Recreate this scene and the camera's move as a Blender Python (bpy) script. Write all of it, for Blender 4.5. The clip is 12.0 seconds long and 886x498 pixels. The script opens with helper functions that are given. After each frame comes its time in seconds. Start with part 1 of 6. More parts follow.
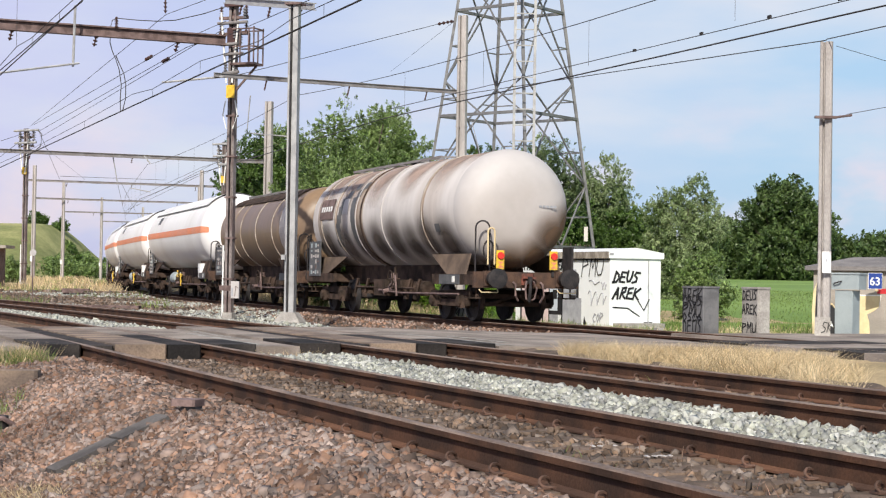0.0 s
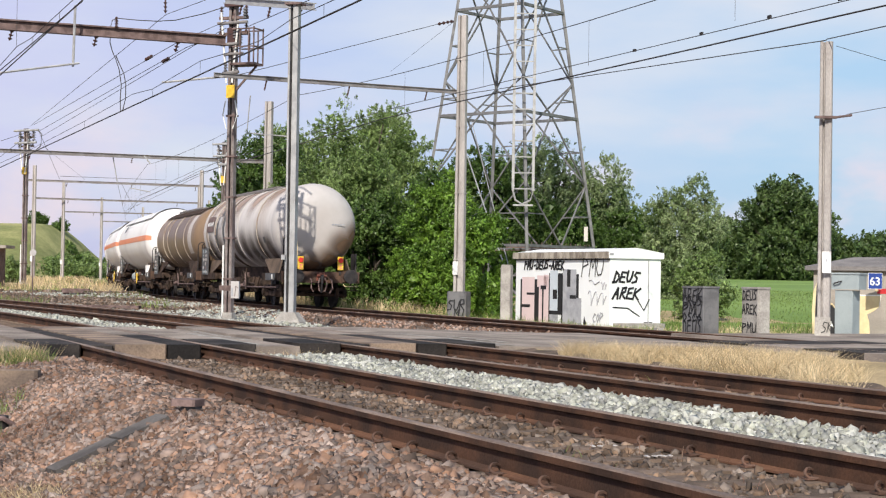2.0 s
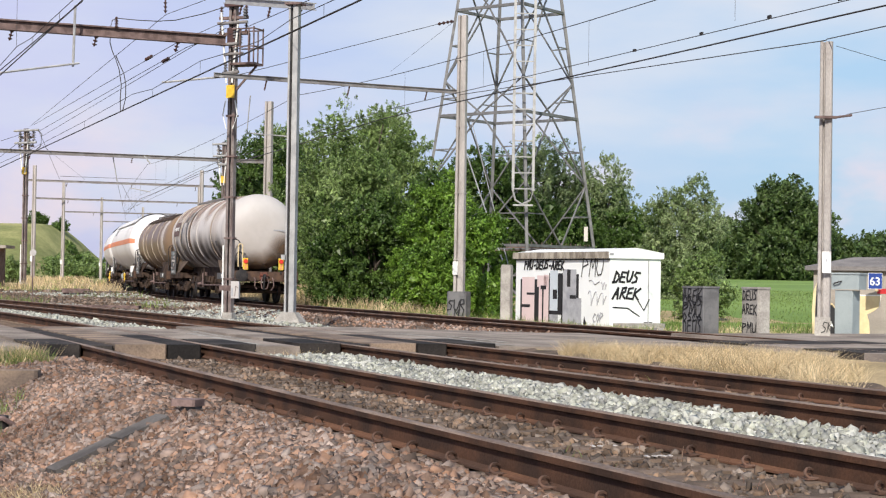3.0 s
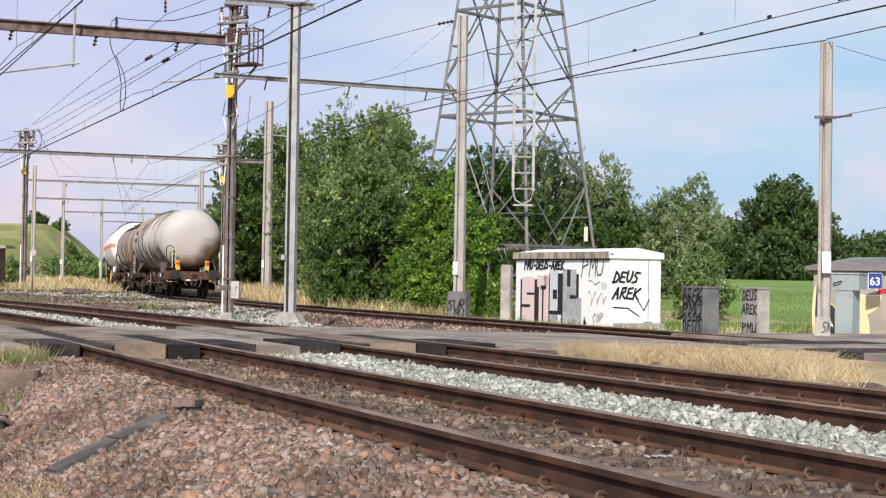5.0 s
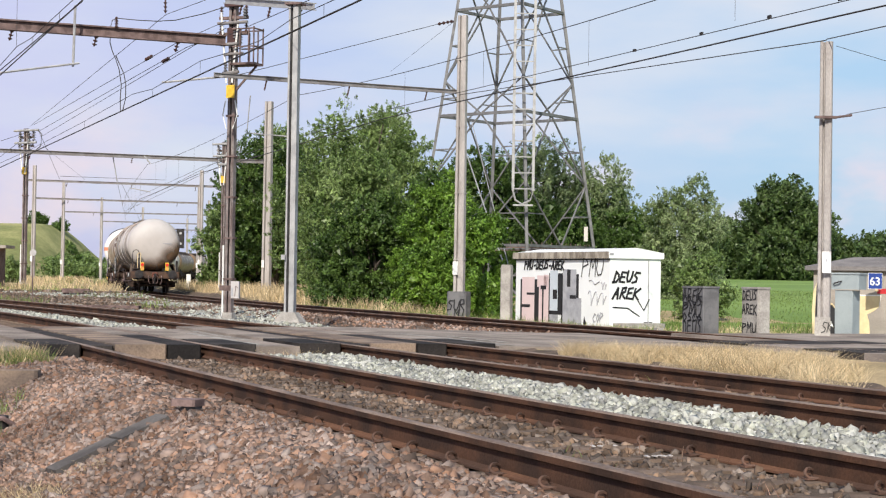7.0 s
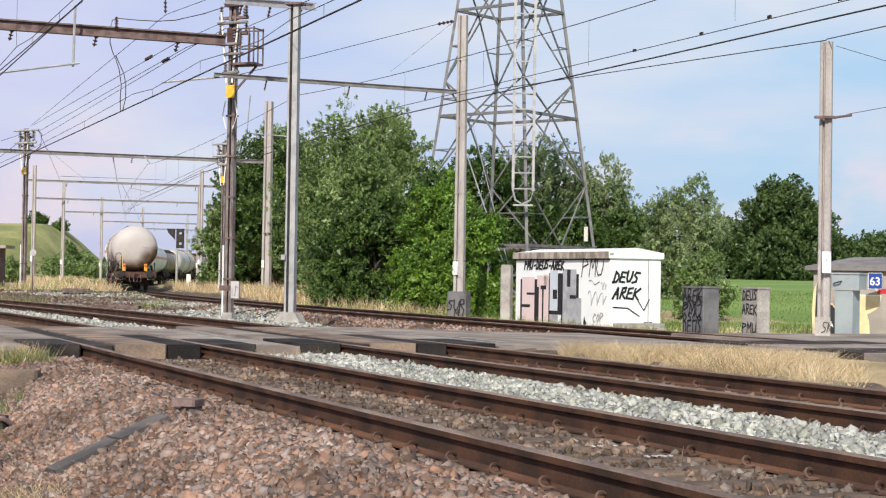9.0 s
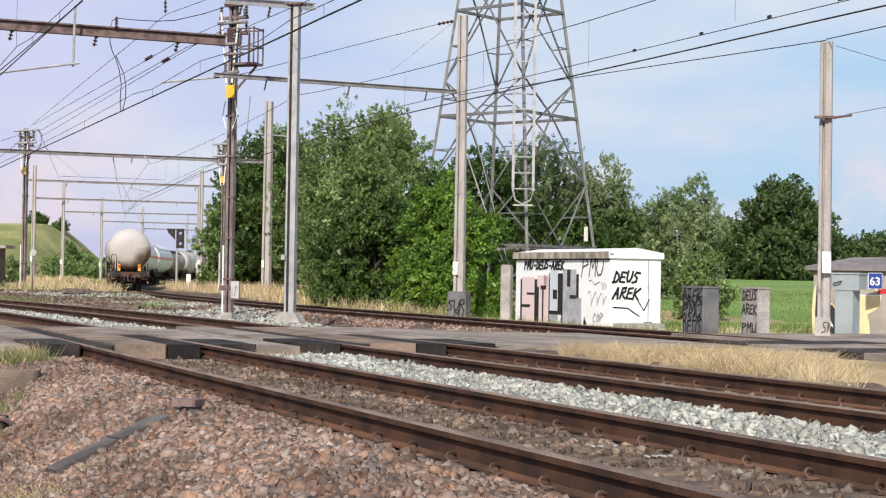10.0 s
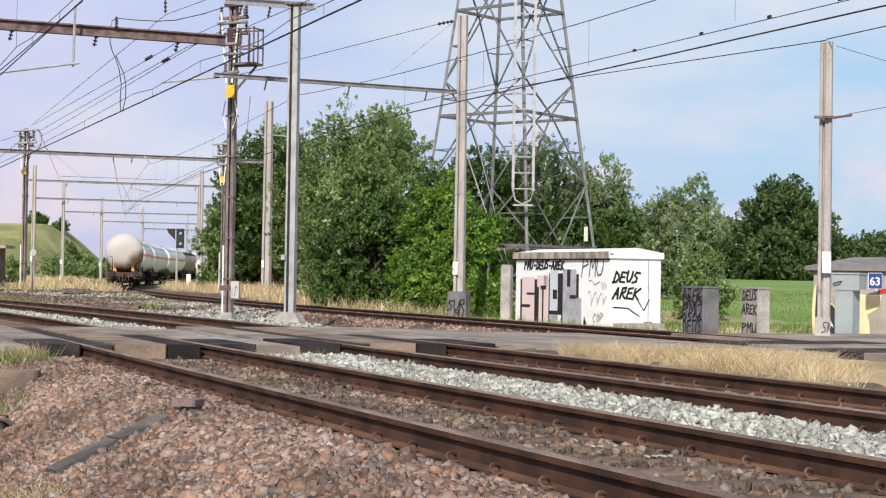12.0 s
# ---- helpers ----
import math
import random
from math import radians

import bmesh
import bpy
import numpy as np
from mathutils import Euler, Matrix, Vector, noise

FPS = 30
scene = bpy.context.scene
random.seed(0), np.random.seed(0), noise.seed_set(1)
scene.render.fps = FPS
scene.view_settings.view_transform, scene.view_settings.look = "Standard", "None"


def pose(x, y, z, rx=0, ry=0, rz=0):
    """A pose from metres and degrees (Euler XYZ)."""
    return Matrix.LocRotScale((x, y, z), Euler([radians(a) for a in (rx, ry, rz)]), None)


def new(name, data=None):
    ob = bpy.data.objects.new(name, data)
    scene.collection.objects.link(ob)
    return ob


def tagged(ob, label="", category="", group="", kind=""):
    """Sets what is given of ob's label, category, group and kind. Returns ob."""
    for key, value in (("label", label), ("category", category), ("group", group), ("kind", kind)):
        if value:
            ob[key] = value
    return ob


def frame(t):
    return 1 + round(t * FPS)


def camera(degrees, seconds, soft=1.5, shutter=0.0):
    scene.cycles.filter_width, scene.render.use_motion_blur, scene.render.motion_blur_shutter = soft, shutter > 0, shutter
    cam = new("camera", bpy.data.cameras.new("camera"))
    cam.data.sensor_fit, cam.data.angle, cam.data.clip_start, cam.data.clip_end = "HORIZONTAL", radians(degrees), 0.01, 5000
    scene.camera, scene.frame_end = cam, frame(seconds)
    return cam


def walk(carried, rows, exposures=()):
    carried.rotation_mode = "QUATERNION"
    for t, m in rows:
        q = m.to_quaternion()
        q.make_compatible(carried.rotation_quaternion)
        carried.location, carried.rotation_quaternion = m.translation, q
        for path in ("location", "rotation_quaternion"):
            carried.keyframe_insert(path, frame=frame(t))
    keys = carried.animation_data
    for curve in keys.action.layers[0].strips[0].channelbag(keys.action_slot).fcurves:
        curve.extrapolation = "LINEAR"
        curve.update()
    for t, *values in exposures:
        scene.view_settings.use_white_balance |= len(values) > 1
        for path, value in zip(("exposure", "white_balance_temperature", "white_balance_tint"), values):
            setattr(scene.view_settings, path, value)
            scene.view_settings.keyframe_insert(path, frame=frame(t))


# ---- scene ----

cam = camera(29.19, 12.0, soft=1.2)
EYE = pose(0, 0, 0.845, 91.033, 0, 0) @ pose(0, 0, 0, 0, 0, 0.878)
walk(cam, [(0.0, EYE), (12.0, EYE)], exposures=[(0.0, 0.0), (12.0, 0.0)])

# ---- light ----
SUN_WAY = Vector((0.14, 0.80, -0.61)).normalized()
sun = new("sun", bpy.data.lights.new("sun", "SUN"))
sun.data.energy, sun.data.angle, sun.data.color = 5.0, radians(0.55), (1.0, 0.93, 0.82)
sun.rotation_mode = "QUATERNION"
sun.rotation_quaternion = SUN_WAY.to_track_quat("-Z", "Y")
world = bpy.data.worlds.new("world")
scene.world = world
world.use_nodes = True
wn, wl = world.node_tree.nodes, world.node_tree.links
bg = wn["Background"]
sky = wn.new("ShaderNodeTexSky")
sky.sky_type, sky.sun_disc = "NISHITA", False
sky.sun_elevation = math.asin(-SUN_WAY.z)
sky.sun_rotation = math.atan2(-SUN_WAY.x, -SUN_WAY.y)
sky.air_density, sky.dust_density, sky.ozone_density = 1.0, 1.6, 1.6
tcw, cloud, ramp, veil = wn.new("ShaderNodeTexCoord"), wn.new("ShaderNodeTexNoise"), wn.new("ShaderNodeMapRange"), wn.new("ShaderNodeMix")
stretch = wn.new("ShaderNodeMapping")
stretch.inputs["Scale"].default_value = (1.0, 1.0, 3.5)
wl.new(tcw.outputs["Generated"], stretch.inputs[0])
wl.new(stretch.outputs[0], cloud.inputs["Vector"])
cloud.inputs["Scale"].default_value, cloud.inputs["Detail"].default_value = 4.2, 7
ramp.inputs[1].default_value, ramp.inputs[2].default_value, ramp.inputs[3].default_value, ramp.inputs[4].default_value = 0.35, 0.7, 0.80, 0.95
wl.new(cloud.outputs[0], ramp.inputs[0])
veil.data_type = "RGBA"
# the haze thins towards the zenith
high, thin = wn.new("ShaderNodeMapRange"), wn.new("ShaderNodeMath")
high.interpolation_type = "SMOOTHSTEP"
high.inputs[1].default_value, high.inputs[2].default_value, high.inputs[3].default_value, high.inputs[4].default_value = 0.2, 0.65, 1.0, 0.12
thin.operation = "MULTIPLY"
wl.new(ramp.outputs[0], thin.inputs[0])
wl.new(high.outputs[0], thin.inputs[1])
wl.new(thin.outputs[0], veil.inputs[0])
# blue air with thin cloud, a little more lilac on one side
tint, puff, sep, lean = wn.new("ShaderNodeMix"), wn.new("ShaderNodeMix"), wn.new("ShaderNodeSeparateXYZ"), wn.new("ShaderNodeMapRange")
tint.data_type = puff.data_type = "RGBA"
wl.new(tcw.outputs["Generated"], sep.inputs[0])
wl.new(sep.outputs[0], lean.inputs[0])
wl.new(sep.outputs[2], high.inputs[0])
lean.inputs[1].default_value, lean.inputs[2].default_value = -0.25, 0.2
wl.new(lean.outputs[0], tint.inputs[0])
tint.inputs[6].default_value, tint.inputs[7].default_value = (4.9, 4.85, 7.0, 1), (3.4, 5.05, 6.95, 1)
thick = wn.new("ShaderNodeMapRange")
thick.inputs[1].default_value, thick.inputs[2].default_value, thick.inputs[4].default_value = 0.42, 0.66, 0.95
wl.new(cloud.outputs[0], thick.inputs[0])
wl.new(thick.outputs[0], puff.inputs[0])
wl.new(tint.outputs[2], puff.inputs[6])
puff.inputs[7].default_value = (5.65, 6.0, 6.8, 1)
# cumulus low over the horizon
heap, heap_on, band, heap_mul, rosy, squash = wn.new("ShaderNodeTexNoise"), wn.new("ShaderNodeMapRange"), wn.new("ShaderNodeMapRange"), wn.new("ShaderNodeMath"), wn.new("ShaderNodeMix"), wn.new("ShaderNodeMapping")
squash.inputs["Scale"].default_value = (1.0, 1.0, 2.0)
squash.inputs["Location"].default_value = (0.37, 0.0, 0.0)
wl.new(tcw.outputs["Generated"], squash.inputs[0])
wl.new(squash.outputs[0], heap.inputs["Vector"])
heap.inputs["Scale"].default_value, heap.inputs["Detail"].default_value = 11.0, 8
heap_on.inputs[1].default_value, heap_on.inputs[2].default_value = 0.50, 0.66
wl.new(heap.outputs[0], heap_on.inputs[0])
band.interpolation_type = "SMOOTHSTEP"
band.inputs[1].default_value, band.inputs[2].default_value, band.inputs[3].default_value, band.inputs[4].default_value = 0.05, 0.13, 0.9, 0.0
wl.new(sep.outputs[2], band.inputs[0])
heap_mul.operation = "MULTIPLY"
wl.new(heap_on.outputs[0], heap_mul.inputs[0])
wl.new(band.outputs[0], heap_mul.inputs[1])
rosy.data_type = "RGBA"
wl.new(heap_mul.outputs[0], rosy.inputs[0])
wl.new(puff.outputs[2], rosy.inputs[6])
rosy.inputs[7].default_value = (6.7, 5.75, 6.5, 1)
wl.new(rosy.outputs[2], veil.inputs[7])
wl.new(sky.outputs[0], veil.inputs[6])
wl.new(veil.outputs[2], bg.inputs[0])
bg.inputs[1].default_value = 0.13


# ---- materials ----
def material(name, c1, c2=None, scale=3.0, rough=0.8, metal=0.0, bump=0.15, fine=40.0, vary=0.0, island=0.0, low=0.4, high=0.6, stretch=(1, 1, 1), spec=0.3, grain=0.2, hues=0.0):
    """Two colours mixed by a coarse noise, a finer grain over it, and relief."""
    m = bpy.data.materials.new(name)
    m.use_nodes = True
    n, l = m.node_tree.nodes, m.node_tree.links
    p = n["Principled BSDF"]
    c2 = c2 or tuple(0.75 * c for c in c1)
    tc, mp = n.new("ShaderNodeTexCoord"), n.new("ShaderNodeMapping")
    mp.inputs["Scale"].default_value = stretch
    l.new(tc.outputs["Object"], mp.inputs[0])
    a, b = n.new("ShaderNodeTexNoise"), n.new("ShaderNodeTexNoise")
    a.inputs["Scale"].default_value, a.inputs["Detail"].default_value = scale, 6
    b.inputs["Scale"].default_value, b.inputs["Detail"].default_value = fine, 3
    l.new(mp.outputs[0], a.inputs["Vector"])
    l.new(mp.outputs[0], b.inputs["Vector"])
    r = n.new("ShaderNodeMapRange")
    r.inputs[1].default_value, r.inputs[2].default_value = low, high
    l.new(a.outputs[0], r.inputs[0])
    mix = n.new("ShaderNodeMix")
    mix.data_type = "RGBA"
    mix.inputs[6].default_value, mix.inputs[7].default_value = (*c1, 1), (*c2, 1)
    l.new(r.outputs[0], mix.inputs[0])
    hsv = n.new("ShaderNodeHueSaturation")
    l.new(mix.outputs[2], hsv.inputs["Color"])
    v = n.new("ShaderNodeMapRange")
    v.inputs[1].default_value, v.inputs[2].default_value, v.inputs[3].default_value, v.inputs[4].default_value = 0.3, 0.7, 1 - grain, 1 + grain
    l.new(b.outputs[0], v.inputs[0])
    last = v.outputs[0]
    for amount, node, out in ((vary, "ShaderNodeObjectInfo", "Random"), (island, "ShaderNodeNewGeometry", "Random Per Island")):
        if amount:
            o, mr, mu = n.new(node), n.new("ShaderNodeMapRange"), n.new("ShaderNodeMath")
            mr.inputs[3].default_value, mr.inputs[4].default_value = 1 - amount, 1 + amount
            l.new(o.outputs[out], mr.inputs[0])
            mu.operation = "MULTIPLY"
            l.new(last, mu.inputs[0])
            l.new(mr.outputs[0], mu.inputs[1])
            last = mu.outputs[0]
    l.new(last, hsv.inputs["Value"])
    if hues:
        g, wnz, sm = n.new("ShaderNodeNewGeometry"), n.new("ShaderNodeTexWhiteNoise"), n.new("ShaderNodeMapRange")
        wnz.noise_dimensions = "1D"
        l.new(g.outputs["Random Per Island"], wnz.inputs["W"])
        l.new(wnz.outputs[0], sm.inputs[0])
        sm.inputs[3].default_value, sm.inputs[4].default_value = 1 - hues, 1 + hues
        l.new(sm.outputs[0], hsv.inputs["Saturation"])
    l.new(hsv.outputs[0], p.inputs["Base Color"])
    p.inputs["Roughness"].default_value, p.inputs["Metallic"].default_value = rough, metal
    p.inputs["Specular IOR Level"].default_value = spec
    if bump:
        bp = n.new("ShaderNodeBump")
        bp.inputs["Strength"].default_value, bp.inputs["Distance"].default_value = bump, 0.02
        l.new(b.outputs[0], bp.inputs["Height"])
        l.new(bp.outputs[0], p.inputs["Normal"])
    return m


def leaf_material(name, c1, c2):
    m = material(name, c1, c2, scale=0.9, rough=0.42, bump=0, fine=6, island=0.55, spec=0.4)
    n, l = m.node_tree.nodes, m.node_tree.links
    p, out = n["Principled BSDF"], n["Material Output"]
    t, mx = n.new("ShaderNodeBsdfTranslucent"), n.new("ShaderNodeMixShader")
    src = p.inputs["Base Color"].links[0].from_socket
    l.new(src, t.inputs[0])
    mx.inputs[0].default_value = 0.3
    l.new(p.outputs[0], mx.inputs[1])
    l.new(t.outputs[0], mx.inputs[2])
    l.new(mx.outputs[0], out.inputs[0])
    return m


def glow(name, c, strength):
    m = material(name, c, c, bump=0, rough=0.4)
    p = m.node_tree.nodes["Principled BSDF"]
    p.inputs["Emission Color"].default_value, p.inputs["Emission Strength"].default_value = (*c, 1), strength
    return m


BALLAST = material("brown_ballast", (0.275, 0.195, 0.158), (0.165, 0.114, 0.091), 0.8, 0.95, bump=0.3, fine=25, island=0.55, hues=0.42)
OILY = material("oily_dark_ballast", (0.20, 0.15, 0.118), (0.105, 0.077, 0.06), 1.2, 0.95, bump=0.3, fine=25, island=0.6, hues=0.35)
GREY_BALLAST = material("grey_ballast", (0.40, 0.405, 0.365), (0.29, 0.295, 0.265), 1.5, 0.9, bump=0.3, fine=30, island=0.4, hues=0.6)
DIRT = material("ballast_bed", (0.15, 0.11, 0.085), (0.085, 0.065, 0.05), 2.0, 0.95, bump=0.8, fine=30)
GREY_BED = material("grey_ballast_bed", (0.36, 0.34, 0.31), (0.2, 0.18, 0.16), 3.0, 0.95, bump=0.8, fine=25)
DRY = material("dry_grass_ground", (0.46, 0.35, 0.20), (0.30, 0.235, 0.13), 0.6, 0.95, bump=0.5, fine=20)
FIELD = material("green_field", (0.19, 0.29, 0.075), (0.145, 0.235, 0.055), 0.08, 0.95, bump=0.5, fine=6)
MEADOW = material("rough_meadow", (0.34, 0.33, 0.14), (0.19, 0.205, 0.075), 0.12, 0.95, bump=0.5, fine=2)
SCRUB = material("dark_scrub_ground", (0.07, 0.10, 0.03), (0.04, 0.06, 0.02), 0.3, 0.95, bump=0.5, fine=6)
ASPHALT = material("worn_asphalt", (0.33, 0.282, 0.245), (0.195, 0.163, 0.14), 0.8, 0.9, bump=0.25, fine=60, spec=0.2)
CONCRETE = material("weathered_concrete", (0.42, 0.40, 0.37), (0.30, 0.28, 0.26), 2.5, 0.9, bump=0.25, fine=35, vary=0.08)
POLE = material("pole_concrete", (0.43, 0.40, 0.38), (0.33, 0.305, 0.29), 1.4, 0.9, bump=0.2, fine=30, stretch=(3, 3, 0.6))
PANEL = material("tan_crossing_panel", (0.29, 0.215, 0.16), (0.15, 0.115, 0.095), 2.0, 0.9, bump=0.25, fine=40, vary=0.15)
RUBBER_AND_SHADE = material("black_rubber_and_flangeway_shade", (0.022, 0.02, 0.02), (0.05, 0.043, 0.04), 2.0, 0.85, bump=0.2, fine=40, vary=0.2, spec=0.15)
DUCT = material("dark_duct_cover", (0.125, 0.115, 0.11), (0.075, 0.068, 0.066), 3.0, 0.9, bump=0.3, fine=30, grain=0.12)
RAIL = material("rusty_rail", (0.092, 0.047, 0.030), (0.046, 0.028, 0.021), 2.5, 0.85, bump=0.2, fine=60, spec=0.15)
RAILTOP = material("worn_rail_head", (0.25, 0.185, 0.145), (0.15, 0.108, 0.085), 3.0, 0.65, 0.1, bump=0.05, fine=60, stretch=(1, 0.2, 1))
SLEEPER = material("sleeper", (0.20, 0.145, 0.11), (0.11, 0.08, 0.06), 5.0, 0.95, bump=0.4, fine=40, vary=0.2)
RAILFOOT = material("orange_rusty_rail_foot", (0.150, 0.078, 0.050), (0.075, 0.045, 0.034), 1.0, 0.9, bump=0.2, fine=50, spec=0.1)
CLIP = material("rusty_clip", (0.115, 0.065, 0.048), (0.07, 0.045, 0.035), 9.0, 0.8, bump=0.2, vary=0.3)
WEED = leaf_material("reddish_weeds", (0.24, 0.13, 0.09), (0.14, 0.09, 0.06))
RUST = material("rusty_steel", (0.20, 0.14, 0.13), (0.11, 0.075, 0.07), 5.0, 0.8, bump=0.2, vary=0.1)
MASTRED = material("red_brown_mast", (0.165, 0.125, 0.12), (0.25, 0.22, 0.21), 2.5, 0.75, bump=0.2, fine=30)
BEAMGREY = material("grey_beam", (0.25, 0.24, 0.24), (0.19, 0.17, 0.165), 2.5, 0.7, bump=0.1)
GALV = material("galvanised_steel", (0.42, 0.42, 0.42), (0.32, 0.32, 0.325), 3.0, 0.6, 0.25, bump=0.03, fine=20, grain=0.07)
LATTICE = material("lattice_steel", (0.20, 0.20, 0.205), (0.14, 0.14, 0.145), 2.0, 0.6, 0.2, bump=0.05)
WIRE = material("oxidised_wire", (0.09, 0.085, 0.085), None, 3.0, 0.6, 0.3, bump=0)
INSUL = material("brown_insulator", (0.09, 0.05, 0.045), None, 3.0, 0.3, bump=0)
YELLOW = material("yellow_plate", (0.75, 0.50, 0.05), (0.65, 0.42, 0.05), 4.0, 0.5, bump=0.05)
WHITE = material("white_paint", (0.80, 0.80, 0.78), (0.74, 0.74, 0.72), 2.0, 0.55, bump=0.05)
HUTWHITE = material("white_hut_wall", (0.80, 0.83, 0.84), (0.72, 0.755, 0.77), 0.8, 0.7, bump=0.02, grain=0.03, low=0.5, high=0.8)
ROOFDIRT = material("lichened_fascia", (0.42, 0.38, 0.32), (0.20, 0.17, 0.14), 6.0, 0.9, bump=0.3, stretch=(1, 1, 0.3))
BLACK = material("black_spray", (0.025, 0.025, 0.028), None, 3.0, 0.6, bump=0, grain=0.05)
GREYSPRAY = material("silver_spray", (0.30, 0.31, 0.34), (0.42, 0.43, 0.46), 3.0, 0.5, bump=0, grain=0.05)
PINK = material("pink_spray", (0.72, 0.58, 0.58), (0.68, 0.55, 0.55), 2.0, 0.6, bump=0, grain=0.05)
PALEBLUE = material("pale_blue_spray", (0.58, 0.64, 0.70), (0.52, 0.58, 0.64), 2.0, 0.6, bump=0, grain=0.05)
TANKGREY = material("dirty_grey_tank", (0.60, 0.565, 0.54), (0.37, 0.295, 0.24), 0.45, 0.55, bump=0, fine=4, low=0.5, high=0.9, stretch=(1.3, 0.45, 0.28), grain=0.06)
TANKHEAD = material("pale_grey_tank_head", (0.475, 0.45, 0.44), (0.37, 0.32, 0.285), 0.42, 0.55, bump=0, fine=4, low=0.5, high=0.85, grain=0.03)
TANKSTAIN = material("rust_tinged_tank", (0.40, 0.33, 0.27), (0.26, 0.19, 0.14), 0.8, 0.6, bump=0, fine=4, low=0.4, high=0.7, stretch=(1.3, 0.45, 0.28), grain=0.06)
TANKBROWN = material("oil_stained_brown_tank", (0.165, 0.115, 0.082), (0.28, 0.185, 0.105), 0.5, 0.4, bump=0, fine=5, low=0.45, high=0.8, stretch=(1, 0.5, 0.3), grain=0.06)
TANKWHITE = material("white_tank", (0.78, 0.77, 0.77), (0.60, 0.57, 0.545), 0.5, 0.5, bump=0, fine=5, low=0.48, high=0.85, stretch=(1, 0.5, 0.3), grain=0.02)
TANKSHELL = material("off_white_tank_shell", (0.77, 0.765, 0.755), (0.64, 0.62, 0.60), 0.5, 0.5, bump=0, fine=5, low=0.48, high=0.85, stretch=(1, 0.5, 0.3), grain=0.02)
ORANGE = material("orange_stripe", (0.72, 0.24, 0.11), (0.66, 0.26, 0.15), 1.0, 0.5, bump=0)
BAND = material("tank_band", (0.30, 0.24, 0.19), (0.48, 0.43, 0.37), 3.0, 0.6, bump=0.05)
UNDER = material("dirty_underframe", (0.085, 0.058, 0.046), (0.036, 0.027, 0.022), 3.0, 0.9, bump=0.2, spec=0.08)
SADDLE = material("grimy_saddle", (0.17, 0.125, 0.095), (0.10, 0.075, 0.06), 2.0, 0.85, bump=0.1, spec=0.1)
BEAM = material("rusty_buffer_beam", (0.115, 0.070, 0.050), (0.065, 0.045, 0.038), 3.0, 0.9, bump=0.2, spec=0.08)
DARK = material("greasy_black_steel", (0.026, 0.025, 0.027), (0.045, 0.04, 0.04), 5.0, 0.7, bump=0.1, spec=0.15)
PLATE = material("dark_info_panel", (0.075, 0.078, 0.085), (0.12, 0.12, 0.12), 3.0, 0.6, bump=0.05)
REDRUST = material("red_rusty_draw_gear", (0.20, 0.065, 0.045), (0.10, 0.05, 0.04), 6.0, 0.85, bump=0.2)
REDLENS = glow("red_tail_light", (0.60, 0.04, 0.03), 0.08)
REDPAINT = material("red_paint", (0.60, 0.03, 0.04), None, 3.0, 0.5, bump=0)
BLUEPAINT = material("blue_sign_paint", (0.035, 0.075, 0.32), None, 3.0, 0.5, bump=0)
CREAM = material("cream_spray", (0.72, 0.60, 0.36), (0.66, 0.52, 0.30), 3.0, 0.7, bump=0, grain=0.05)
CABINET = material("grey_green_cabinet", (0.35, 0.40, 0.41), (0.30, 0.345, 0.36), 2.0, 0.55, bump=0.02, grain=0.04)
TAUPE = material("taupe_wall", (0.36, 0.32, 0.28), (0.28, 0.25, 0.22), 1.5, 0.85, bump=0.1)
DARKBOX = material("dark_grey_box", (0.17, 0.17, 0.175), (0.12, 0.12, 0.125), 3.0, 0.8, bump=0.1, grain=0.08)
BARK = material("bark", (0.10, 0.08, 0.06), (0.06, 0.05, 0.04), 6.0, 0.95, bump=0.5)
LEAF_DARK = leaf_material("dark_leaves", (0.105, 0.175, 0.038), (0.062, 0.115, 0.026))
LEAF_WILLOW = leaf_material("grey_green_willow_leaves", (0.24, 0.325, 0.115), (0.125, 0.195, 0.055))
LEAF_SILVER = leaf_material("silvery_willow_leaves", (0.30, 0.365, 0.185), (0.155, 0.22, 0.085))
LEAF_BRIGHT = leaf_material("bright_green_leaves", (0.17, 0.29, 0.04), (0.10, 0.19, 0.028))
LEAF_FAR = leaf_material("far_dark_leaves", (0.11, 0.165, 0.05), (0.065, 0.11, 0.038))
STRAW = leaf_material("straw_blades", (0.70, 0.57, 0.36), (0.52, 0.40, 0.23))
GREENBLADE = leaf_material("green_blades", (0.21, 0.28, 0.07), (0.13, 0.19, 0.045))


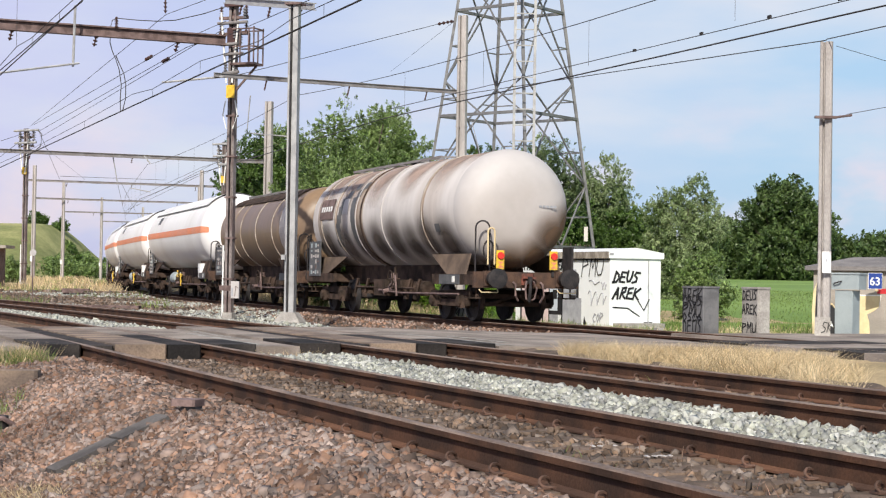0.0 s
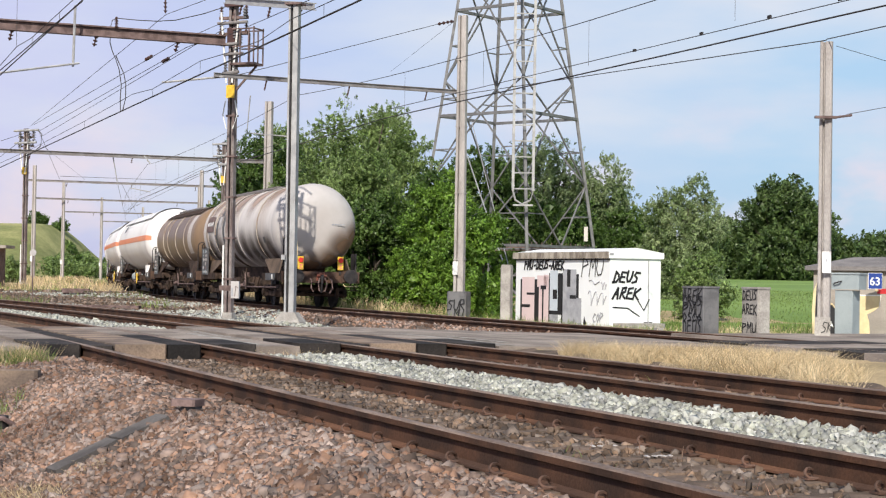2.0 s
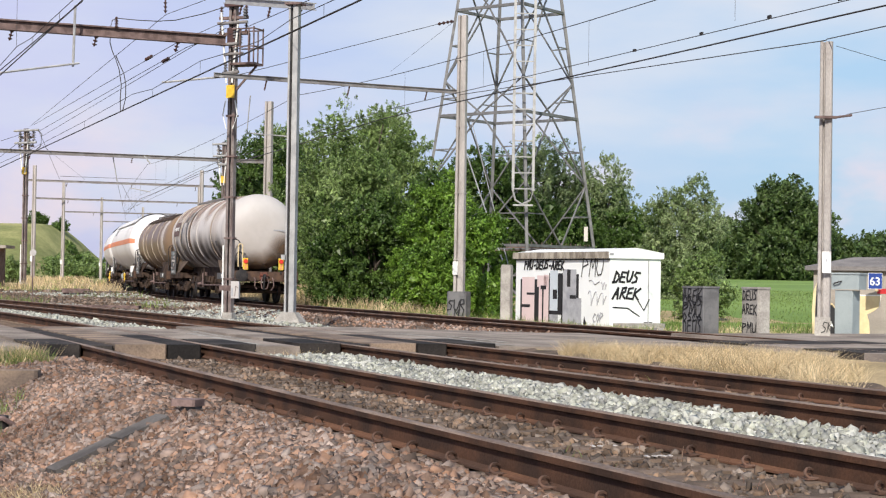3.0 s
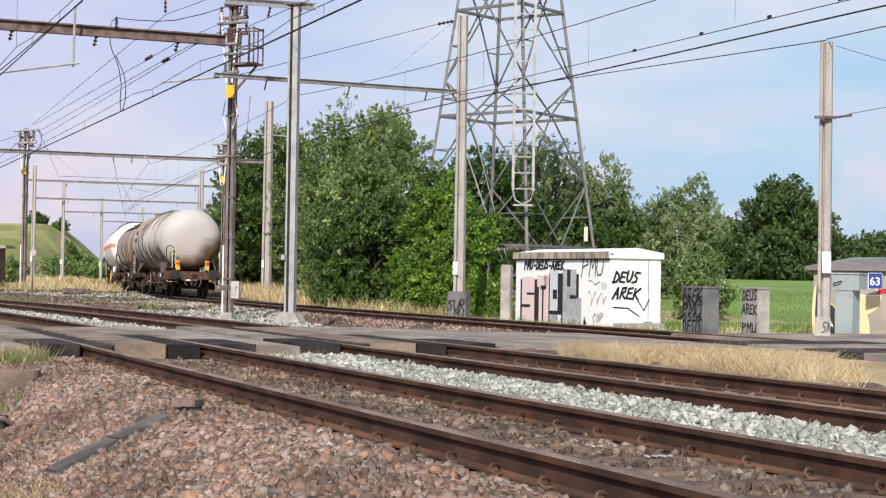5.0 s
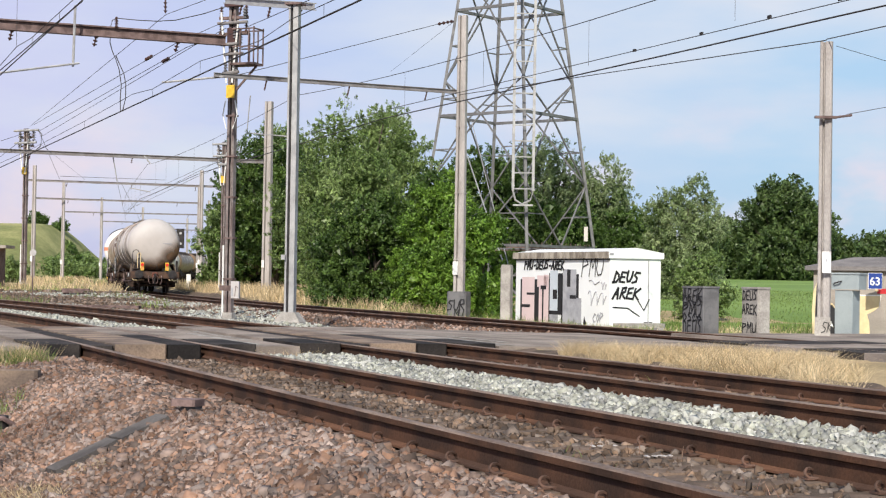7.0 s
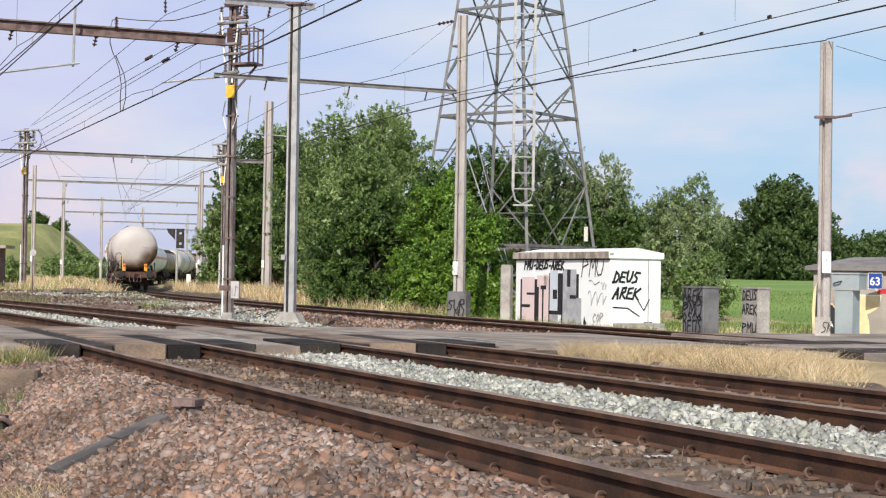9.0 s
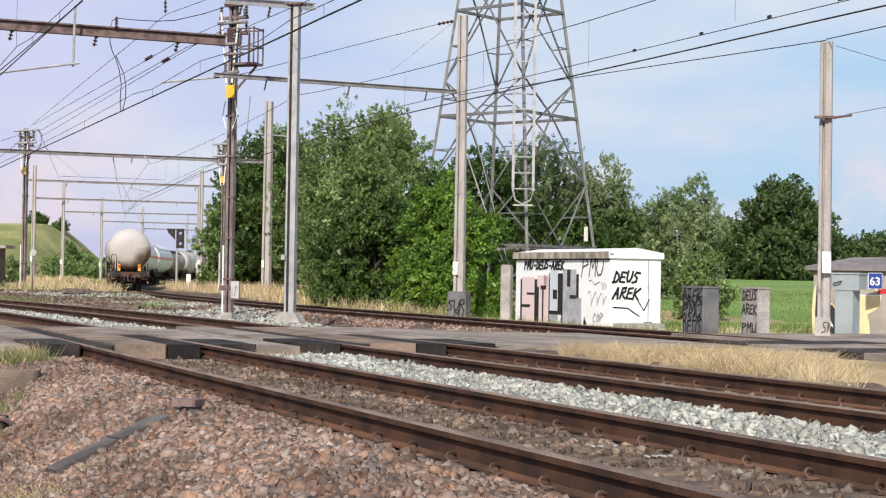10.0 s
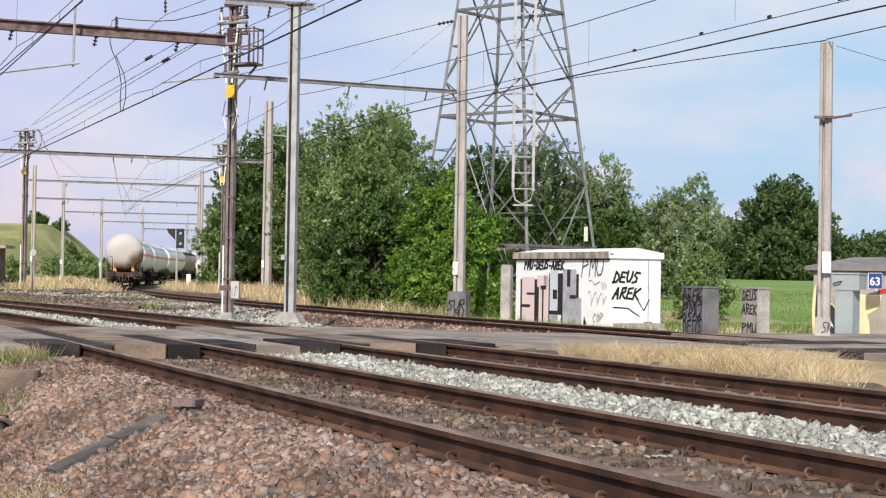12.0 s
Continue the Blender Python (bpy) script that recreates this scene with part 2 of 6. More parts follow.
def stain_material(name, colour, spots, reach, grain):
    """Dirt, on the belly also painted shade, that thins out: dense round some spots, frayed by streaky noise."""
    m = material(name, colour, tuple(0.6 * c for c in colour), 1.5, 0.7, bump=0)
    n, l = m.node_tree.nodes, m.node_tree.links
    p, tc, nz, mp = n["Principled BSDF"], n.new("ShaderNodeTexCoord"), n.new("ShaderNodeTexNoise"), n.new("ShaderNodeMapping")
    mp.inputs["Scale"].default_value = (1.0, 1.0, 0.45)
    l.new(tc.outputs["Object"], mp.inputs[0])
    l.new(mp.outputs[0], nz.inputs["Vector"])
    nz.inputs["Scale"].default_value, nz.inputs["Detail"].default_value = grain, 5
    last = None
    for spot in spots:
        d = n.new("ShaderNodeVectorMath")
        d.operation = "DISTANCE"
        l.new(tc.outputs["Object"], d.inputs[0])
        d.inputs[1].default_value = spot
        if last is None:
            last = d.outputs["Value"]
        else:
            mn = n.new("ShaderNodeMath")
            mn.operation = "MINIMUM"
            l.new(last, mn.inputs[0])
            l.new(d.outputs["Value"], mn.inputs[1])
            last = mn.outputs[0]
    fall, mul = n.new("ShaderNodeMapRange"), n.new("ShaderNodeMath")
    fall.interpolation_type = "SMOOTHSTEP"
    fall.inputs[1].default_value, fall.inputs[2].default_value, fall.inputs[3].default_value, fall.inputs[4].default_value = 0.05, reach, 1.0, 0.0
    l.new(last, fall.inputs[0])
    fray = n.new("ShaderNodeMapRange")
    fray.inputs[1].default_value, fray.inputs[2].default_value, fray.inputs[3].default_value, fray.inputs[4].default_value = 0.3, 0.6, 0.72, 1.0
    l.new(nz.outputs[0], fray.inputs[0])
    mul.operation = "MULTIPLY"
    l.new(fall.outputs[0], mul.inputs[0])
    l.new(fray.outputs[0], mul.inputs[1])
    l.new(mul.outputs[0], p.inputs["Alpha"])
    return m


HEADGRIME = stain_material("rusty_head_grime", (0.20, 0.12, 0.07), [(-6.3, -0.84, 1.96), (-6.1, -0.45, 1.52), (-6.0, 0.15, 1.38), (-6.0, -1.15, 2.2)], 0.78, 1.6)
# the shell's underside shade is coloured in here along with the oil
BELLY_GRIME_SHADE = stain_material("oily_belly_grime_and_shade", (0.11, 0.083, 0.066), [(-4.9, 1.2, 1.75), (-3.6, 1.25, 1.8), (-2.4, 1.2, 1.7), (-1.2, 1.2, 1.85), (0.2, 1.25, 1.75), (1.6, 1.2, 1.8), (3.0, 1.25, 1.7), (4.6, 1.2, 1.8)], 1.0, 1.8)
TOPGRIME = stain_material("rusty_top_grime", (0.43, 0.31, 0.25), [(-5.4, 0.0, 3.95), (-4.2, 0.5, 3.85), (-2.0, 0.7, 3.8), (0.4, 0.8, 3.7), (2.6, 0.8, 3.7), (4.6, 0.7, 3.8)], 1.3, 1.6)


# ---- mesh tools ----
class Build:
    """Collects vertices and faces of one part."""

    def __init__(self):
        self.v, self.f = [], []

    def add(self, vs, fs):
        k = len(self.v)
        self.v += [tuple(q) for q in vs]
        self.f += [tuple(i + k for i in q) for q in fs]
        return self

    def box(self, c, s, m=None, cut=0.0):
        """A box with its upright edges chamfered by cut."""
        x, y, z = s[0] / 2, s[1] / 2, s[2] / 2
        if cut:
            ring = [(x - cut, -y), (x, -y + cut), (x, y - cut), (x - cut, y), (-x + cut, y), (-x, y - cut), (-x, -y + cut), (-x + cut, -y)]
        else:
            ring = [(x, -y), (x, y), (-x, y), (-x, -y)]
        k = len(ring)
        vs = [Vector((a, b, -z)) for a, b in ring] + [Vector((a, b, z)) for a, b in ring]
        fs = [tuple(reversed(range(k))), tuple(range(k, 2 * k))] + [(i, (i + 1) % k, k + (i + 1) % k, k + i) for i in range(k)]
        m = Matrix.Translation(c) @ (m or Matrix())
        return self.add([m @ q for q in vs], fs)

    def bar(self, p, q, w, h=None, up=(0, 0, 1)):
        """A square bar from p to q."""
        p, q = Vector(p), Vector(q)
        d = (q - p).normalized()
        s = d.cross(Vector(up))
        if s.length < 1e-4:
            s = d.cross(Vector((1, 0, 0)))
        s.normalize()
        t = s.cross(d) * (h or w) / 2
        s = s * w / 2
        vs = [e + a * s + b * t for e in (p, q) for a, b in ((-1, -1), (1, -1), (1, 1), (-1, 1))]
        return self.add(vs, [(3, 2, 1, 0), (4, 5, 6, 7)] + [(i, (i + 1) % 4, 4 + (i + 1) % 4, 4 + i) for i in range(4)])

    def tube(self, pts, r, n=6, r2=None):
        """A round bar along pts."""
        pts = [Vector(p) for p in pts]
        vs, fs, k = [], [], len(pts)
        for i, p in enumerate(pts):
            d = (pts[min(i + 1, k - 1)] - pts[max(i - 1, 0)]).normalized()
            s = d.cross(Vector((0.05, 0.1, 1)) if abs(d.z) < 0.95 else Vector((1, 0, 0))).normalized()
            t = d.cross(s)
            rr = r if r2 is None else r + (r2 - r) * i / max(1, k - 1)
            vs += [p + rr * (math.cos(a) * s + math.sin(a) * t) for a in (2 * math.pi * j / n for j in range(n))]
        for i in range(k - 1):
            fs += [(i * n + j, i * n + (j + 1) % n, (i + 1) * n + (j + 1) % n, (i + 1) * n + j) for j in range(n)]
        fs += [tuple(reversed(range(n))), tuple(range((k - 1) * n, k * n))]
        return self.add(vs, fs)

    def lathe(self, prof, n=32, axis="x", at=(0, 0, 0)):
        """prof: (along, radius) rows, turned about an axis."""
        vs, fs, at = [], [], Vector(at)
        for a, r in prof:
            for j in range(n):
                c, s = math.cos(2 * math.pi * j / n) * r, math.sin(2 * math.pi * j / n) * r
                vs.append(at + Vector({"x": (a, c, s), "y": (s, a, c), "z": (c, s, a)}[axis]))
        for i in range(len(prof) - 1):
            fs += [(i * n + j, i * n + (j + 1) % n, (i + 1) * n + (j + 1) % n, (i + 1) * n + j) for j in range(n)]
        fs += [tuple(reversed(range(n))), tuple(range((len(prof) - 1) * n, len(prof) * n))]
        return self.add(vs, fs)

    def mesh(self, name, mat, smooth=False):
        me = bpy.data.meshes.new(name)
        me.from_pydata(self.v, [], self.f)
        for m in (mat if isinstance(mat, (list, tuple)) else [mat]):
            me.materials.append(m)
        if smooth:
            me.shade_smooth()
            me.set_sharp_from_angle(angle=radians(40))
        me.update()
        return me


def part(name, b, mat, parent, label="", smooth=False, at=None):
    ob = new(name, b if isinstance(b, bpy.types.Mesh) else b.mesh(name, mat, smooth))
    ob.parent = parent
    if at is not None:
        ob.matrix_basis = at
    return tagged(ob, label) if label else ob


def thing(name, label, category, at=None, group="", kind=""):
    ob = new(name)
    ob.empty_display_size = 0.2
    if at is not None:
        ob.matrix_basis = at
    return tagged(ob, label, category, group, kind)


def quick(name, verts, faces, mat, parent=None):
    """A large mesh from arrays: every face has the same number of corners."""
    me = bpy.data.meshes.new(name)
    nf, k = faces.shape
    me.vertices.add(len(verts))
    me.vertices.foreach_set("co", np.ascontiguousarray(verts, dtype=np.float32).ravel())
    me.loops.add(nf * k)
    me.loops.foreach_set("vertex_index", np.ascontiguousarray(faces, dtype=np.int32).ravel())
    me.polygons.add(nf)
    me.polygons.foreach_set("loop_start", np.arange(nf, dtype=np.int32) * k)
    for m in (mat if isinstance(mat, (list, tuple)) else [mat]):
        me.materials.append(m)
    me.update(calc_edges=True)
    me.validate()
    ob = new(name, me)
    ob.parent = parent
    return ob


def lettering(name, text, size, mat, parent, at, shear=0.0, bold=0.0):
    cu = bpy.data.curves.new(name, "FONT")
    cu.body, cu.size, cu.shear, cu.offset, cu.extrude = text, size, shear, bold, 0.003
    cu.materials.append(mat)
    ob = new(name, cu)
    ob.parent = parent
    ob.matrix_basis = at
    return ob


UPRIGHT = pose(0, 0, 0, 90, 0, 0)

# Hand-sprayed letters, drawn as strokes in a box 0.7 wide and 1 high.
STROKES = {
    "P": [((0, 0), (0.05, 1), (0.5, 0.95), (0.6, 0.7), (0.1, 0.5))],
    "M": [((0, 0), (0.08, 1), (0.35, 0.4), (0.62, 1), (0.7, 0))],
    "U": [((0, 1), (0.02, 0.3), (0.2, 0), (0.5, 0.05), (0.62, 0.4), (0.65, 1))],
    "D": [((0.05, 0), (0.05, 1), (0.5, 0.8), (0.6, 0.4), (0.4, 0.05), (-0.05, 0))],
    "E": [((0.6, 0.95), (0.05, 0.9), (0, 0.05), (0.65, 0)), ((0.02, 0.5), (0.5, 0.52))],
    "S": [((0.7, 0.95), (0.2, 1), (0.1, 0.7), (0.5, 0.45), (0.5, 0.1), (0, 0))],
    "A": [((-0.05, 0), (0.3, 1), (0.62, 0)), ((0.05, 0.4), (0.55, 0.38))],
    "R": [((0, 0), (0.05, 1), (0.5, 0.95), (0.5, 0.6), (0.08, 0.5), (0.65, 0))],
    "K": [((0.05, 1), (0.0, 0)), ((0.65, 1), (0.05, 0.5), (0.75, -0.05))],
    "C": [((0.65, 0.85), (0.3, 1), (0, 0.5), (0.25, 0), (0.65, 0.15))],
    "O": [((0.3, 1), (0, 0.5), (0.3, 0), (0.62, 0.5), (0.3, 1))],
    "-": [((0.15, 0.45), (0.5, 0.5))],
}


def spray(text, size, width, mat, parent, at, seed=0, aspect=0.8, slant=0.15):
    """A sprayed tag: x along the wall, y up, facing +z."""
    rnd, b, x = random.Random(seed), Build(), 0.0
    for ch in text:
        dy = rnd.uniform(-0.08, 0.08)
        for st in STROKES.get(ch, ()):
            pts = [((x + a * aspect + slant * c + rnd.uniform(-0.04, 0.04)) * size, (c * rnd.uniform(0.93, 1.07) + dy) * size, 0.004) for a, c in st]
            for p, q in zip(pts, pts[1:]):
                d = Vector(q) - Vector(p)
                e = d.normalized() * width * 0.4
                b.bar(Vector(p) - e, Vector(q) + e, width, 0.004)
        x += 0.85 * aspect if ch != " " else 0.5
    return part("graffiti_tag", b, mat, parent, at=at)


# ---- the plan ----
def near_x(y, u):
    """X of a line that runs u metres beside the camera's own line, along the two near tracks."""
    return 1.077 * u - 0.40 * y - 0.0018 * max(0.0, y - 25) ** 2


def far_x(y):
    """X of the far track's middle."""
    return 1.74 - 0.385 * (y - 38.7) + 0.001085 * (y - 38.7) ** 2


FAR_Y = np.linspace(-20, 420, 4401)
FAR_X = far_x(FAR_Y)
FAR_S = np.concatenate([[0], np.cumsum(np.hypot(np.diff(FAR_X), np.diff(FAR_Y)))])
FAR_S -= np.interp(20.0, FAR_Y, FAR_S)


def far_point(s):
    return Vector((np.interp(s, FAR_S, FAR_X), np.interp(s, FAR_S, FAR_Y), -0.10))


def smooth(a, b, t):
    t = np.clip((t - a) / (b - a), 0, 1)
    return t * t * (3 - 2 * t)


U1, U2 = 4.37, 7.75


def ground_z(x, y):
    """Height of the ground sheet; works on arrays."""
    u = (x + 0.40 * y + 0.0018 * np.maximum(0, y - 25) ** 2) / 1.077
    v = (x - far_x(np.clip(y, -20, 190))) * 0.93
    z = np.full(np.shape(x), -0.42) + 0.0 * x
    bed = np.maximum(1 - smooth(1.45, 2.6, np.abs(u - U1)), 1 - smooth(1.5, 2.3, np.abs(u - U2)))
    z = z + bed * 0.245
    z = z - 0.33 * (1 - smooth(0.6, 2.9, u)) * (1 - smooth(16, 20, y))
    z = z + 0.26 * smooth(9.0, 9.8, u) * (1 - smooth(30, 40, y)) * (1 - smooth(-2.2, -1.4, v))
    along = -0.3714 * (x + 4.27) + 0.9285 * (y - 20.4)
    z = z + smooth(-1.6, -0.2, along) * (1 - smooth(8, 11, along)) * (1 - smooth(2.6, 3.4, u)) * (-0.17 - z)
    far = 1 - smooth(1.5, 2.6, np.abs(v))
    z = np.where(far > 0, np.maximum(z, -0.46 + 0.20 * far), z)
    z = z - 0.12 * smooth(2.5, 5, v) * (1 - smooth(70, 100, y))
    z = z + smooth(55, 90, y) * np.where(v < -1.6, 0.75, 0.45) * (1 - far)
    z = z + 0.012 * np.clip(y - 90, 0, 130) * smooth(3, 12, v)
    z = z + 9.3 * (1 - smooth(-71, -59, x)) * smooth(240, 300, y) * (1 - smooth(308, 350, y)) * smooth(-300, -140, x)
    return z


def make_ground():
    xs = np.concatenate([-np.geomspace(3000, 72, 24), np.arange(-71.5, -54, 0.5), -np.geomspace(53.5, 14, 26), np.arange(-13.5, 11, 0.25), np.geomspace(11.3, 3000, 60)])
    ys = np.concatenate([[-3000, -800, -200, -60, -20, -6, 0, 3], np.arange(5, 34, 0.25), np.arange(34, 60, 0.5), np.arange(60, 110, 1.0), np.geomspace(111, 500, 90), np.geomspace(520, 4000, 16)])
    gx, gy = np.meshgrid(xs, ys)
    gz = ground_z(gx, gy)
    near = (gy > 4) & (gy < 60)
    gz = gz + near * np.random.uniform(-0.012, 0.012, gz.shape)
    nx, ny = len(xs), len(ys)
    idx = np.arange(nx * ny).reshape(ny, nx)
    faces = np.stack([idx[:-1, :-1], idx[:-1, 1:], idx[1:, 1:], idx[1:, :-1]], -1).reshape(-1, 4)
    ob = quick("ground", np.stack([gx, gy, gz], -1).reshape(-1, 3), faces, [DIRT, GREY_BED, DRY, FIELD, MEADOW, SCRUB])
    cx, cy = gx.ravel()[faces].mean(1), gy.ravel()[faces].mean(1)
    u = (cx + 0.40 * cy + 0.0018 * np.maximum(0, cy - 25) ** 2) / 1.077
    v = (cx - far_x(np.clip(cy, -20, 190))) * 0.93
    slot = np.zeros(len(faces), np.int32)
    slot[(u > 5.3) & (u < 6.9)] = 1
    slot[(u > 5.3) & (u < 9.4) & (cy > 28)] = 1
    slot[(u > 9.5) & (v < -2.2)] = 2
    slot[(u > 9.5) & (v < -2.2) & (cy > 30)] = 0
    slot[(v > 2.4) & (cy > 26)] = 2
    slot[(v < -2.4) & (cy > 75)] = 2
    slot[(v > 6) & (cy > 40) & (cy < 60)] = 3
    slot[(v > 18) & (cy > 40)] = 3
    slot[(cx < far_x(np.clip(cy, 0, 190)) + 60) & (cy > 150)] = 4
    slot[(v > 40) & (cy > 150)] = 3
    slot[(cy > 255) & (np.abs(cx + 63.3 - 0.045 * (cy - 285)) < 0.45)] = 2
    ob.data.polygons.foreach_set("material_index", slot)
    ob.data.shade_smooth()
    return tagged(ob, "ballast, dry grass and green field round the railway", "ground", kind="structure")


ground = make_ground()


# ---- rails, sleepers, crossing ----
PROFILE = [(-0.065, -0.165), (0.065, -0.165), (0.065, -0.153), (0.012, -0.138), (0.009, -0.05), (0.036, -0.04), (0.036, -0.008), (0.026, 0.0), (-0.026, 0.0), (-0.036, -0.008), (-0.036, -0.04), (-0.009, -0.05), (-0.012, -0.138), (-0.065, -0.153)]


def rail_mesh(path, offset):
    b, k, pts = Build(), len(PROFILE), []
    for i, p in enumerate(path):
        d = (path[min(i + 1, len(path) - 1)] - path[max(i - 1, 0)]).normalized()
        s = Vector((d.y, -d.x, 0)).normalized()
        pts += [p + s * (offset + a) + Vector((0, 0, c)) for a, c in PROFILE]
    fs = [(i * k + j, i * k + (j + 1) % k, (i + 1) * k + (j + 1) % k, (i + 1) * k + j) for i in range(len(path) - 1) for j in range(k)]
    b.add(pts, fs + [tuple(reversed(range(k))), tuple(range((len(path) - 1) * k, len(path) * k))])
    me = b.mesh("rail", [RAIL, RAILTOP, RAILFOOT])
    slots = [1 if (i % k) in (6, 7, 8) else 2 if (i % k) in (1, 2, 12, 13) else 0 for i in range((len(path) - 1) * k)] + [0, 0]
    me.polygons.foreach_set("material_index", slots)
    return me


SLEEPER_MESH = Build().box((0, 0, -0.235), (2.5, 0.25, 0.15), cut=0.02).mesh("sleeper", SLEEPER)
curl = [(0.0 + 0.0, -0.05, 0.0)] + [(0.045 - 0.045 * math.cos(a), -0.05 + 0.1 * a / 5.2, 0.028 * math.sin(a) + 0.03) for a in np.linspace(0, 5.2, 9)]
CLIP_MESH = Build().tube(curl, 0.011, 5).box((0.045, 0, 0.0), (0.10, 0.10, 0.012)).mesh("clip", CLIP)


def track(label, path, rows, clips):
    """rows: places of sleepers as (point, direction)."""
    t = thing("railway_track", label, "railway track", kind="structure")
    for off in (-0.7535, 0.7535):
        part("rail", rail_mesh(path, off), None, t)
    for i, (p, d) in enumerate(rows):
        turn = math.degrees(math.atan2(d.y, d.x)) - 90
        part("sleeper", SLEEPER_MESH, None, t, at=pose(p.x, p.y, p.z, 0, 0, turn))
        if i < clips:
            for off, flip in ((-0.7535, 180), (-0.7535, 0), (0.7535, 180), (0.7535, 0)):
                s = Vector((d.y, -d.x, 0)) * (off + (0.045 if flip == 0 else -0.045))
                part("rail_clip", CLIP_MESH, None, t, at=pose(p.x + s.x, p.y + s.y, p.z - 0.15, 0, 0, turn + flip) @ Matrix.Scale(0.85, 4))
    return t


def near_path(u, y0, y1, step=1.0):
    return [Vector((near_x(y, u), y, 0)) for y in np.arange(y0, y1, step)]


def near_rows(u, y0, n):
    out, y = [], y0
    for _ in range(n):
        d = Vector((-0.40 - 0.0036 * max(0, y - 25), 1, 0)).normalized()
        out.append((Vector((near_x(y, u), y, 0)), d))
        y += 0.60 * d.y
        if 20.2 < y < 27.0:
            y = 27.0
    return out


def make_tracks():
    track("brown rusty rails on sleepers in old brown ballast", near_path(U1, -30, 150), near_rows(U1, 5.2, 70), 28)
    track("brown rusty rails beside fresh pale grey ballast", near_path(U2, -30, 150), near_rows(U2, 9.0, 70), 22)
    rows = []
    for s in np.arange(-1, 150, 0.65):
        if s < 3.5 or s > 9.5:
            p = far_point(s)
            rows.append((p, (far_point(s + 0.5) - p).normalized()))
    track("curved dark rusty rails on which the tank train runs", [far_point(s) for s in np.arange(-30, 330, 2.5)], rows, 0)


# Along the road: a unit across the tracks and one along them.
ACROSS, ALONG = Vector((0.9285, 0.3714, 0)), Vector((-0.3714, 0.9285, 0))
CORNER = Vector((near_x(20.4, U1 - 0.75), 20.4, 0))


def crossing_point(a, b, z=0.0):
    """a metres across the tracks from the near rail, b metres along them from the crossing's near edge."""
    return CORNER + ACROSS * a + ALONG * b + Vector((0, 0, z))


def make_crossing():
    road = thing("road", "worn grey asphalt road over the level crossing", "road", kind="structure")
    turn = math.degrees(math.atan2(ACROSS.y, ACROSS.x))
    spans = [(-9.0, -0.62, 0.0), (2.14, 2.75, 0.0), (5.52, 10.9, 0.0), (12.9, 34.0, -0.12)]
    for a0, a1, z in spans:
        b = Build()
        n = 6
        wide = lambda a: 6.3 + 2.4 * min(1, max(0, (a - 1) / 5.0))
        vs = []
        for i in range(n + 1):
            a = a0 + (a1 - a0) * i / n
            zz = -0.03 - (0.10 * min(1, max(0, (a - 6) / 4.0)))
            vs += [crossing_point(a, 0.25, zz), crossing_point(a, wide(a), zz), crossing_point(a, wide(a), zz - 0.25), crossing_point(a, 0.25, zz - 0.25)]
        fs = []
        for i in range(n):
            k = 4 * i
            fs += [(k, k + 4, k + 5, k + 1), (k + 1, k + 5, k + 6, k + 2), (k + 3, k + 7, k + 4, k), (k + 2, k + 6, k + 7, k + 3)]
        fs += [(0, 1, 2, 3), (4 * n + 3, 4 * n + 2, 4 * n + 1, 4 * n)]
        b.add(vs, fs)
        part("asphalt", b, ASPHALT, road)
    # panels: outside, between and beyond the rails of each track
    def panel(name, mat, a0, a1, b0, b1, z=0.004):
        c = crossing_point((a0 + a1) / 2, (b0 + b1) / 2, z - 0.11)
        m = pose(0, 0, 0, 0, 0, turn)
        part(name, Build().box(c, (a1 - a0 - 0.012, b1 - b0 - 0.012, 0.22), m, cut=0.02), mat, road)
    for base in (0.0, 3.64 * 0.9285):
        for i in range(4):
            b0, b1 = i * 1.75 + (0.0 if base < 1 else 0.3), (i + 1) * 1.75 + (0.0 if base < 1 else 0.3)
            panel("outer_panel", RUBBER_AND_SHADE if i == 0 else ASPHALT, base - 0.62, base - 0.05, b0, b1)
            # black strip standing in for the shaded flangeway beside the rail
            panel("middle_panel", RUBBER_AND_SHADE, base + 0.08, base + 0.34, b0, b1, -0.012)
            panel("middle_panel", PANEL, base + 0.35, base + 0.99, b0, b1)
            panel("middle_panel", RUBBER_AND_SHADE if i < 2 else ASPHALT, base + 1.00, base + 1.42, b0, b1, 0.0)
            panel("outer_panel", RUBBER_AND_SHADE if i == 0 else ASPHALT, base + 1.56, base + 2.12, b0, b1)
    for a, b0, b1, wd in ((2.3, 0.6, 4.8, 0.16), (2.6, 2.0, 6.0, 0.10), (5.75, 0.5, 5.2, 0.22), (6.2, 1.5, 4.0, 0.12)):
        c, d = crossing_point(a, b0, -0.027 if a < 6 else -0.031), crossing_point(a + 0.12, b1, -0.027 if a < 6 else -0.031)
        part("dust_strip", Build().bar(c, d, wd, 0.006), GREY_BED, road, "pale dust along the joint")
    # the far track's crossing deck
    for i in range(4):
        s = 3.6 + i * 1.5
        p, q = far_point(s), far_point(s + 1.49)
        d = (q - p).normalized()
        side = Vector((d.y, -d.x, 0))
        tz = math.degrees(math.atan2(d.y, d.x))
        for off, w in ((-1.15, 0.68), (0.0, 1.33), (1.15, 0.68)):
            c = (p + q) / 2 + side * off
            part("deck_panel", Build().box((c.x, c.y, -0.21), (1.48, w, 0.22), pose(0, 0, 0, 0, 0, tz), cut=0.02), RUBBER_AND_SHADE if i % 2 else ASPHALT, road)


make_crossing()


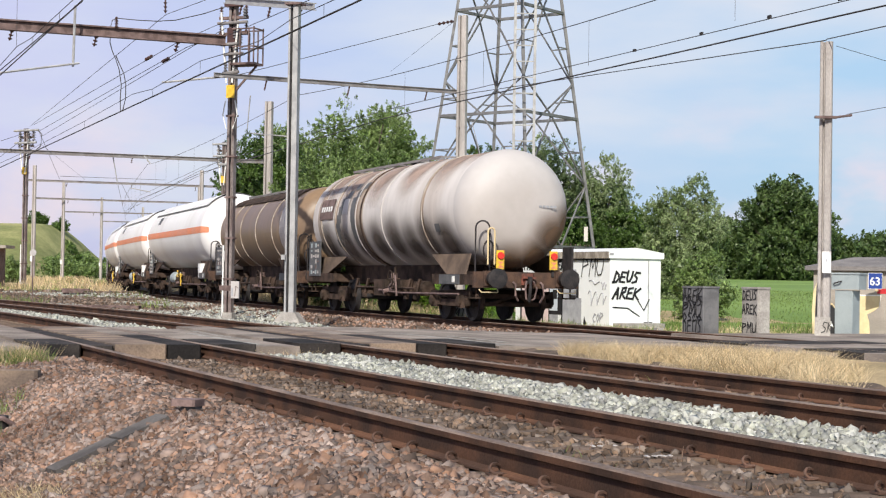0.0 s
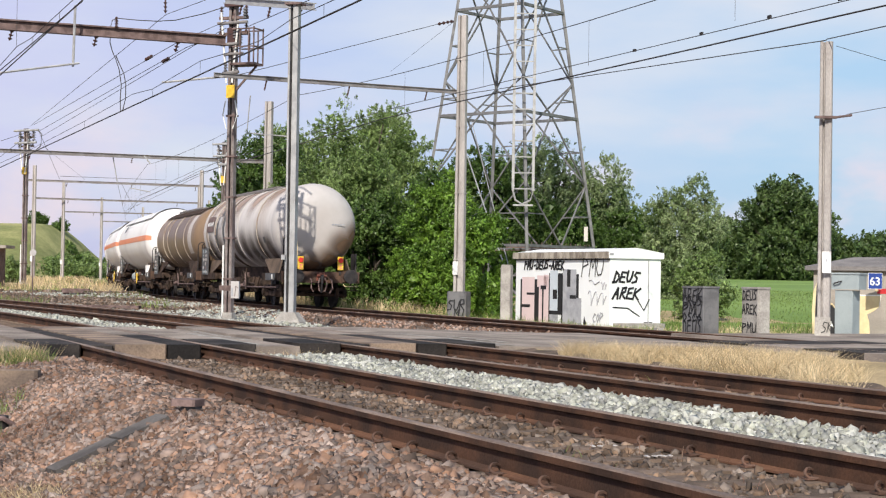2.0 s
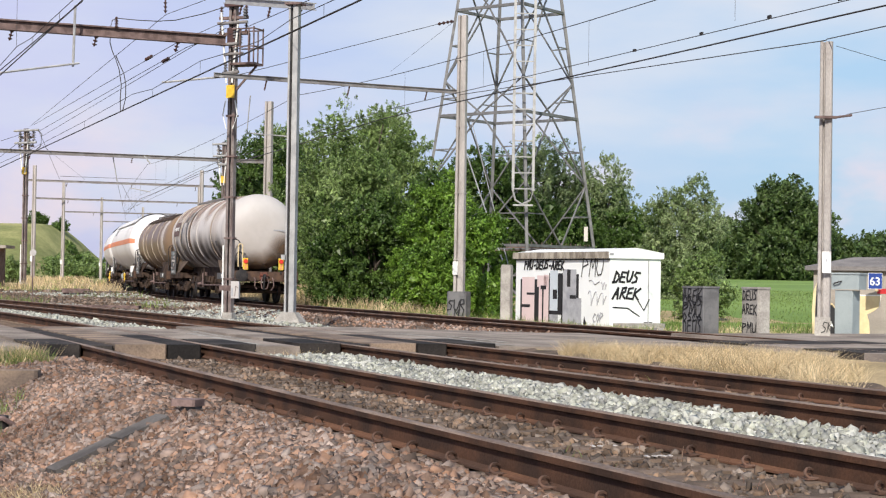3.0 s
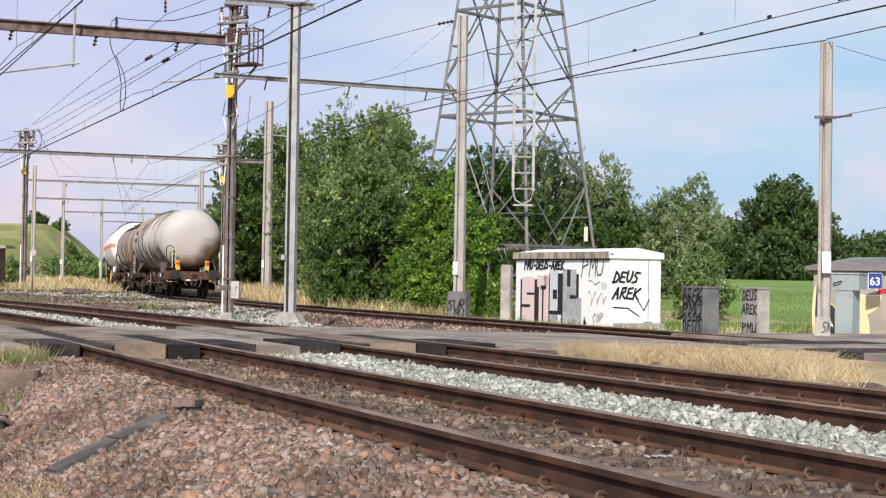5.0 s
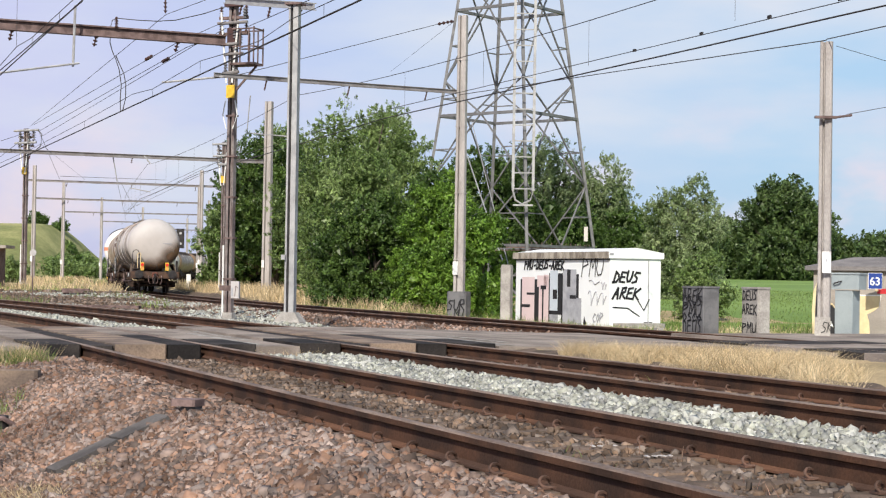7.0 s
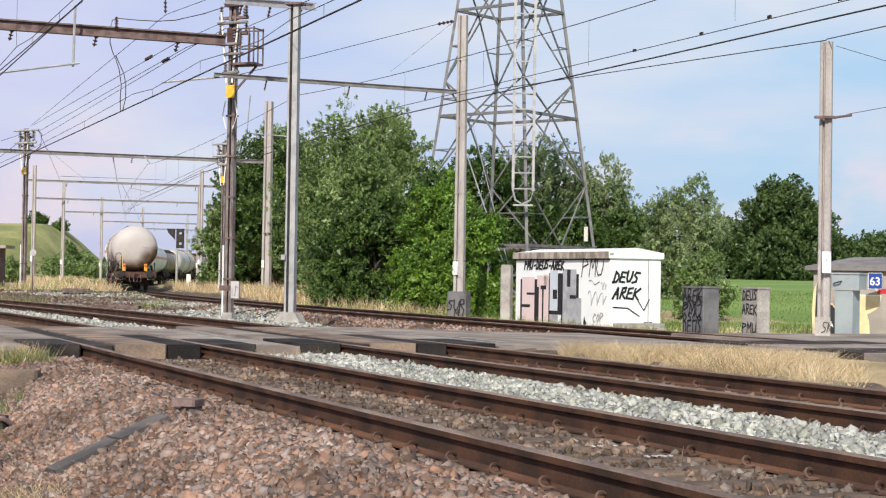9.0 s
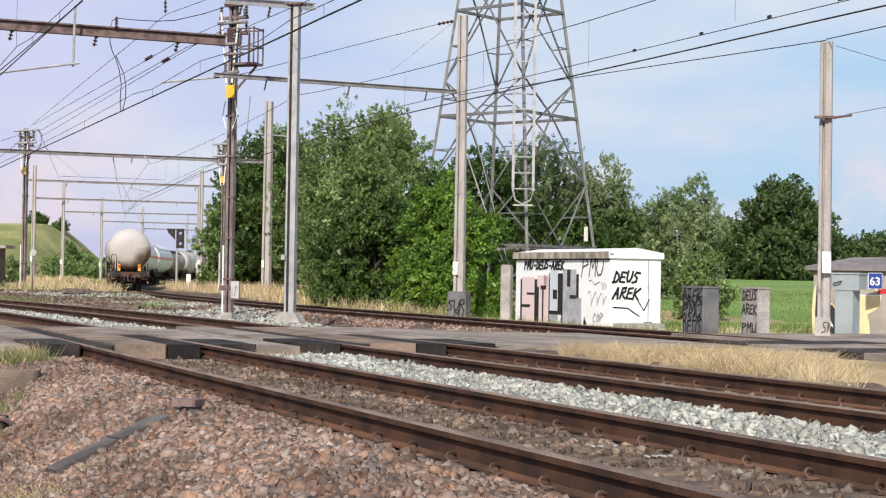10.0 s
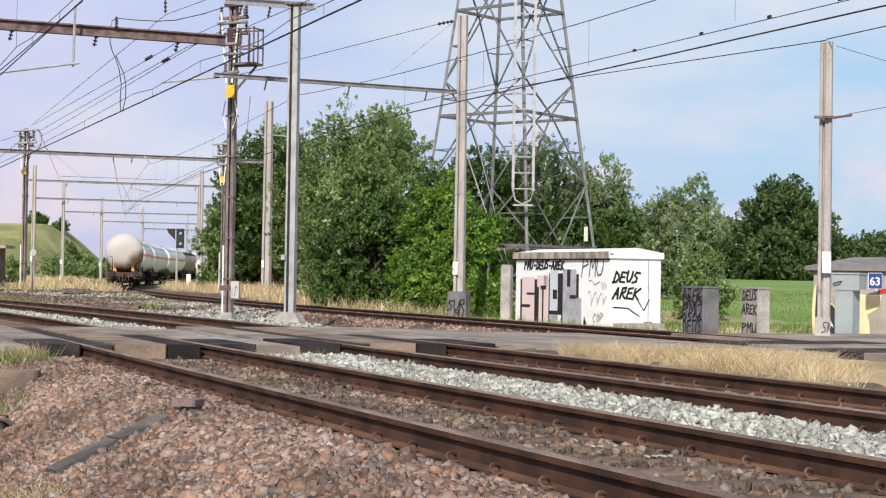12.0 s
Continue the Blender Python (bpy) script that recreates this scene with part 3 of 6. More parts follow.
# ---- wagons ----
def wheelset():
    b = Build()
    for y in (-0.753, 0.753):
        s = 1 if y > 0 else -1
        b.lathe([(y - 0.07 * s, 0.30), (y - 0.065 * s, 0.485), (y - 0.04 * s, 0.485), (y - 0.035 * s, 0.46), (y + 0.065 * s, 0.455), (y + 0.065 * s, 0.38), (y + 0.03 * s, 0.36), (y + 0.03 * s, 0.15), (y + 0.09 * s, 0.12)], 20, "y")
    b.lathe([(-0.95, 0.08), (-0.95, 0.08), (0.95, 0.08)], 10, "y")
    return b.mesh("wheelset", DARK, True)


def bogie_frame():
    b = Build()
    for y in (-1.0, 1.0):
        b.box((0, y, 0.62), (2.5, 0.10, 0.16))
        b.bar((-1.2, y, 0.62), (-0.45, y, 0.42), 0.09, 0.12)
        b.bar((1.2, y, 0.62), (0.45, y, 0.42), 0.09, 0.12)
        b.box((0, y, 0.42), (1.0, 0.12, 0.16))
        for x in (-0.9, 0.9):
            b.box((x, y * 1.03, 0.46), (0.34, 0.22, 0.30), cut=0.06)
            b.lathe([(y * 1.13 - 0.05, 0.13), (y * 1.13 + 0.05, 0.13), (y * 1.13 + 0.07, 0.08)], 10, "y", (x, 0, 0.46))
            for dx in (-0.26, 0.26):
                b.lathe([(0.36, 0.07), (0.60, 0.07)], 8, "z", (x + dx, y * 1.03, 0))
                b.lathe([(0.40, 0.085), (0.43, 0.085)], 8, "z", (x + dx, y * 1.03, 0))
                b.lathe([(0.49, 0.085), (0.52, 0.085)], 8, "z", (x + dx, y * 1.03, 0))
            b.box((x * 1.35, y * 0.75, 0.45), (0.08, 0.12, 0.42))
    b.box((0, 0, 0.62), (0.45, 2.0, 0.2))
    for x in (-1.25, 1.25):
        b.box((x, 0, 0.58), (0.08, 2.0, 0.1))
    return b.mesh("bogie_frame", UNDER)


WHEELS, BOGIE = wheelset(), bogie_frame()
MOVING_WHEELS = []


def dome(x, r, depth, sign, n=9):
    return [(x + sign * depth * math.sin(a), r * math.cos(a) ** 0.62 if math.cos(a) > 0 else 0.001) for a in np.linspace(0, math.pi / 2 - 0.02, n)]


def wagon(name, label, length, radius, zc, body, head, bands, style):
    """A four-axle tank wagon: x runs forwards, z = 0 is the rail head."""
    w = thing(name, label, "tank wagon", group="train of tank wagons")
    half = length / 2 - 0.62
    tl = half - 0.28
    cyl = tl - 0.72
    tank = part("tank", Build().lathe(list(reversed(dome(-cyl, radius, 0.70, -1)))[:-1] + [(-cyl, radius), (cyl, radius)] + dome(cyl, radius, 0.70, 1)[1:], 56, "x", (0, 0, zc)), body, w, smooth=True)
    # the pale pressed heads lie over the ends of the shell
    for s in (-1, 1):
        pr = [(a, r + 0.006) for a, r in dome(s * (cyl - 0.02), radius, 0.745, s, 14)]
        if s < 0:
            pr = list(reversed(pr))
        part("tank_head", Build().lathe(pr, 56, "x", (0, 0, zc)), head, tank, smooth=True)
    for x, wd, mat in bands:
        part("band", Build().lathe([(x * cyl - wd / 2, radius + 0.002), (x * cyl - wd / 2, radius + 0.022), (x * cyl + wd / 2, radius + 0.022), (x * cyl + wd / 2, radius + 0.002)], 56, "x", (0, 0, zc)), mat, tank, smooth=True)
    frame_z = 0.96
    part("tank_cradle", Build().box((0, 0, 1.20), (1.9 * cyl, 1.0, 0.34), cut=0.05), UNDER, w)
    for y in (-0.42, 0.42):
        part("centre_sill", Build().box((0, y, frame_z), (2 * half, 0.14, 0.26)), UNDER, w)
    for y in (-1.22, 1.22):
        for s in (-1, 1):
            part("sole_bar", Build().box((s * (half - 1.35), y, frame_z), (2.7, 0.10, 0.24)), UNDER, w)
    for s in (-1, 1):
        part("bolster", Build().box((s * (half - 2.1), 0, frame_z), (0.5, 2.3, 0.22)), UNDER, w)
        part("end_platform", Build().box((s * (half - 0.55), 0, frame_z + 0.16), (0.9, 2.3, 0.04)), UNDER, w)
    for s in (-1, 1):
        # saddle plates that carry the tank
        for y in (-1, 1):
            vs = [(s * (half - 0.7), y * 1.20, frame_z + 0.12), (s * (half - 1.9), y * 1.20, frame_z + 0.12), (s * (half - 3.3), y * 1.06, 1.55), (s * (half - 0.75), y * 1.06, 1.55)]
            vs += [(a, q - y * 0.04, c) for a, q, c in vs]
            fs = [(0, 1, 2, 3), (7, 6, 5, 4), (0, 4, 5, 1), (1, 5, 6, 2), (2, 6, 7, 3), (3, 7, 4, 0)]
            part("saddle", Build().add(vs, fs), SADDLE if style == "grey" else UNDER, w)
        part("buffer_beam", Build().box((s * half, 0, frame_z), (0.14, 2.55, 0.36), cut=0.03).box((s * (half + 0.03), 0, frame_z), (0.12, 0.6, 0.28)), BEAM, w, "rust-brown buffer beam")
        for y in (-0.875, 0.875):
            buf = part("buffer", Build().lathe(sorted([(s * (half + 0.07), 0.13), (s * (half + 0.45), 0.10), (s * (half + 0.45), 0.225), (s * (half + 0.50), 0.225), (s * (half + 0.52), 0.15)], key=lambda q: q[0]), 20, "x", (0, y, frame_z + 0.03)), DARK, w, "black greasy round buffer", smooth=True)
            part("buffer_housing", Build().lathe(sorted([(s * (half + 0.06), 0.17), (s * (half + 0.28), 0.155)]), 14, "x", (0, y, frame_z + 0.03)).box((s * (half + 0.08), y, frame_z + 0.03), (0.04, 0.38, 0.34)), BEAM, buf)
        b = Build().box((s * (half + 0.16), 0, frame_z), (0.2, 0.1, 0.16))
        b.tube([(s * (half + 0.28), 0, frame_z), (s * (half + 0.36), 0.04, frame_z - 0.2), (s * (half + 0.28), 0.03, frame_z - 0.48)], 0.035)
        part("coupling_hook", b, DARK, w)
        part("draw_gear", Build().box((s * (half + 0.10), 0, frame_z + 0.02), (0.10, 0.30, 0.26), cut=0.04).bar((s * (half + 0.2), -0.16, frame_z + 0.06), (s * (half + 0.2), 0.16, frame_z + 0.06), 0.05), REDRUST, w, "reddish draw gear")
        for y in (-0.14, 0.14):
            part("coupling_link", Build().tube([(s * (half + 0.24), y * 0.6, frame_z - 0.02), (s * (half + 0.31), y, frame_z - 0.18), (s * (half + 0.27), y * 0.7, frame_z - 0.42), (s * (half + 0.2), 0, frame_z - 0.46)], 0.022, 6), RUST, w)
        for y in (-0.95, 0.95):
            part("hand_hold", Build().tube([(s * (half + 0.1), y - 0.22, frame_z - 0.22), (s * (half + 0.2), y - 0.2, frame_z - 0.28), (s * (half + 0.2), y + 0.2, frame_z - 0.28), (s * (half + 0.1), y + 0.22, frame_z - 0.22)], 0.014, 6), CREAM if style == "grey" else DARK, w)
        part("brake_beam", Build().tube([(s * (half - 0.85), -0.95, 0.40), (s * (half - 0.85), 0.95, 0.40)], 0.05, 8).bar((s * (half - 0.85), -0.5, 0.40), (s * (half - 0.4), 0, 0.62), 0.06).bar((s * (half - 0.85), 0.5, 0.40), (s * (half - 0.4), 0, 0.62), 0.06), UNDER, w)
        for y in (-0.7535, 0.7535):
            part("brake_shoe", Build().box((s * (half - 0.72), y, 0.46), (0.10, 0.10, 0.34), cut=0.03), UNDER, w)
        for y, dz in ((-0.32, -0.5), (0.34, -0.45)):
            part("brake_hose", Build().tube([(s * (half + 0.08), y, frame_z - 0.05), (s * (half + 0.22), y, frame_z - 0.1), (s * (half + 0.26), y * 1.05, frame_z - 0.35), (s * (half + 0.2), y * 0.8, frame_z + dz)], 0.026), RUST, w)
        # end corner post and shunter's step
        for y in (-1.15, 1.15):
            b = Build()
            b.tube([(s * (half - 0.12), y, 0.55), (s * (half - 0.12), y, 0.95)], 0.02)
            b.tube([(s * (half - 0.52), y, 0.55), (s * (half - 0.52), y, 0.95)], 0.02)
            b.box((s * (half - 0.32), y, 0.55), (0.46, 0.24, 0.03))
            part("step", b, UNDER, w)
    # rear handrails
    b = Build()
    arch = lambda x, y, wd, z0, z1: [(x, y - wd, z0)] + [(x, y - wd * math.cos(a), z1 - wd + wd * math.sin(a)) for a in np.linspace(0, math.pi, 11)] + [(x, y + wd, z0)]
    b.tube(arch(-half + 0.15, 1.0, 0.17, frame_z, 2.28), 0.02)
    part("handrail", b, DARK, w, "bent steel handrail")
    part("handrail", Build().tube(arch(-half + 0.02, 0.84, 0.08, 1.30, 2.12), 0.02), CREAM if style == "grey" else DARK, w, "yellowed handrail" if style == "grey" else "")
    part("end_wheel", Build().tube([(-half + 0.12, 0.86 + 0.13 * math.cos(a), 1.62 + 0.22 * math.sin(a)) for a in np.linspace(0, 6.283, 17)], 0.022).tube([(-half + 0.12, 0.86, 1.4), (-half + 0.12, 0.86, 1.84)], 0.014), DARK, w, "oval hand brake wheel")
    part("end_plate", Build().box((-half + 0.3, -1.17, 1.42), (0.5, 0.05, 0.62)), DARK, w)
    # bogies
    for s in (-1, 1):
        g = new("bogie")
        g.parent = w
        g.matrix_basis = pose(s * (half - 2.1), 0, 0)
        part("bogie_frame", BOGIE, None, g)
        for x in (-0.9, 0.9):
            o = part("wheelset", WHEELS, None, g, at=pose(x, 0, 0.46))
            MOVING_WHEELS.append(o)
    # brake gear and valves in the middle
    b = Build()
    b.box((0.3, 0.9, 0.72), (1.0, 0.5, 0.42), cut=0.05).box((-1.1, 0.95, 0.78), (0.5, 0.35, 0.3), cut=0.04)
    b.lathe([(-2.2, 0.10), (-2.15, 0.19), (-1.4, 0.19), (-1.35, 0.10)], 12, "x", (0.2, 0.6, 0.72))
    b.tube([(-2.4, 1.12, 0.72), (2.3, 1.12, 0.72)], 0.035)
    b.tube([(-1.0, 1.15, 0.55), (-1.0, 1.15, 1.25)], 0.03)
    part("brake_gear", b, UNDER, w)
    for x in (-2.6, -1.9, 1.5, 2.4):
        part("hanger", Build().bar((x, 1.05, 0.95), (x + 0.12, 1.12, 0.48), 0.06).box((x + 0.12, 1.12, 0.5), (0.16, 0.08, 0.10)), UNDER, w)
    part("outlet_valve", Build().lathe([(0.62, 0.10), (0.66, 0.16), (0.80, 0.16), (0.84, 0.09), (1.1, 0.09)], 12, "z", (-0.55, 1.02, 0)).tube([(-0.55, 1.02, 0.7), (-0.55, 1.32, 0.62)], 0.06, 10), RUST, w)
    part("pull_rod", Build().tube([(-half + 1.2, 1.16, 0.62), (-1.4, 1.18, 0.60), (0.2, 1.18, 0.66)], 0.028, 6), RUST, w)
    part("wagon_lever", Build().bar((-1.45, 1.26, 0.52), (-1.30, 1.26, 1.05), 0.035, 0.05), YELLOW if style == "white" else RUST, w)
    part("hand_wheel", Build().tube([(-0.9 + 0.2 * math.cos(a), 1.25, 0.95 + 0.2 * math.sin(a)) for a in np.linspace(0, 6.283, 15)], 0.02).tube([(-1.1, 1.25, 0.95), (-0.7, 1.25, 0.95)], 0.015).tube([(-0.9, 1.0, 0.95), (-0.9, 1.27, 0.95)], 0.02), UNDER, w)
    # top walkway
    top = zc + radius
    b = Build()
    x0, x1 = (-cyl * 0.35, cyl * 0.92) if style != "white" else (-0.8, 0.8)
    for y in (-0.32, 0.32):
        b.bar((x0, y, top + 0.05), (x1, y, top + 0.05), 0.05, 0.06)
    k = int((x1 - x0) / 0.9)
    for i in range(k + 1):
        x = x0 + (x1 - x0) * i / k
        b.bar((x, -0.34, top + 0.05), (x, 0.34, top + 0.05), 0.04)
        for y in (-0.3, 0.3):
            b.bar((x, y, top - 0.08), (x, y, top + 0.05), 0.04)
    if style != "white":
        part("walkway", b, BEAMGREY, w)
        part("manhole", Build().lathe([(top - 0.1, 0.26), (top + 0.02, 0.26), (top + 0.03, 0.3), (top + 0.06, 0.3), (top + 0.07, 0.2)], 16, "z", (0.4, 0, 0)), DARK, w)
    # side panels with bars for the data that cannot be read
    fx = half - 1.35
    pan = part("info_panel", Build().box((fx + 0.5, 1.28, 1.50), (1.15, 0.03, 1.0), cut=0.0), PLATE, w, "dark panel with pale data marks")
    rnd = random.Random(len(MOVING_WHEELS))
    for i in range(6):
        for j in range(4):
            if rnd.random() < 0.8:
                part("data_mark", Build().box((fx + 0.16 + 0.22 * j, 1.30, 1.11 + 0.155 * i), (rnd.uniform(0.08, 0.20), 0.012, rnd.uniform(0.03, 0.13))), TANKHEAD if rnd.random() < 0.6 else (CABINET if rnd.random() < 0.85 else RUST), pan)
    for x in (fx + 0.05, fx + 0.95):
        part("panel_post", Build().box((x, 1.25, 1.4), (0.05, 0.04, 1.0)), UNDER, w)
    part("ladder", Build().tube(arch(fx + 1.25, 1.2, 0.0, 0.9, 2.2), 0.022).tube([(fx + 1.6, 1.2, 0.9), (fx + 1.6, 1.2, 2.15), (fx + 1.25, 1.2, 2.2)], 0.022), DARK, w)
    mark = part("solebar_plate", Build().box((-half + 1.5, 1.28, frame_z), (1.3, 0.02, 0.22)), PLATE, w)
    part("data_mark", Build().box((-half + 1.2, 1.295, frame_z), (0.16, 0.012, 0.14)).box((-half + 1.2, 1.30, frame_z), (0.10, 0.014, 0.08)), WHITE, mark)
    return w, half, cyl, tank


def curved_plate(x0, x1, a0, a1, r, zc, n=8):
    """A thin plate on the tank's side, angles in degrees above the middle."""
    b, vs, fs = Build(), [], []
    for i in range(n + 1):
        a = radians(a0 + (a1 - a0) * i / n)
        vs += [(x0, r * math.cos(a), zc + r * math.sin(a)), (x1, r * math.cos(a), zc + r * math.sin(a))]
    fs = [(2 * i, 2 * i + 1, 2 * i + 3, 2 * i + 2) for i in range(n)]
    return b.add(vs, fs)


def tail_lamp(w, x, y):
    b = Build().box((x - 0.03, y, 1.41), (0.06, 0.185, 0.42), cut=0.01)
    lamp = part("tail_lamp", b, YELLOW, w, "yellow tail lamp plate with red lens")
    part("lens", Build().lathe([(x - 0.10, 0.02), (x - 0.10, 0.075), (x - 0.05, 0.085)], 16, "x", (0, y, 1.50)), REDLENS, lamp, smooth=True)
    vs = [(x - 0.064, y - 0.08, 1.37), (x - 0.064, y + 0.08, 1.37), (x - 0.064, y, 1.30), (x - 0.064, y - 0.08, 1.23), (x - 0.064, y + 0.08, 1.23)]
    part("reflector", Build().add(vs, [(0, 1, 2), (2, 4, 3)]), ORANGE, lamp)
    part("lamp_bracket", Build().box((x + 0.02, y, 1.14), (0.05, 0.06, 0.2)), DARK, lamp)


TRAIN = []
SPECS = [("grey", 14.7), ("brown", 13.7), ("white", 18.4), ("white", 18.4), ("white", 18.4), ("brown", 14.0), ("grey", 14.7), ("brown", 14.0), ("brown", 14.0)]


def make_train():
    ahead = -0.55
    for i, (style, ln) in enumerate(SPECS):
        if style == "grey":
            w, half, cyl, tank = wagon("tank_wagon", "dirty pale grey tank wagon with rust streaks" + (" and two tail lamps" if i == 0 else ""), ln, 1.38, 2.595, TANKGREY, TANKHEAD, [(-0.62, 0.05, BAND), (-0.08, 0.05, TANKHEAD), (0.22, 0.10, UNDER), (0.30, 0.05, TANKHEAD), (0.62, 0.05, BAND), (0.86, 0.04, BAND)], style)
            for x, wd in ((-0.62, 0.22), (0.26, 0.75), (0.62, 0.24), (0.9, 0.3)):
                part("rust_ring", Build().lathe([(x * cyl - wd / 2, 1.3825), (x * cyl + wd / 2, 1.3825)], 56, "x", (0, 0, 2.595)), TANKSTAIN, tank, smooth=True)
            pl = part("name_plate", curved_plate(cyl * 0.66, cyl * 0.66 + 1.3, 0, 24, 1.405, 2.595), RUST, tank, "brown rectangular name plate")
            for j in range(5):
                part("plate_mark", curved_plate(cyl * 0.66 + 0.12 + j * 0.22, cyl * 0.66 + 0.27 + j * 0.22, 9, 15, 1.409, 2.595, 2), WHITE, pl)
            part("hazard_plate", curved_plate(cyl * 0.42, cyl * 0.42 + 0.5, 4, 22, 1.4, 2.595), TANKHEAD, tank)
            part("data_plate", curved_plate(-cyl * 0.82, -cyl * 0.82 + 0.32, -22, -14, 1.4, 2.595), PLATE, tank)
            if i == 0:
                pr = list(reversed([(a, r + 0.012) for a, r in dome(-cyl + 0.02, 1.38, 0.757, -1, 14)]))
                part("rust_stain", Build().lathe(pr, 56, "x", (0, 0, 2.595)), HEADGRIME, tank, "brown rust stain on the tank head", smooth=True)
                part("rust_stain", curved_plate(-cyl + 0.1, cyl, 8, 88, 1.3845, 2.595, 12), TOPGRIME, tank, "reddish grime on the tank's shoulder", smooth=True)
                # oil grime, darkened further to carry the shade under the tank
                part("oil_stain", curved_plate(-cyl, cyl, -80, 30, 1.3865, 2.595, 22), BELLY_GRIME_SHADE, tank, "oily dark grime and painted shade along the tank's belly", smooth=True)
                # dark sweeps either side of the hazard plate
                for x0, lean in ((cyl * 0.42 + 0.75, 0.42), (cyl * 0.42 - 0.42, -0.10)):
                    for k in range(8):
                        a0 = -34 + 9.5 * k
                        c = x0 - lean * ((k - 3.5) / 3.5) ** 1.0 - 0.25 * (k > 5) * (k - 5)
                        part("dark_sweep", curved_plate(c - 0.19, c + 0.19, a0, a0 + 9.6, 1.392, 2.595, 2), PLATE, tank)
                part("head_writing", Build().add([(-cyl - 0.73, -0.42 - 0.09 * k - (0.07 if e in (1, 2) else 0), 2.62 + (0.05 if e > 1 else 0)) for k in range(5) for e in range(4)], [tuple(4 * k + e for e in range(4)) for k in range(5)]), GREYSPRAY, tank)
                tail_lamp(w, -half - 0.09, 0.68)
                tail_lamp(w, -half - 0.09, -0.62)
        elif style == "brown":
            w, half, cyl, tank = wagon("tank_wagon", "brown oil-stained tank wagon with dark walkway", ln, 1.28, 2.50, TANKBROWN, TANKBROWN, [(-0.55, 0.05, BAND), (-0.1, 0.04, BAND), (0.35, 0.04, BAND), (0.6, 0.04, BAND)], style)
            part("heat_shield", curved_plate(-cyl * 0.9, cyl * 0.95, 48, 132, 1.32, 2.50, 14), UNDER, tank, "dark sheet over the tank's top")
            part("stain", curved_plate(-cyl * 0.92, -cyl * 0.75, -30, 46, 1.285, 2.50, 10), TANKGREY, tank, "grey repainted end ring")
        else:
            w, half, cyl, tank = wagon("tank_wagon", "white gas tank wagon with an orange stripe", ln, 1.47, 2.68, TANKSHELL, TANKWHITE, [], style)
            for x in (-cyl + 0.6, cyl - 0.6):
                part("end_ring", Build().lathe([(x - 0.6, 1.4735), (x + 0.6, 1.4735)], 56, "x", (0, 0, 2.68)), TANKWHITE, tank, "bright white end ring", smooth=True)
            for a0 in (-3, 180 - 7):
                part("stripe", curved_plate(-cyl, cyl, a0, a0 + 10, 1.479, 2.68, 4), ORANGE, tank, "orange stripe")
                # the stripe runs on round the ends
                for s in (-1, 1):
                    curve = [(a, r + 0.014) for a, r in dome(s * (cyl - 0.02), 1.47, 0.745, s, 13)][:7]
                    vs = [(a, r * math.cos(radians(q)), 2.68 + r * math.sin(radians(q))) for a, r in curve for q in np.linspace(a0, a0 + 10, 4)]
                    part("stripe", Build().add(vs, [(4 * i + j, 4 * i + j + 1, 4 * i + j + 5, 4 * i + j + 4) for i in range(6) for j in range(3)]), ORANGE, tank)
            part("sun_shield", curved_plate(-cyl * 0.97, cyl * 0.97, 42, 138, 1.53, 2.68, 14), TANKSHELL, tank, "white sun shield over the tank's top")
            part("shield_edge", curved_plate(-cyl * 0.97, cyl * 0.97, 41, 42.2, 1.535, 2.68, 2), GALV, tank)
            part("data_plate", curved_plate(cyl * 0.55, cyl * 0.55 + 0.8, 22, 36, 1.48, 2.68, 4), PLATE, tank)
            part("valve_box", Build().box((-half + 2.3, 1.12, 1.16), (0.75, 0.3, 0.55), cut=0.12), WHITE, w)
            part("air_tank", Build().lathe([(-0.6, 0.1), (-0.5, 0.26), (0.5, 0.26), (0.6, 0.1)], 14, "x", (1.6, 0.95, 0.85)), CABINET, w, smooth=True)
            part("orange_lever", Build().box((-0.6, 1.2, 0.95), (1.2, 0.06, 0.12)).bar((-1.1, 1.2, 0.7), (-0.1, 1.2, 1.15), 0.05), YELLOW, w)
        TRAIN.append((w, ahead + ln / 2, half - 2.1))
        ahead += ln


make_train()


def train_s(t):
    """How far the last wagon's rear beam has come along the far track."""
    return 19.68 + 8.481 * t - 0.0934 * t * t


def motions():
    for w, mid, pivot in TRAIN:
        rows = []
        for k in range(25):
            t = 0.5 * k
            s = train_s(t) + mid
            a, b = far_point(s - pivot), far_point(s + pivot)
            m, d = (a + b) / 2, b - a
            rows.append((t, pose(m.x, m.y, m.z, 0, 0, math.degrees(math.atan2(d.y, d.x)))))
        walk(w, rows)
    for o in MOVING_WHEELS:
        base = o.matrix_basis.translation.copy()
        rows = []
        for k in range(151):
            t = 0.08 * k
            rows.append((t, Matrix.Translation(base) @ Matrix.Rotation((train_s(t) - 19.68) / 0.46, 4, "Y")))
        walk(o, rows)


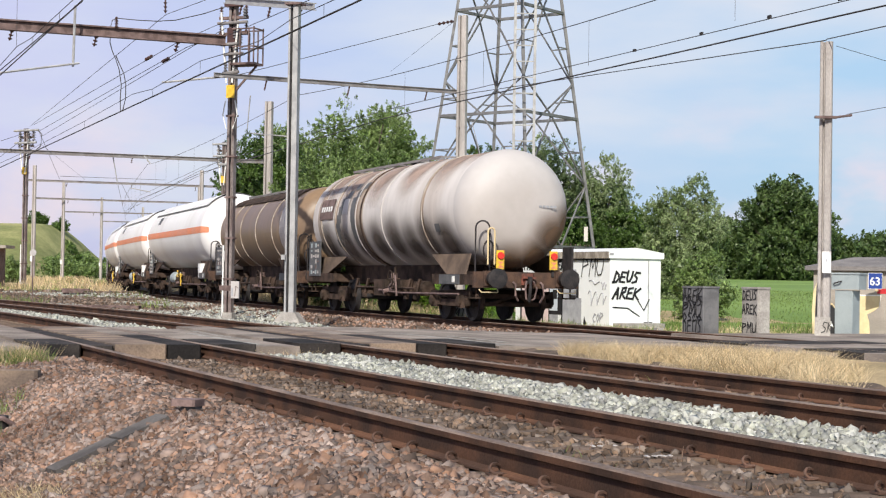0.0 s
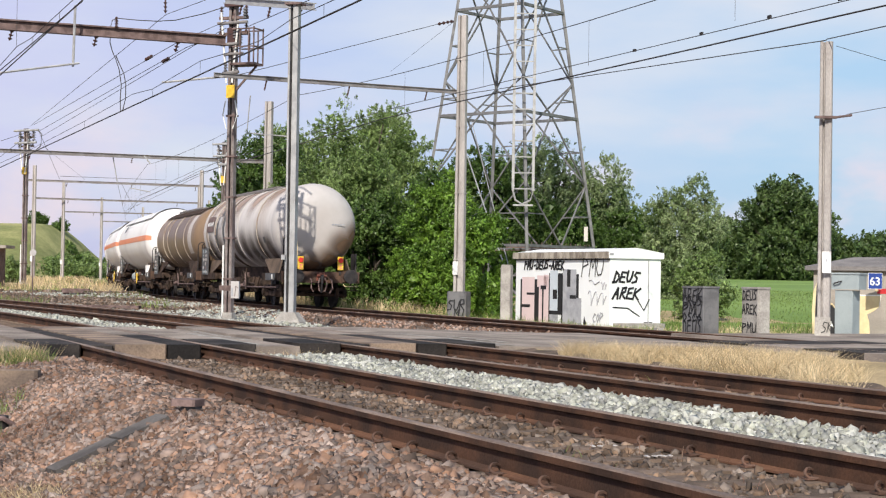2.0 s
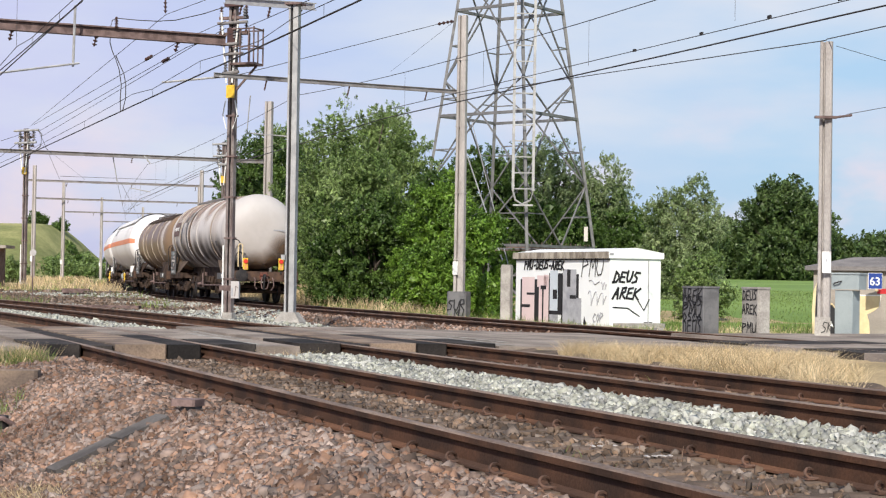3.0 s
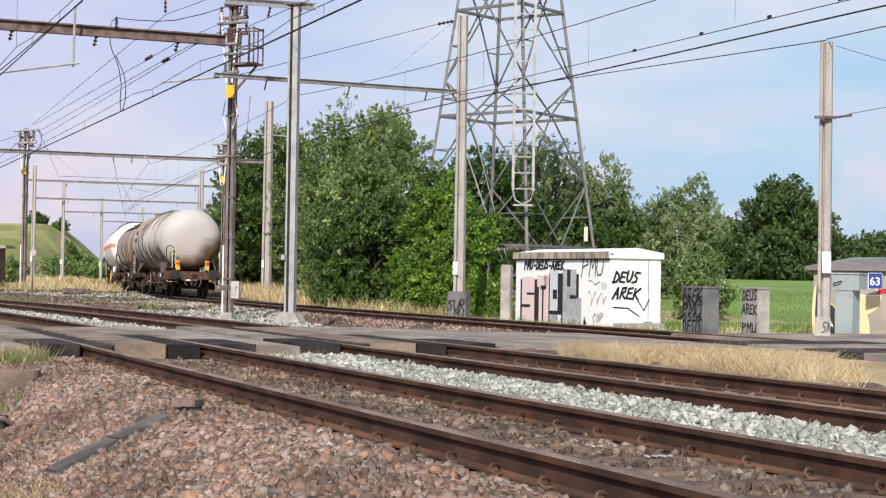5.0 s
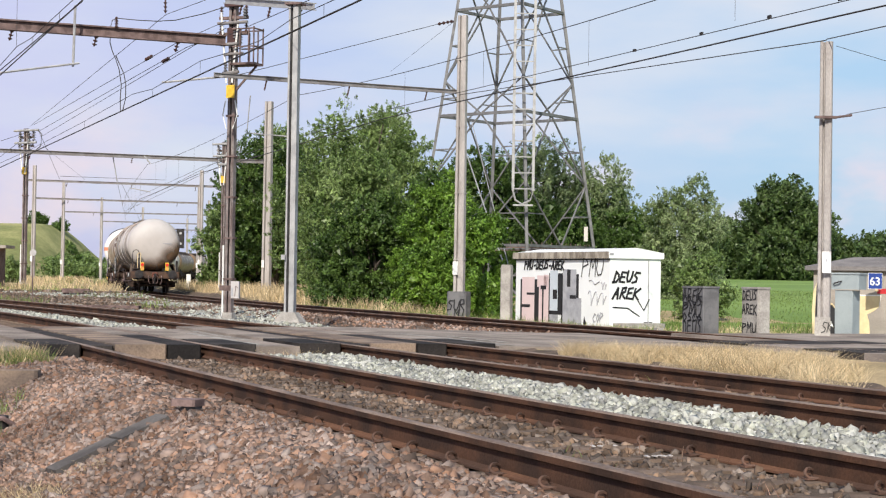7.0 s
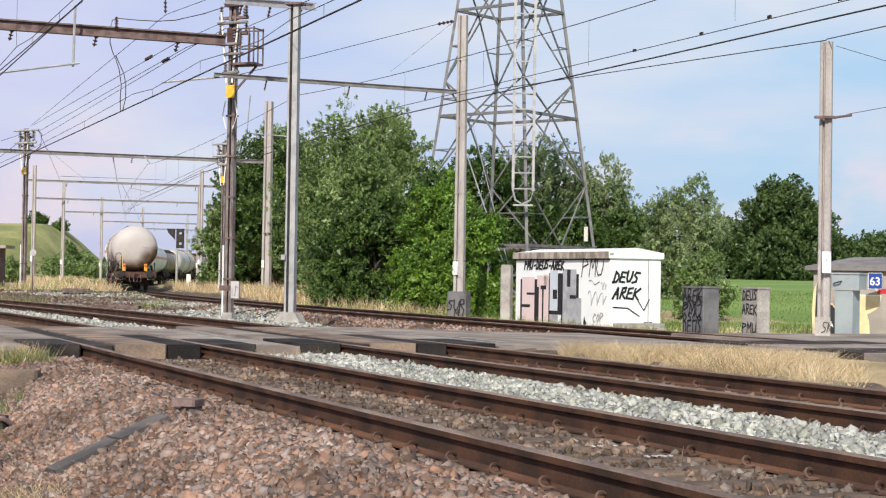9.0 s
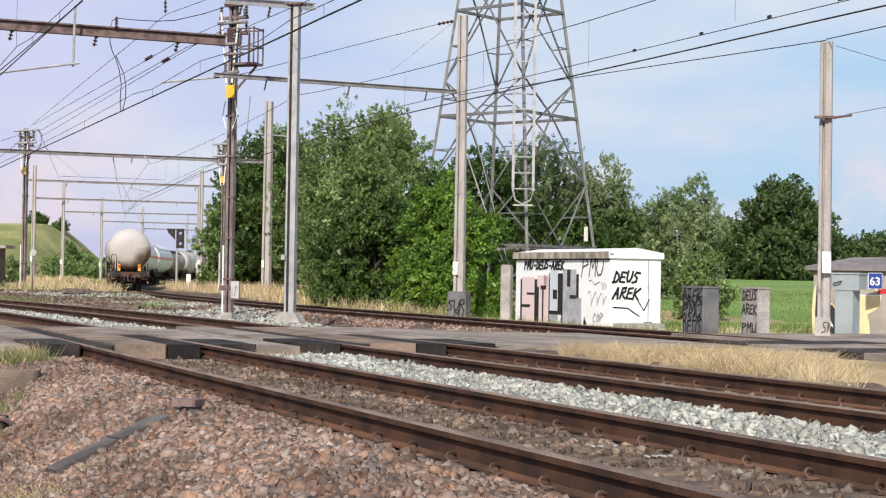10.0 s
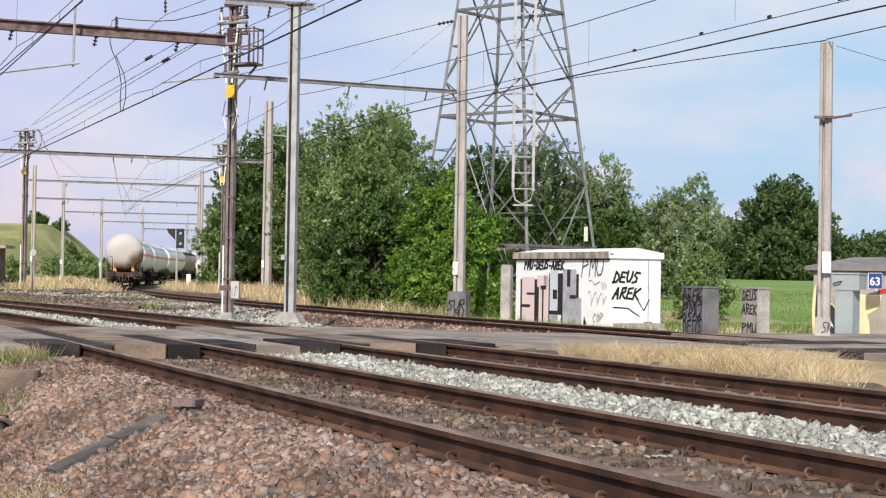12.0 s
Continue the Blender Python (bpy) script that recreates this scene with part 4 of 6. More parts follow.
# ---- line-side masts, portals and wires ----
def concrete_pole(x, y, z0, z1, label, w=0.34, d=0.30, plinth=0.0, turn=-22, plate=True, taper=0.84):
    """A concrete pole: a narrow and a broad flange with a recessed web between them."""
    t = thing("catenary_pole", label, "pole", pose(x, y, z0, 0, 0, turn), group="catenary poles")
    h = z1 - z0

    def column(x0, x1, d0, d1, top=h):
        e = 0.06 * w
        ring = [(x0 + e, d0), (x1 - e, d0), (x1, d0 + e), (x1, d1 - e), (x1 - e, d1), (x0 + e, d1), (x0, d1 - e), (x0, d0 + e)]
        vs = [(a, c, 0) for a, c in ring] + [(a * taper, c * taper, top) for a, c in ring]
        return Build().add(vs, [tuple(reversed(range(8))), tuple(range(8, 16))] + [(i, (i + 1) % 8, 8 + (i + 1) % 8, 8 + i) for i in range(8)])
    part("flange", column(-w / 2, -w * 0.22, -d / 2, d / 2), POLE, t)
    part("flange", column(-w * 0.06, w / 2, -d / 2, d / 2), POLE, t)
    part("web", column(-w * 0.23, -w * 0.05, -d * 0.12, d * 0.2, h - 0.01), POLE, t)
    for k in range(2, int(h), 2) if plinth else ():
        part("hoop", Build().box((0, 0, k), (w * (1 - 0.16 * k / h) + 0.02, d * (1 - 0.16 * k / h) + 0.02, 0.03)), POLE, t)
    if plate:
        part("number_plate", Build().box((-w * 0.25, -d / 2 - 0.03, 1.75), (0.16, 0.02, 0.4)), WHITE, t)
    if plinth:
        pl = part("plinth", Build().box((0, 0, plinth / 2 - 0.1), (0.60, 0.50, plinth + 0.2), cut=0.05), DARKBOX, t, "dark grey concrete plinth with sprayed tag")
        spray("SUR", 0.3, 0.035, BLACK, pl, Matrix.Translation((-0.27, -0.256, plinth - 0.55)) @ UPRIGHT, 4, 0.75)
        spray("MU", 0.22, 0.03, BLACK, pl, Matrix.Translation((-0.05, -0.256, plinth - 0.75)) @ UPRIGHT, 7, 0.8)
    return t


def insulator(b, p, q, n=4, r=0.07):
    p, q = Vector(p), Vector(q)
    b.tube([p, q], 0.022)
    for i in range(n):
        c = p.lerp(q, (i + 0.5) / n)
        d = (q - p).normalized() * 0.02
        b.tube([c - d, c + d], r, 8, r * 0.6)


def steel_mast(x, y, z0, z1, label, sign_z, cage):
    """A red-brown mast of two channels with batten plates, insulators on top and a yellow plate."""
    t = thing("steel_mast", label, "mast", pose(x, y, z0, 0, 0, -22), group="steel signal masts")
    h = z1 - z0
    for s in (-1, 1):
        part("channel", Build().box((s * 0.085, 0, h / 2), (0.045, 0.17, h)).box((s * 0.06, 0.075, h / 2), (0.05, 0.02, h)).box((s * 0.06, -0.075, h / 2), (0.05, 0.02, h)), MASTRED, t)
    for i in range(1, int(h / 1.15)):
        part("batten", Build().box((0, 0, i * 1.15), (0.30, 0.20, 0.05)), RUST, t)
    part("sign_plate", Build().box((0, -0.13, sign_z - z0), (0.26, 0.02, 0.36)), YELLOW, t, "yellow warning plate")
    part("foot", Build().box((0, 0, 0.04), (0.32, 0.30, 0.34), cut=0.04), CONCRETE, t)
    part("cable_pipe", Build().tube([(-0.18, -0.05, 0.1), (-0.18, -0.05, 2.1)], 0.028, 8), WHITE, t, "white cable pipe")
    for z in (h - 0.9, h - 0.45):
        arm = part("cross_arm", Build().box((0, 0, z), (0.9, 0.10, 0.08)), RUST, t)
        for s in (-0.4, 0.0, 0.4):
            b = Build()
            insulator(b, (s, 0, z + 0.03), (s, 0, z + 0.34), 4, 0.06)
            part("insulator", b, INSUL, arm, smooth=True)
    part("white_stay", Build().tube([(-0.14, -0.12, h - 2.3), (-0.34, -0.12, h - 0.3)], 0.03), WHITE, t)
    part("white_stay", Build().tube([(0.05, -0.14, h - 2.3), (0.22, -0.14, h - 0.55)], 0.03), WHITE, t)
    if not cage:
        for px, pz, ln_ in ((0.1, h - 0.12, 1.5), (0.05, h - 0.75, 1.3), (0.15, h - 1.2, 0.9)):
            part("gear_arm", Build().tube([(px - ln_ / 2, -0.14, pz), (px + ln_ / 2, -0.14, pz + 0.03)], 0.06, 8), GALV, t)
        for px, pz in ((-0.25, h - 0.45), (0.28, h - 0.45), (0.55, h - 0.4), (-0.3, h - 1.0), (0.3, h - 1.0)):
            b2 = Build()
            insulator(b2, (px, -0.12, pz - 0.24), (px, -0.12, pz + 0.24), 4, 0.11)
            part("insulator", b2, DARKBOX, t, smooth=True)
        part("loop_cable", Build().tube([(0.75, -0.1, h - 0.1), (1.0, -0.1, h - 0.3), (0.95, -0.1, h - 0.9), (0.4, -0.1, h - 1.3)], 0.03, 5), DARKBOX, t)
    if cage:
        cage_ob = part("maintenance_platform", Build().box((0.42, 0.02, h - 1.78), (0.76, 0.56, 0.06)), RUST, t, "rusty railed maintenance platform")
        part("brace", Build().bar((0.1, 0, h - 2.5), (0.78, 0, h - 1.8), 0.05), RUST, cage_ob)
        for px, pz in ((0.35, h - 0.85), (0.62, h - 0.8), (0.78, h - 0.75)):
            for py in (-0.25, 0.3):
                part("post", Build().bar((px, py, h - 1.75), (px, py, pz), 0.032), RUST, cage_ob)
        for z in (h - 1.3, h - 0.8):
            for py in (-0.25, 0.3):
                part("rail_bar", Build().bar((0.1, py, z), (0.8, py, z), 0.035), RUST, cage_ob)
            part("rail_bar", Build().bar((0.78, -0.25, z), (0.78, 0.3, z), 0.035), RUST, cage_ob)
        for px, pz, ln_ in ((0.05, h - 0.62, 0.95), (-0.05, h - 1.22, 0.55), (0.1, h - 1.5, 0.6), (0.02, h - 2.02, 0.5)):
            part("gear_arm", Build().tube([(px - ln_ / 2, -0.16, pz), (px + ln_ / 2, -0.16, pz + 0.02)], 0.045, 8), BEAMGREY, t)
        for px, pz in ((0.42, h - 0.35), (0.12, h - 0.9), (0.3, h - 1.05), (-0.16, h - 1.9), (0.16, h - 1.9)):
            b2 = Build()
            insulator(b2, (px, -0.14, pz - 0.16), (px, -0.14, pz + 0.16), 4, 0.065)
            part("insulator", b2, DARKBOX, t, smooth=True)
        part("loop_cable", Build().tube([(-0.10, -0.15, h - 3.6), (-0.22, -0.15, h - 3.2), (-0.14, -0.15, h - 2.8)], 0.018, 5), WHITE, t)
        part("loop_cable", Build().tube([(0.10, -0.15, h - 3.6), (0.24, -0.15, h - 3.2), (0.16, -0.15, h - 2.8)], 0.018, 5), WHITE, t)
        part("switch_box", Build().box((0.02, 0, h - 1.0), (0.34, 0.3, 0.5), cut=0.04), INSUL, t)
        b = Build().box((0.05, -0.1, h - 0.1), (0.5, 0.2, 0.1))
        b.tube([(-0.3, 0, h + 0.1), (0.3, 0, h + 0.18), (0.7, 0, h - 0.1)], 0.03)
        part("switch_gear", b, INSUL, t)
    return t


def portal(p, q, w, label, mat=BEAMGREY, lattice=False):
    t = thing("portal_beam", label, "portal beam", group="portal beams over the tracks")
    p, q = Vector(p), Vector(q)
    up = Vector((0, 0, w / 2))
    part("beam", Build().bar(p + up, q + up, w * 0.8, w * 0.16).bar(p - up, q - up, w * 0.8, w * 0.16).bar(p, q, w * 0.2, w), mat, t)
    n = 3
    for i in range(n):
        c = p.lerp(q, (i + 0.6) / n)
        b = Build()
        insulator(b, c - up, c - up - Vector((0.06, 0, 0.28)), 3, w * 0.28)
        part("insulator", b, INSUL, t, smooth=True)
    return t


def wire(p, q, r=0.012, sag=0.0, name="overhead_wire", label="dark overhead wire strung between the masts", n=10):
    p, q = Vector(p), Vector(q)
    pts = [p.lerp(q, i / n) - Vector((0, 0, sag * 4 * (i / n) * (1 - i / n))) for i in range(n + 1)]
    ob = new(name, Build().tube(pts, r, 4).mesh(name, WIRE))
    return tagged(ob, label, "overhead wire", "overhead wires")


def make_linework():
    # the pair of supports in front of the far track
    steel_mast(-6.0, 47.9, -0.38, 8.59, "rusty red-brown mast with yellow plate and switch gear", 6.05, True)
    post = thing("steel_post", "tall grey galvanised steel post on a concrete foot", "post", pose(-3.67, 41.1, -0.12, 0, 0, -15))
    hz = 7.46 + 0.12
    part("post_flange", Build().box((-0.10, 0, hz / 2), (0.045, 0.20, hz)), GALV, post)
    part("post_flange", Build().box((0.055, 0, hz / 2), (0.13, 0.20, hz)), GALV, post)
    # the recess's shade is put into the web's black colour
    part("post_web", Build().box((-0.045, 0.03, hz / 2), (0.07, 0.05, hz)), DARK, post, "recess of the post, blackened for its shade")
    part("cap_plate", Build().box((0, 0, hz), (0.42, 0.34, 0.05)), RUST, post)
    part("foot", Build().add([(a * 0.34, c * 0.26, -0.12) for a, c in ((-1, -1), (1, -1), (1, 1), (-1, 1))] + [(a * 0.17, c * 0.16, 0.12) for a, c in ((-1, -1), (1, -1), (1, 1), (-1, 1))], [(0, 1, 5, 4), (1, 2, 6, 5), (2, 3, 7, 6), (3, 0, 4, 7), (4, 5, 6, 7)]), CONCRETE, post)
    part("junction_box", Build().box((-0.14, -0.15, 1.45), (0.10, 0.06, 0.12)), GALV, post)
    box = thing("notice_board", "small white switch box with dark marks", "switch box", pose(-5.57, 45.8, 0.23, 0, 0, -10))
    part("box_body", Build().box((0, 0, 0.26), (0.23, 0.12, 0.46), cut=0.01), TANKHEAD, box)
    part("mark", Build().bar((0.0, -0.065, 0.08), (0.03, -0.065, 0.36), 0.03, 0.01).bar((0.03, -0.065, 0.36), (0.09, -0.065, 0.30), 0.03, 0.01), RUST, box)
    part("mark", Build().box((-0.07, -0.064, 0.2), (0.05, 0.01, 0.22)), GREYSPRAY, box)
    part("bracket", Build().box((-0.28, 0, 0.3), (0.32, 0.08, 0.14)), RUST, box)
    portal((-5.97, 45.9, 7.22), (-12.02, 43.5, 7.25), 0.24, "rusty steel beam over the near tracks", RUST)
    portal((-5.98, 45.9, 8.31), (-3.21, 41.1, 7.41), 0.16, "steel cross beam joining mast and post", GALV)
    portal((-6.26, 45.9, 6.29), (0.33, 51, 6.49), 0.105, "slim steel beam over the far track")
    concrete_pole(0.5, 51, -0.55, 8.79, "tall weathered concrete catenary pole on a plinth", 0.32, 0.22, 1.05)
    concrete_pole(7.49, 33.4, -0.25, 5.64, "weathered concrete pole with white notice", 0.24, 0.14, 0, plate=False, taper=0.98)
    pf = thing("pole_plate", "grey sheet with a sprayed tag at the pole's foot", "plate", pose(7.40, 33.1, -0.18, 0, 0, -14))
    part("sheet", Build().box((0, 0, 0.2), (0.30, 0.02, 0.42)), CONCRETE, pf)
    spray("SK", 0.2, 0.014, BLACK, pf, Matrix.Translation((-0.02, -0.016, 0.12)) @ UPRIGHT, 3, 0.6)
    note = thing("pole_notice", "white paper notice fixed to the concrete pole", "notice", pose(7.49, 33.2, 1.08, 0, 0, -12))
    part("sheet", Build().box((0, 0, 0.22), (0.17, 0.012, 0.42)), WHITE, note)
    part("mark", Build().box((0, -0.008, 0.26), (0.02, 0.004, 0.06)), GREYSPRAY, note)
    arm = thing("pole_bracket", "steel bracket with insulators on the concrete pole", "bracket", pose(7.45, 33.25, 4.14))
    b = Build().box((0, 0, 0), (0.42, 0.10, 0.05))
    insulator(b, (0.2, 0, 0), (0.52, 0.02, 0.05), 5, 0.03)
    part("clamp", b, RUST, arm)
    # the farther portals along the curve
    steel_mast(-21.29, 86.5, 0.2, 8.21, "rusty mast with insulators and a yellow plate, far along the line", 6.05, False)
    steel_mast(-11.64, 90, 0.0, 7.95, "rusty mast with a yellow plate beside the trees", 5.97, False)
    concrete_pole(-9.53, 92, -0.2, 10.35, "concrete pole in the dry grass before the trees", 0.48, 0.34)
    portal((-23.65, 84, 6.94), (-9.68, 92, 7.07), 0.17, "long steel portal beam over all the tracks")
    concrete_pole(-27.7, 115, 0.1, 8.15, "pale concrete catenary pole", 0.29, 0.17)
    concrete_pole(-16.53, 116, 0.0, 8.05, "pale concrete catenary pole", 0.29, 0.17)
    portal((-28.13, 115, 7.15), (-15.24, 116.5, 6.97), 0.13, "steel portal beam far along the line")
    concrete_pole(-32.19, 144, 0.1, 8.65, "pale concrete catenary pole", 0.29, 0.17)
    concrete_pole(-21.0, 146, 0.0, 8.54, "pale concrete catenary pole", 0.29, 0.17)
    portal((-34.37, 143, 7.18), (-21.02, 146, 7.09), 0.13, "steel portal beam far along the line")
    concrete_pole(-34.77, 173, 0.1, 8.67, "pale concrete catenary pole", 0.29, 0.17)
    concrete_pole(-24.14, 175, 0.0, 8.63, "pale concrete catenary pole", 0.29, 0.17)
    portal((-38.29, 172, 7.13), (-24.36, 175, 7.12), 0.12, "steel portal beam far along the line")
    concrete_pole(-35.88, 203, 0.1, 8.95, "pale concrete catenary pole", 0.29, 0.17)
    portal((-40.45, 202, 7.16), (-29.32, 204, 7.06), 0.12, "steel portal beam far along the line")
    concrete_pole(-35.07, 233, 0.1, 8.69, "pale concrete catenary pole", 0.29, 0.17)
    portal((-40.64, 231, 7.15), (-33.48, 233, 7.09), 0.12, "steel portal beam far along the line")
    # registration arms
    for pts, r in (([(-9.63, 44, 7.81), (-9.66, 44, 6.22)], 0.035), ([(-9.5, 44, 6.31), (-10.36, 43.6, 6.13), (-11.36, 43, 5.9)], 0.03), ([(-7.68, 46, 6.07), (-6.03, 46, 6.25)], 0.03), ([(-5.51, 48, 5.96), (-5.59, 48, 4.91), (-4.39, 48, 4.82)], 0.02), ([(-17.16, 88, 6.97), (-16.9, 88, 5.57)], 0.03), ([(-15.55, 88, 7.02), (-15.22, 88, 6.62)], 0.04), ([(-18.47, 100, 5.96), (-17.27, 100, 5.74)], 0.03)):
        tagged(new("registration_arm", Build().tube(pts, r, 6).mesh("registration_arm", GALV)), "thin galvanised arm that steadies the contact wire", "catenary arm", "registration arms")
    # wires
    far3 = lambda s, z: far_point(s) + Vector((0, 0, z + 0.1))
    for a, b in ((-28, 30), (30, 58), (58, 86), (86, 116)):
        wire(far3(a, 5.37), far3(b, 5.37), 0.016, 0.02)
        wire(far3(a, 5.60), far3(b, 5.60), 0.009, 0.02)
    # the sagging carrier of the far track and its droppers
    for y0, y1, z0, z1, sag in ((14.0, 57.0, 6.9, 6.96, 0.62), (57.0, 96.0, 6.96, 7.1, 0.42), (96.0, 135.0, 7.1, 7.0, 0.5)):
        carry = lambda f: Vector((far_x(y0 + (y1 - y0) * f), y0 + (y1 - y0) * f, z0 + (z1 - z0) * f - 4 * sag * f * (1 - f)))
        ob = new("overhead_wire", Build().tube([carry(i / 14) for i in range(15)], 0.010, 4).mesh("overhead_wire", WIRE))
        tagged(ob, "sagging carrier wire of the far track", "overhead wire", "overhead wires")
        for k in range(1, 8):
            c = carry(k / 8)
            wire(c, (c.x, c.y, 5.52 if k % 2 else 5.36), 0.0035, 0, n=1)
    # contact and carrier wires of the two near tracks
    wire((-19.68, 70, 4.51), (-1.19, 23.7, 4.74), 0.017, 0, n=2)
    wire((-9.03, 34, 4.7), (-5.28, 24.8, 4.89), 0.014, 0, n=2)
    wire((-9.2, 34, 4.66), (-5.33, 24.8, 4.83), 0.012, 0, n=2)
    for pts in ([(-19.6, 70, 4.75), (-12.67, 52.44, 4.72), (-9.36, 44.13, 4.82), (-7.07, 38.39, 4.93), (-6.28, 36.44, 4.84), (-4.69, 32.43, 4.95), (-3.97, 30.65, 4.87), (-3.13, 28.56, 4.82), (-2.46, 26.87, 4.93), (-1.66, 24.88, 4.92), (-1.19, 23.7, 4.93)],
                [(-9.04, 34.0, 4.86), (-7.87, 31.13, 5.0), (-7.23, 29.57, 4.94), (-5.66, 25.71, 5.0), (-5.3, 24.84, 5.03)]):
        tagged(new("overhead_wire", Build().tube(pts, 0.008, 4).mesh("overhead_wire", WIRE)), "thin carrier wire held up by droppers", "overhead wire", "overhead wires")
    for x, y, z0, z1 in ((-1.83, 25.3, 4.92, 4.74), (-3.29, 28.95, 4.83, 4.70), (-4.69, 32.43, 4.95, 4.71), (-6.28, 36.44, 4.84, 4.68), (-9.36, 44.13, 4.82, 4.65), (-7.88, 31.13, 5.91, 5.0), (-7.16, 29.39, 4.93, 4.78), (-6.13, 26.88, 4.99, 4.83)):
        wire((x, y, z0), (x, y, z1), 0.004, 0, n=1)
    for p, q, r in (((-5.57, 46.0, 6.32), (-0.25, 50.4, 8.43), 0.009), ((0.22, 51, 8.6), (-1.97, 60, 8.15), 0.006),
                    ((-21.0, 86, 8.28), (-7.6, 46, 7.92), 0.012), ((-20.8, 86, 8.37), (-7.23, 45.5, 7.08), 0.012), ((-7.23, 45.5, 7.08), (-5.98, 46, 7.76), 0.009), ((-20.57, 86, 8.03), (-6.97, 45.6, 6.98), 0.012), ((-6.97, 45.6, 6.98), (-5.97, 46, 7.42), 0.009), ((-20.45, 86, 7.75), (-6.76, 45.7, 7.06), 0.012), ((-6.76, 45.7, 7.06), (-5.97, 46, 7.57), 0.009), ((-7.6, 46, 7.92), (-6.2, 45.5, 8.35), 0.009), ((-5.89, 46, 7.39), (-1.71, 34, 6.88), 0.010),
                    ((0.4, 51, 6.4), (7.48, 33.4, 5.67), 0.011), ((7.48, 33.4, 5.69), (7.99, 30, 5.5), 0.011), ((7.68, 33.4, 5.56), (9.6, 36, 5.55), 0.006), ((7.91, 33.4, 4.22), (8.27, 31, 4.16), 0.006),
                    ((-11.62, 90, 6.81), (-27.91, 150, 6.56), 0.013), ((-11.62, 90, 7.11), (-26.27, 145, 6.96), 0.012), ((-20.51, 86, 7.97), (-25.99, 115, 7.22), 0.013), ((-20.44, 86, 7.4), (-24.3, 115, 7.25), 0.009), ((-21.97, 84, 7.36), (-21.14, 86, 7.97), 0.012), ((-21.95, 84, 6.58), (-21.13, 86, 7.82), 0.012), ((-22.08, 115, 7.02), (-37.25, 200, 6.94), 0.013), ((-21.81, 115, 7.02), (-40.06, 230, 6.37), 0.013), ((-25.99, 115, 7.45), (-18.9, 115, 7.3), 0.014)):
        wire(p, q, r, 0.0)
    # clamps on the far track's wires
    for y in (27.2, 29.1, 31.2, 33.6):
        c = thing("wire_clamp", "small dark clamp on the contact wire", "wire clamp", pose(far_x(y), y, 5.44, 0, 0, 112), group="wire clamps")
        part("clamp", Build().box((0, 0, 0), (0.12, 0.03, 0.05), cut=0.01), DARK, c)
    # looped feeder cables at the beam
    for pts in ([(-8.72, 45.0, 7.64), (-8.86, 45.0, 7.59), (-8.91, 45.0, 7.38), (-8.91, 45.0, 7.0), (-8.84, 45.0, 6.75), (-8.75, 45.0, 6.56), (-8.65, 45.0, 6.26), (-8.59, 45.0, 5.88), (-8.61, 45.0, 5.51), (-8.6, 45.0, 5.18)], [(-8.75, 45.0, 6.66), (-8.66, 45.0, 6.45), (-8.53, 45.0, 6.18), (-8.47, 45.0, 5.89), (-8.47, 45.0, 5.51), (-8.54, 45.0, 5.21)], [(-8.69, 45, 7.64), (-8.2, 45, 7.6), (-7.7, 45.2, 7.61), (-7.27, 45.5, 7.69), (-6.59, 46, 7.95), (-5.98, 46, 8.16)]):
        tagged(new("feeder_cable", Build().tube(pts, 0.013, 5).mesh("feeder_cable", WIRE)), "dark looped feeder cable hanging from the beam", "cable", "feeder cables")
    for p, q in (((-8.69, 44.7, 7.35), (-8.69, 44.7, 7.64)), ((-8.93, 50.5, 7.25), (-8.61, 49.8, 7.28)), ((-8.35, 50, 7.13), (-7.99, 49, 7.12)), ((-0.25, 50.4, 8.43), (0.22, 51, 8.62)), ((-7.63, 46, 8.39), (-7.62, 46, 7.95))):
        b = Build()
        insulator(b, p, q, 4, 0.055)
        tagged(new("line_insulator", b.mesh("line_insulator", INSUL, True)), "dark ribbed insulator on the overhead line", "insulator", "line insulators")


make_linework()


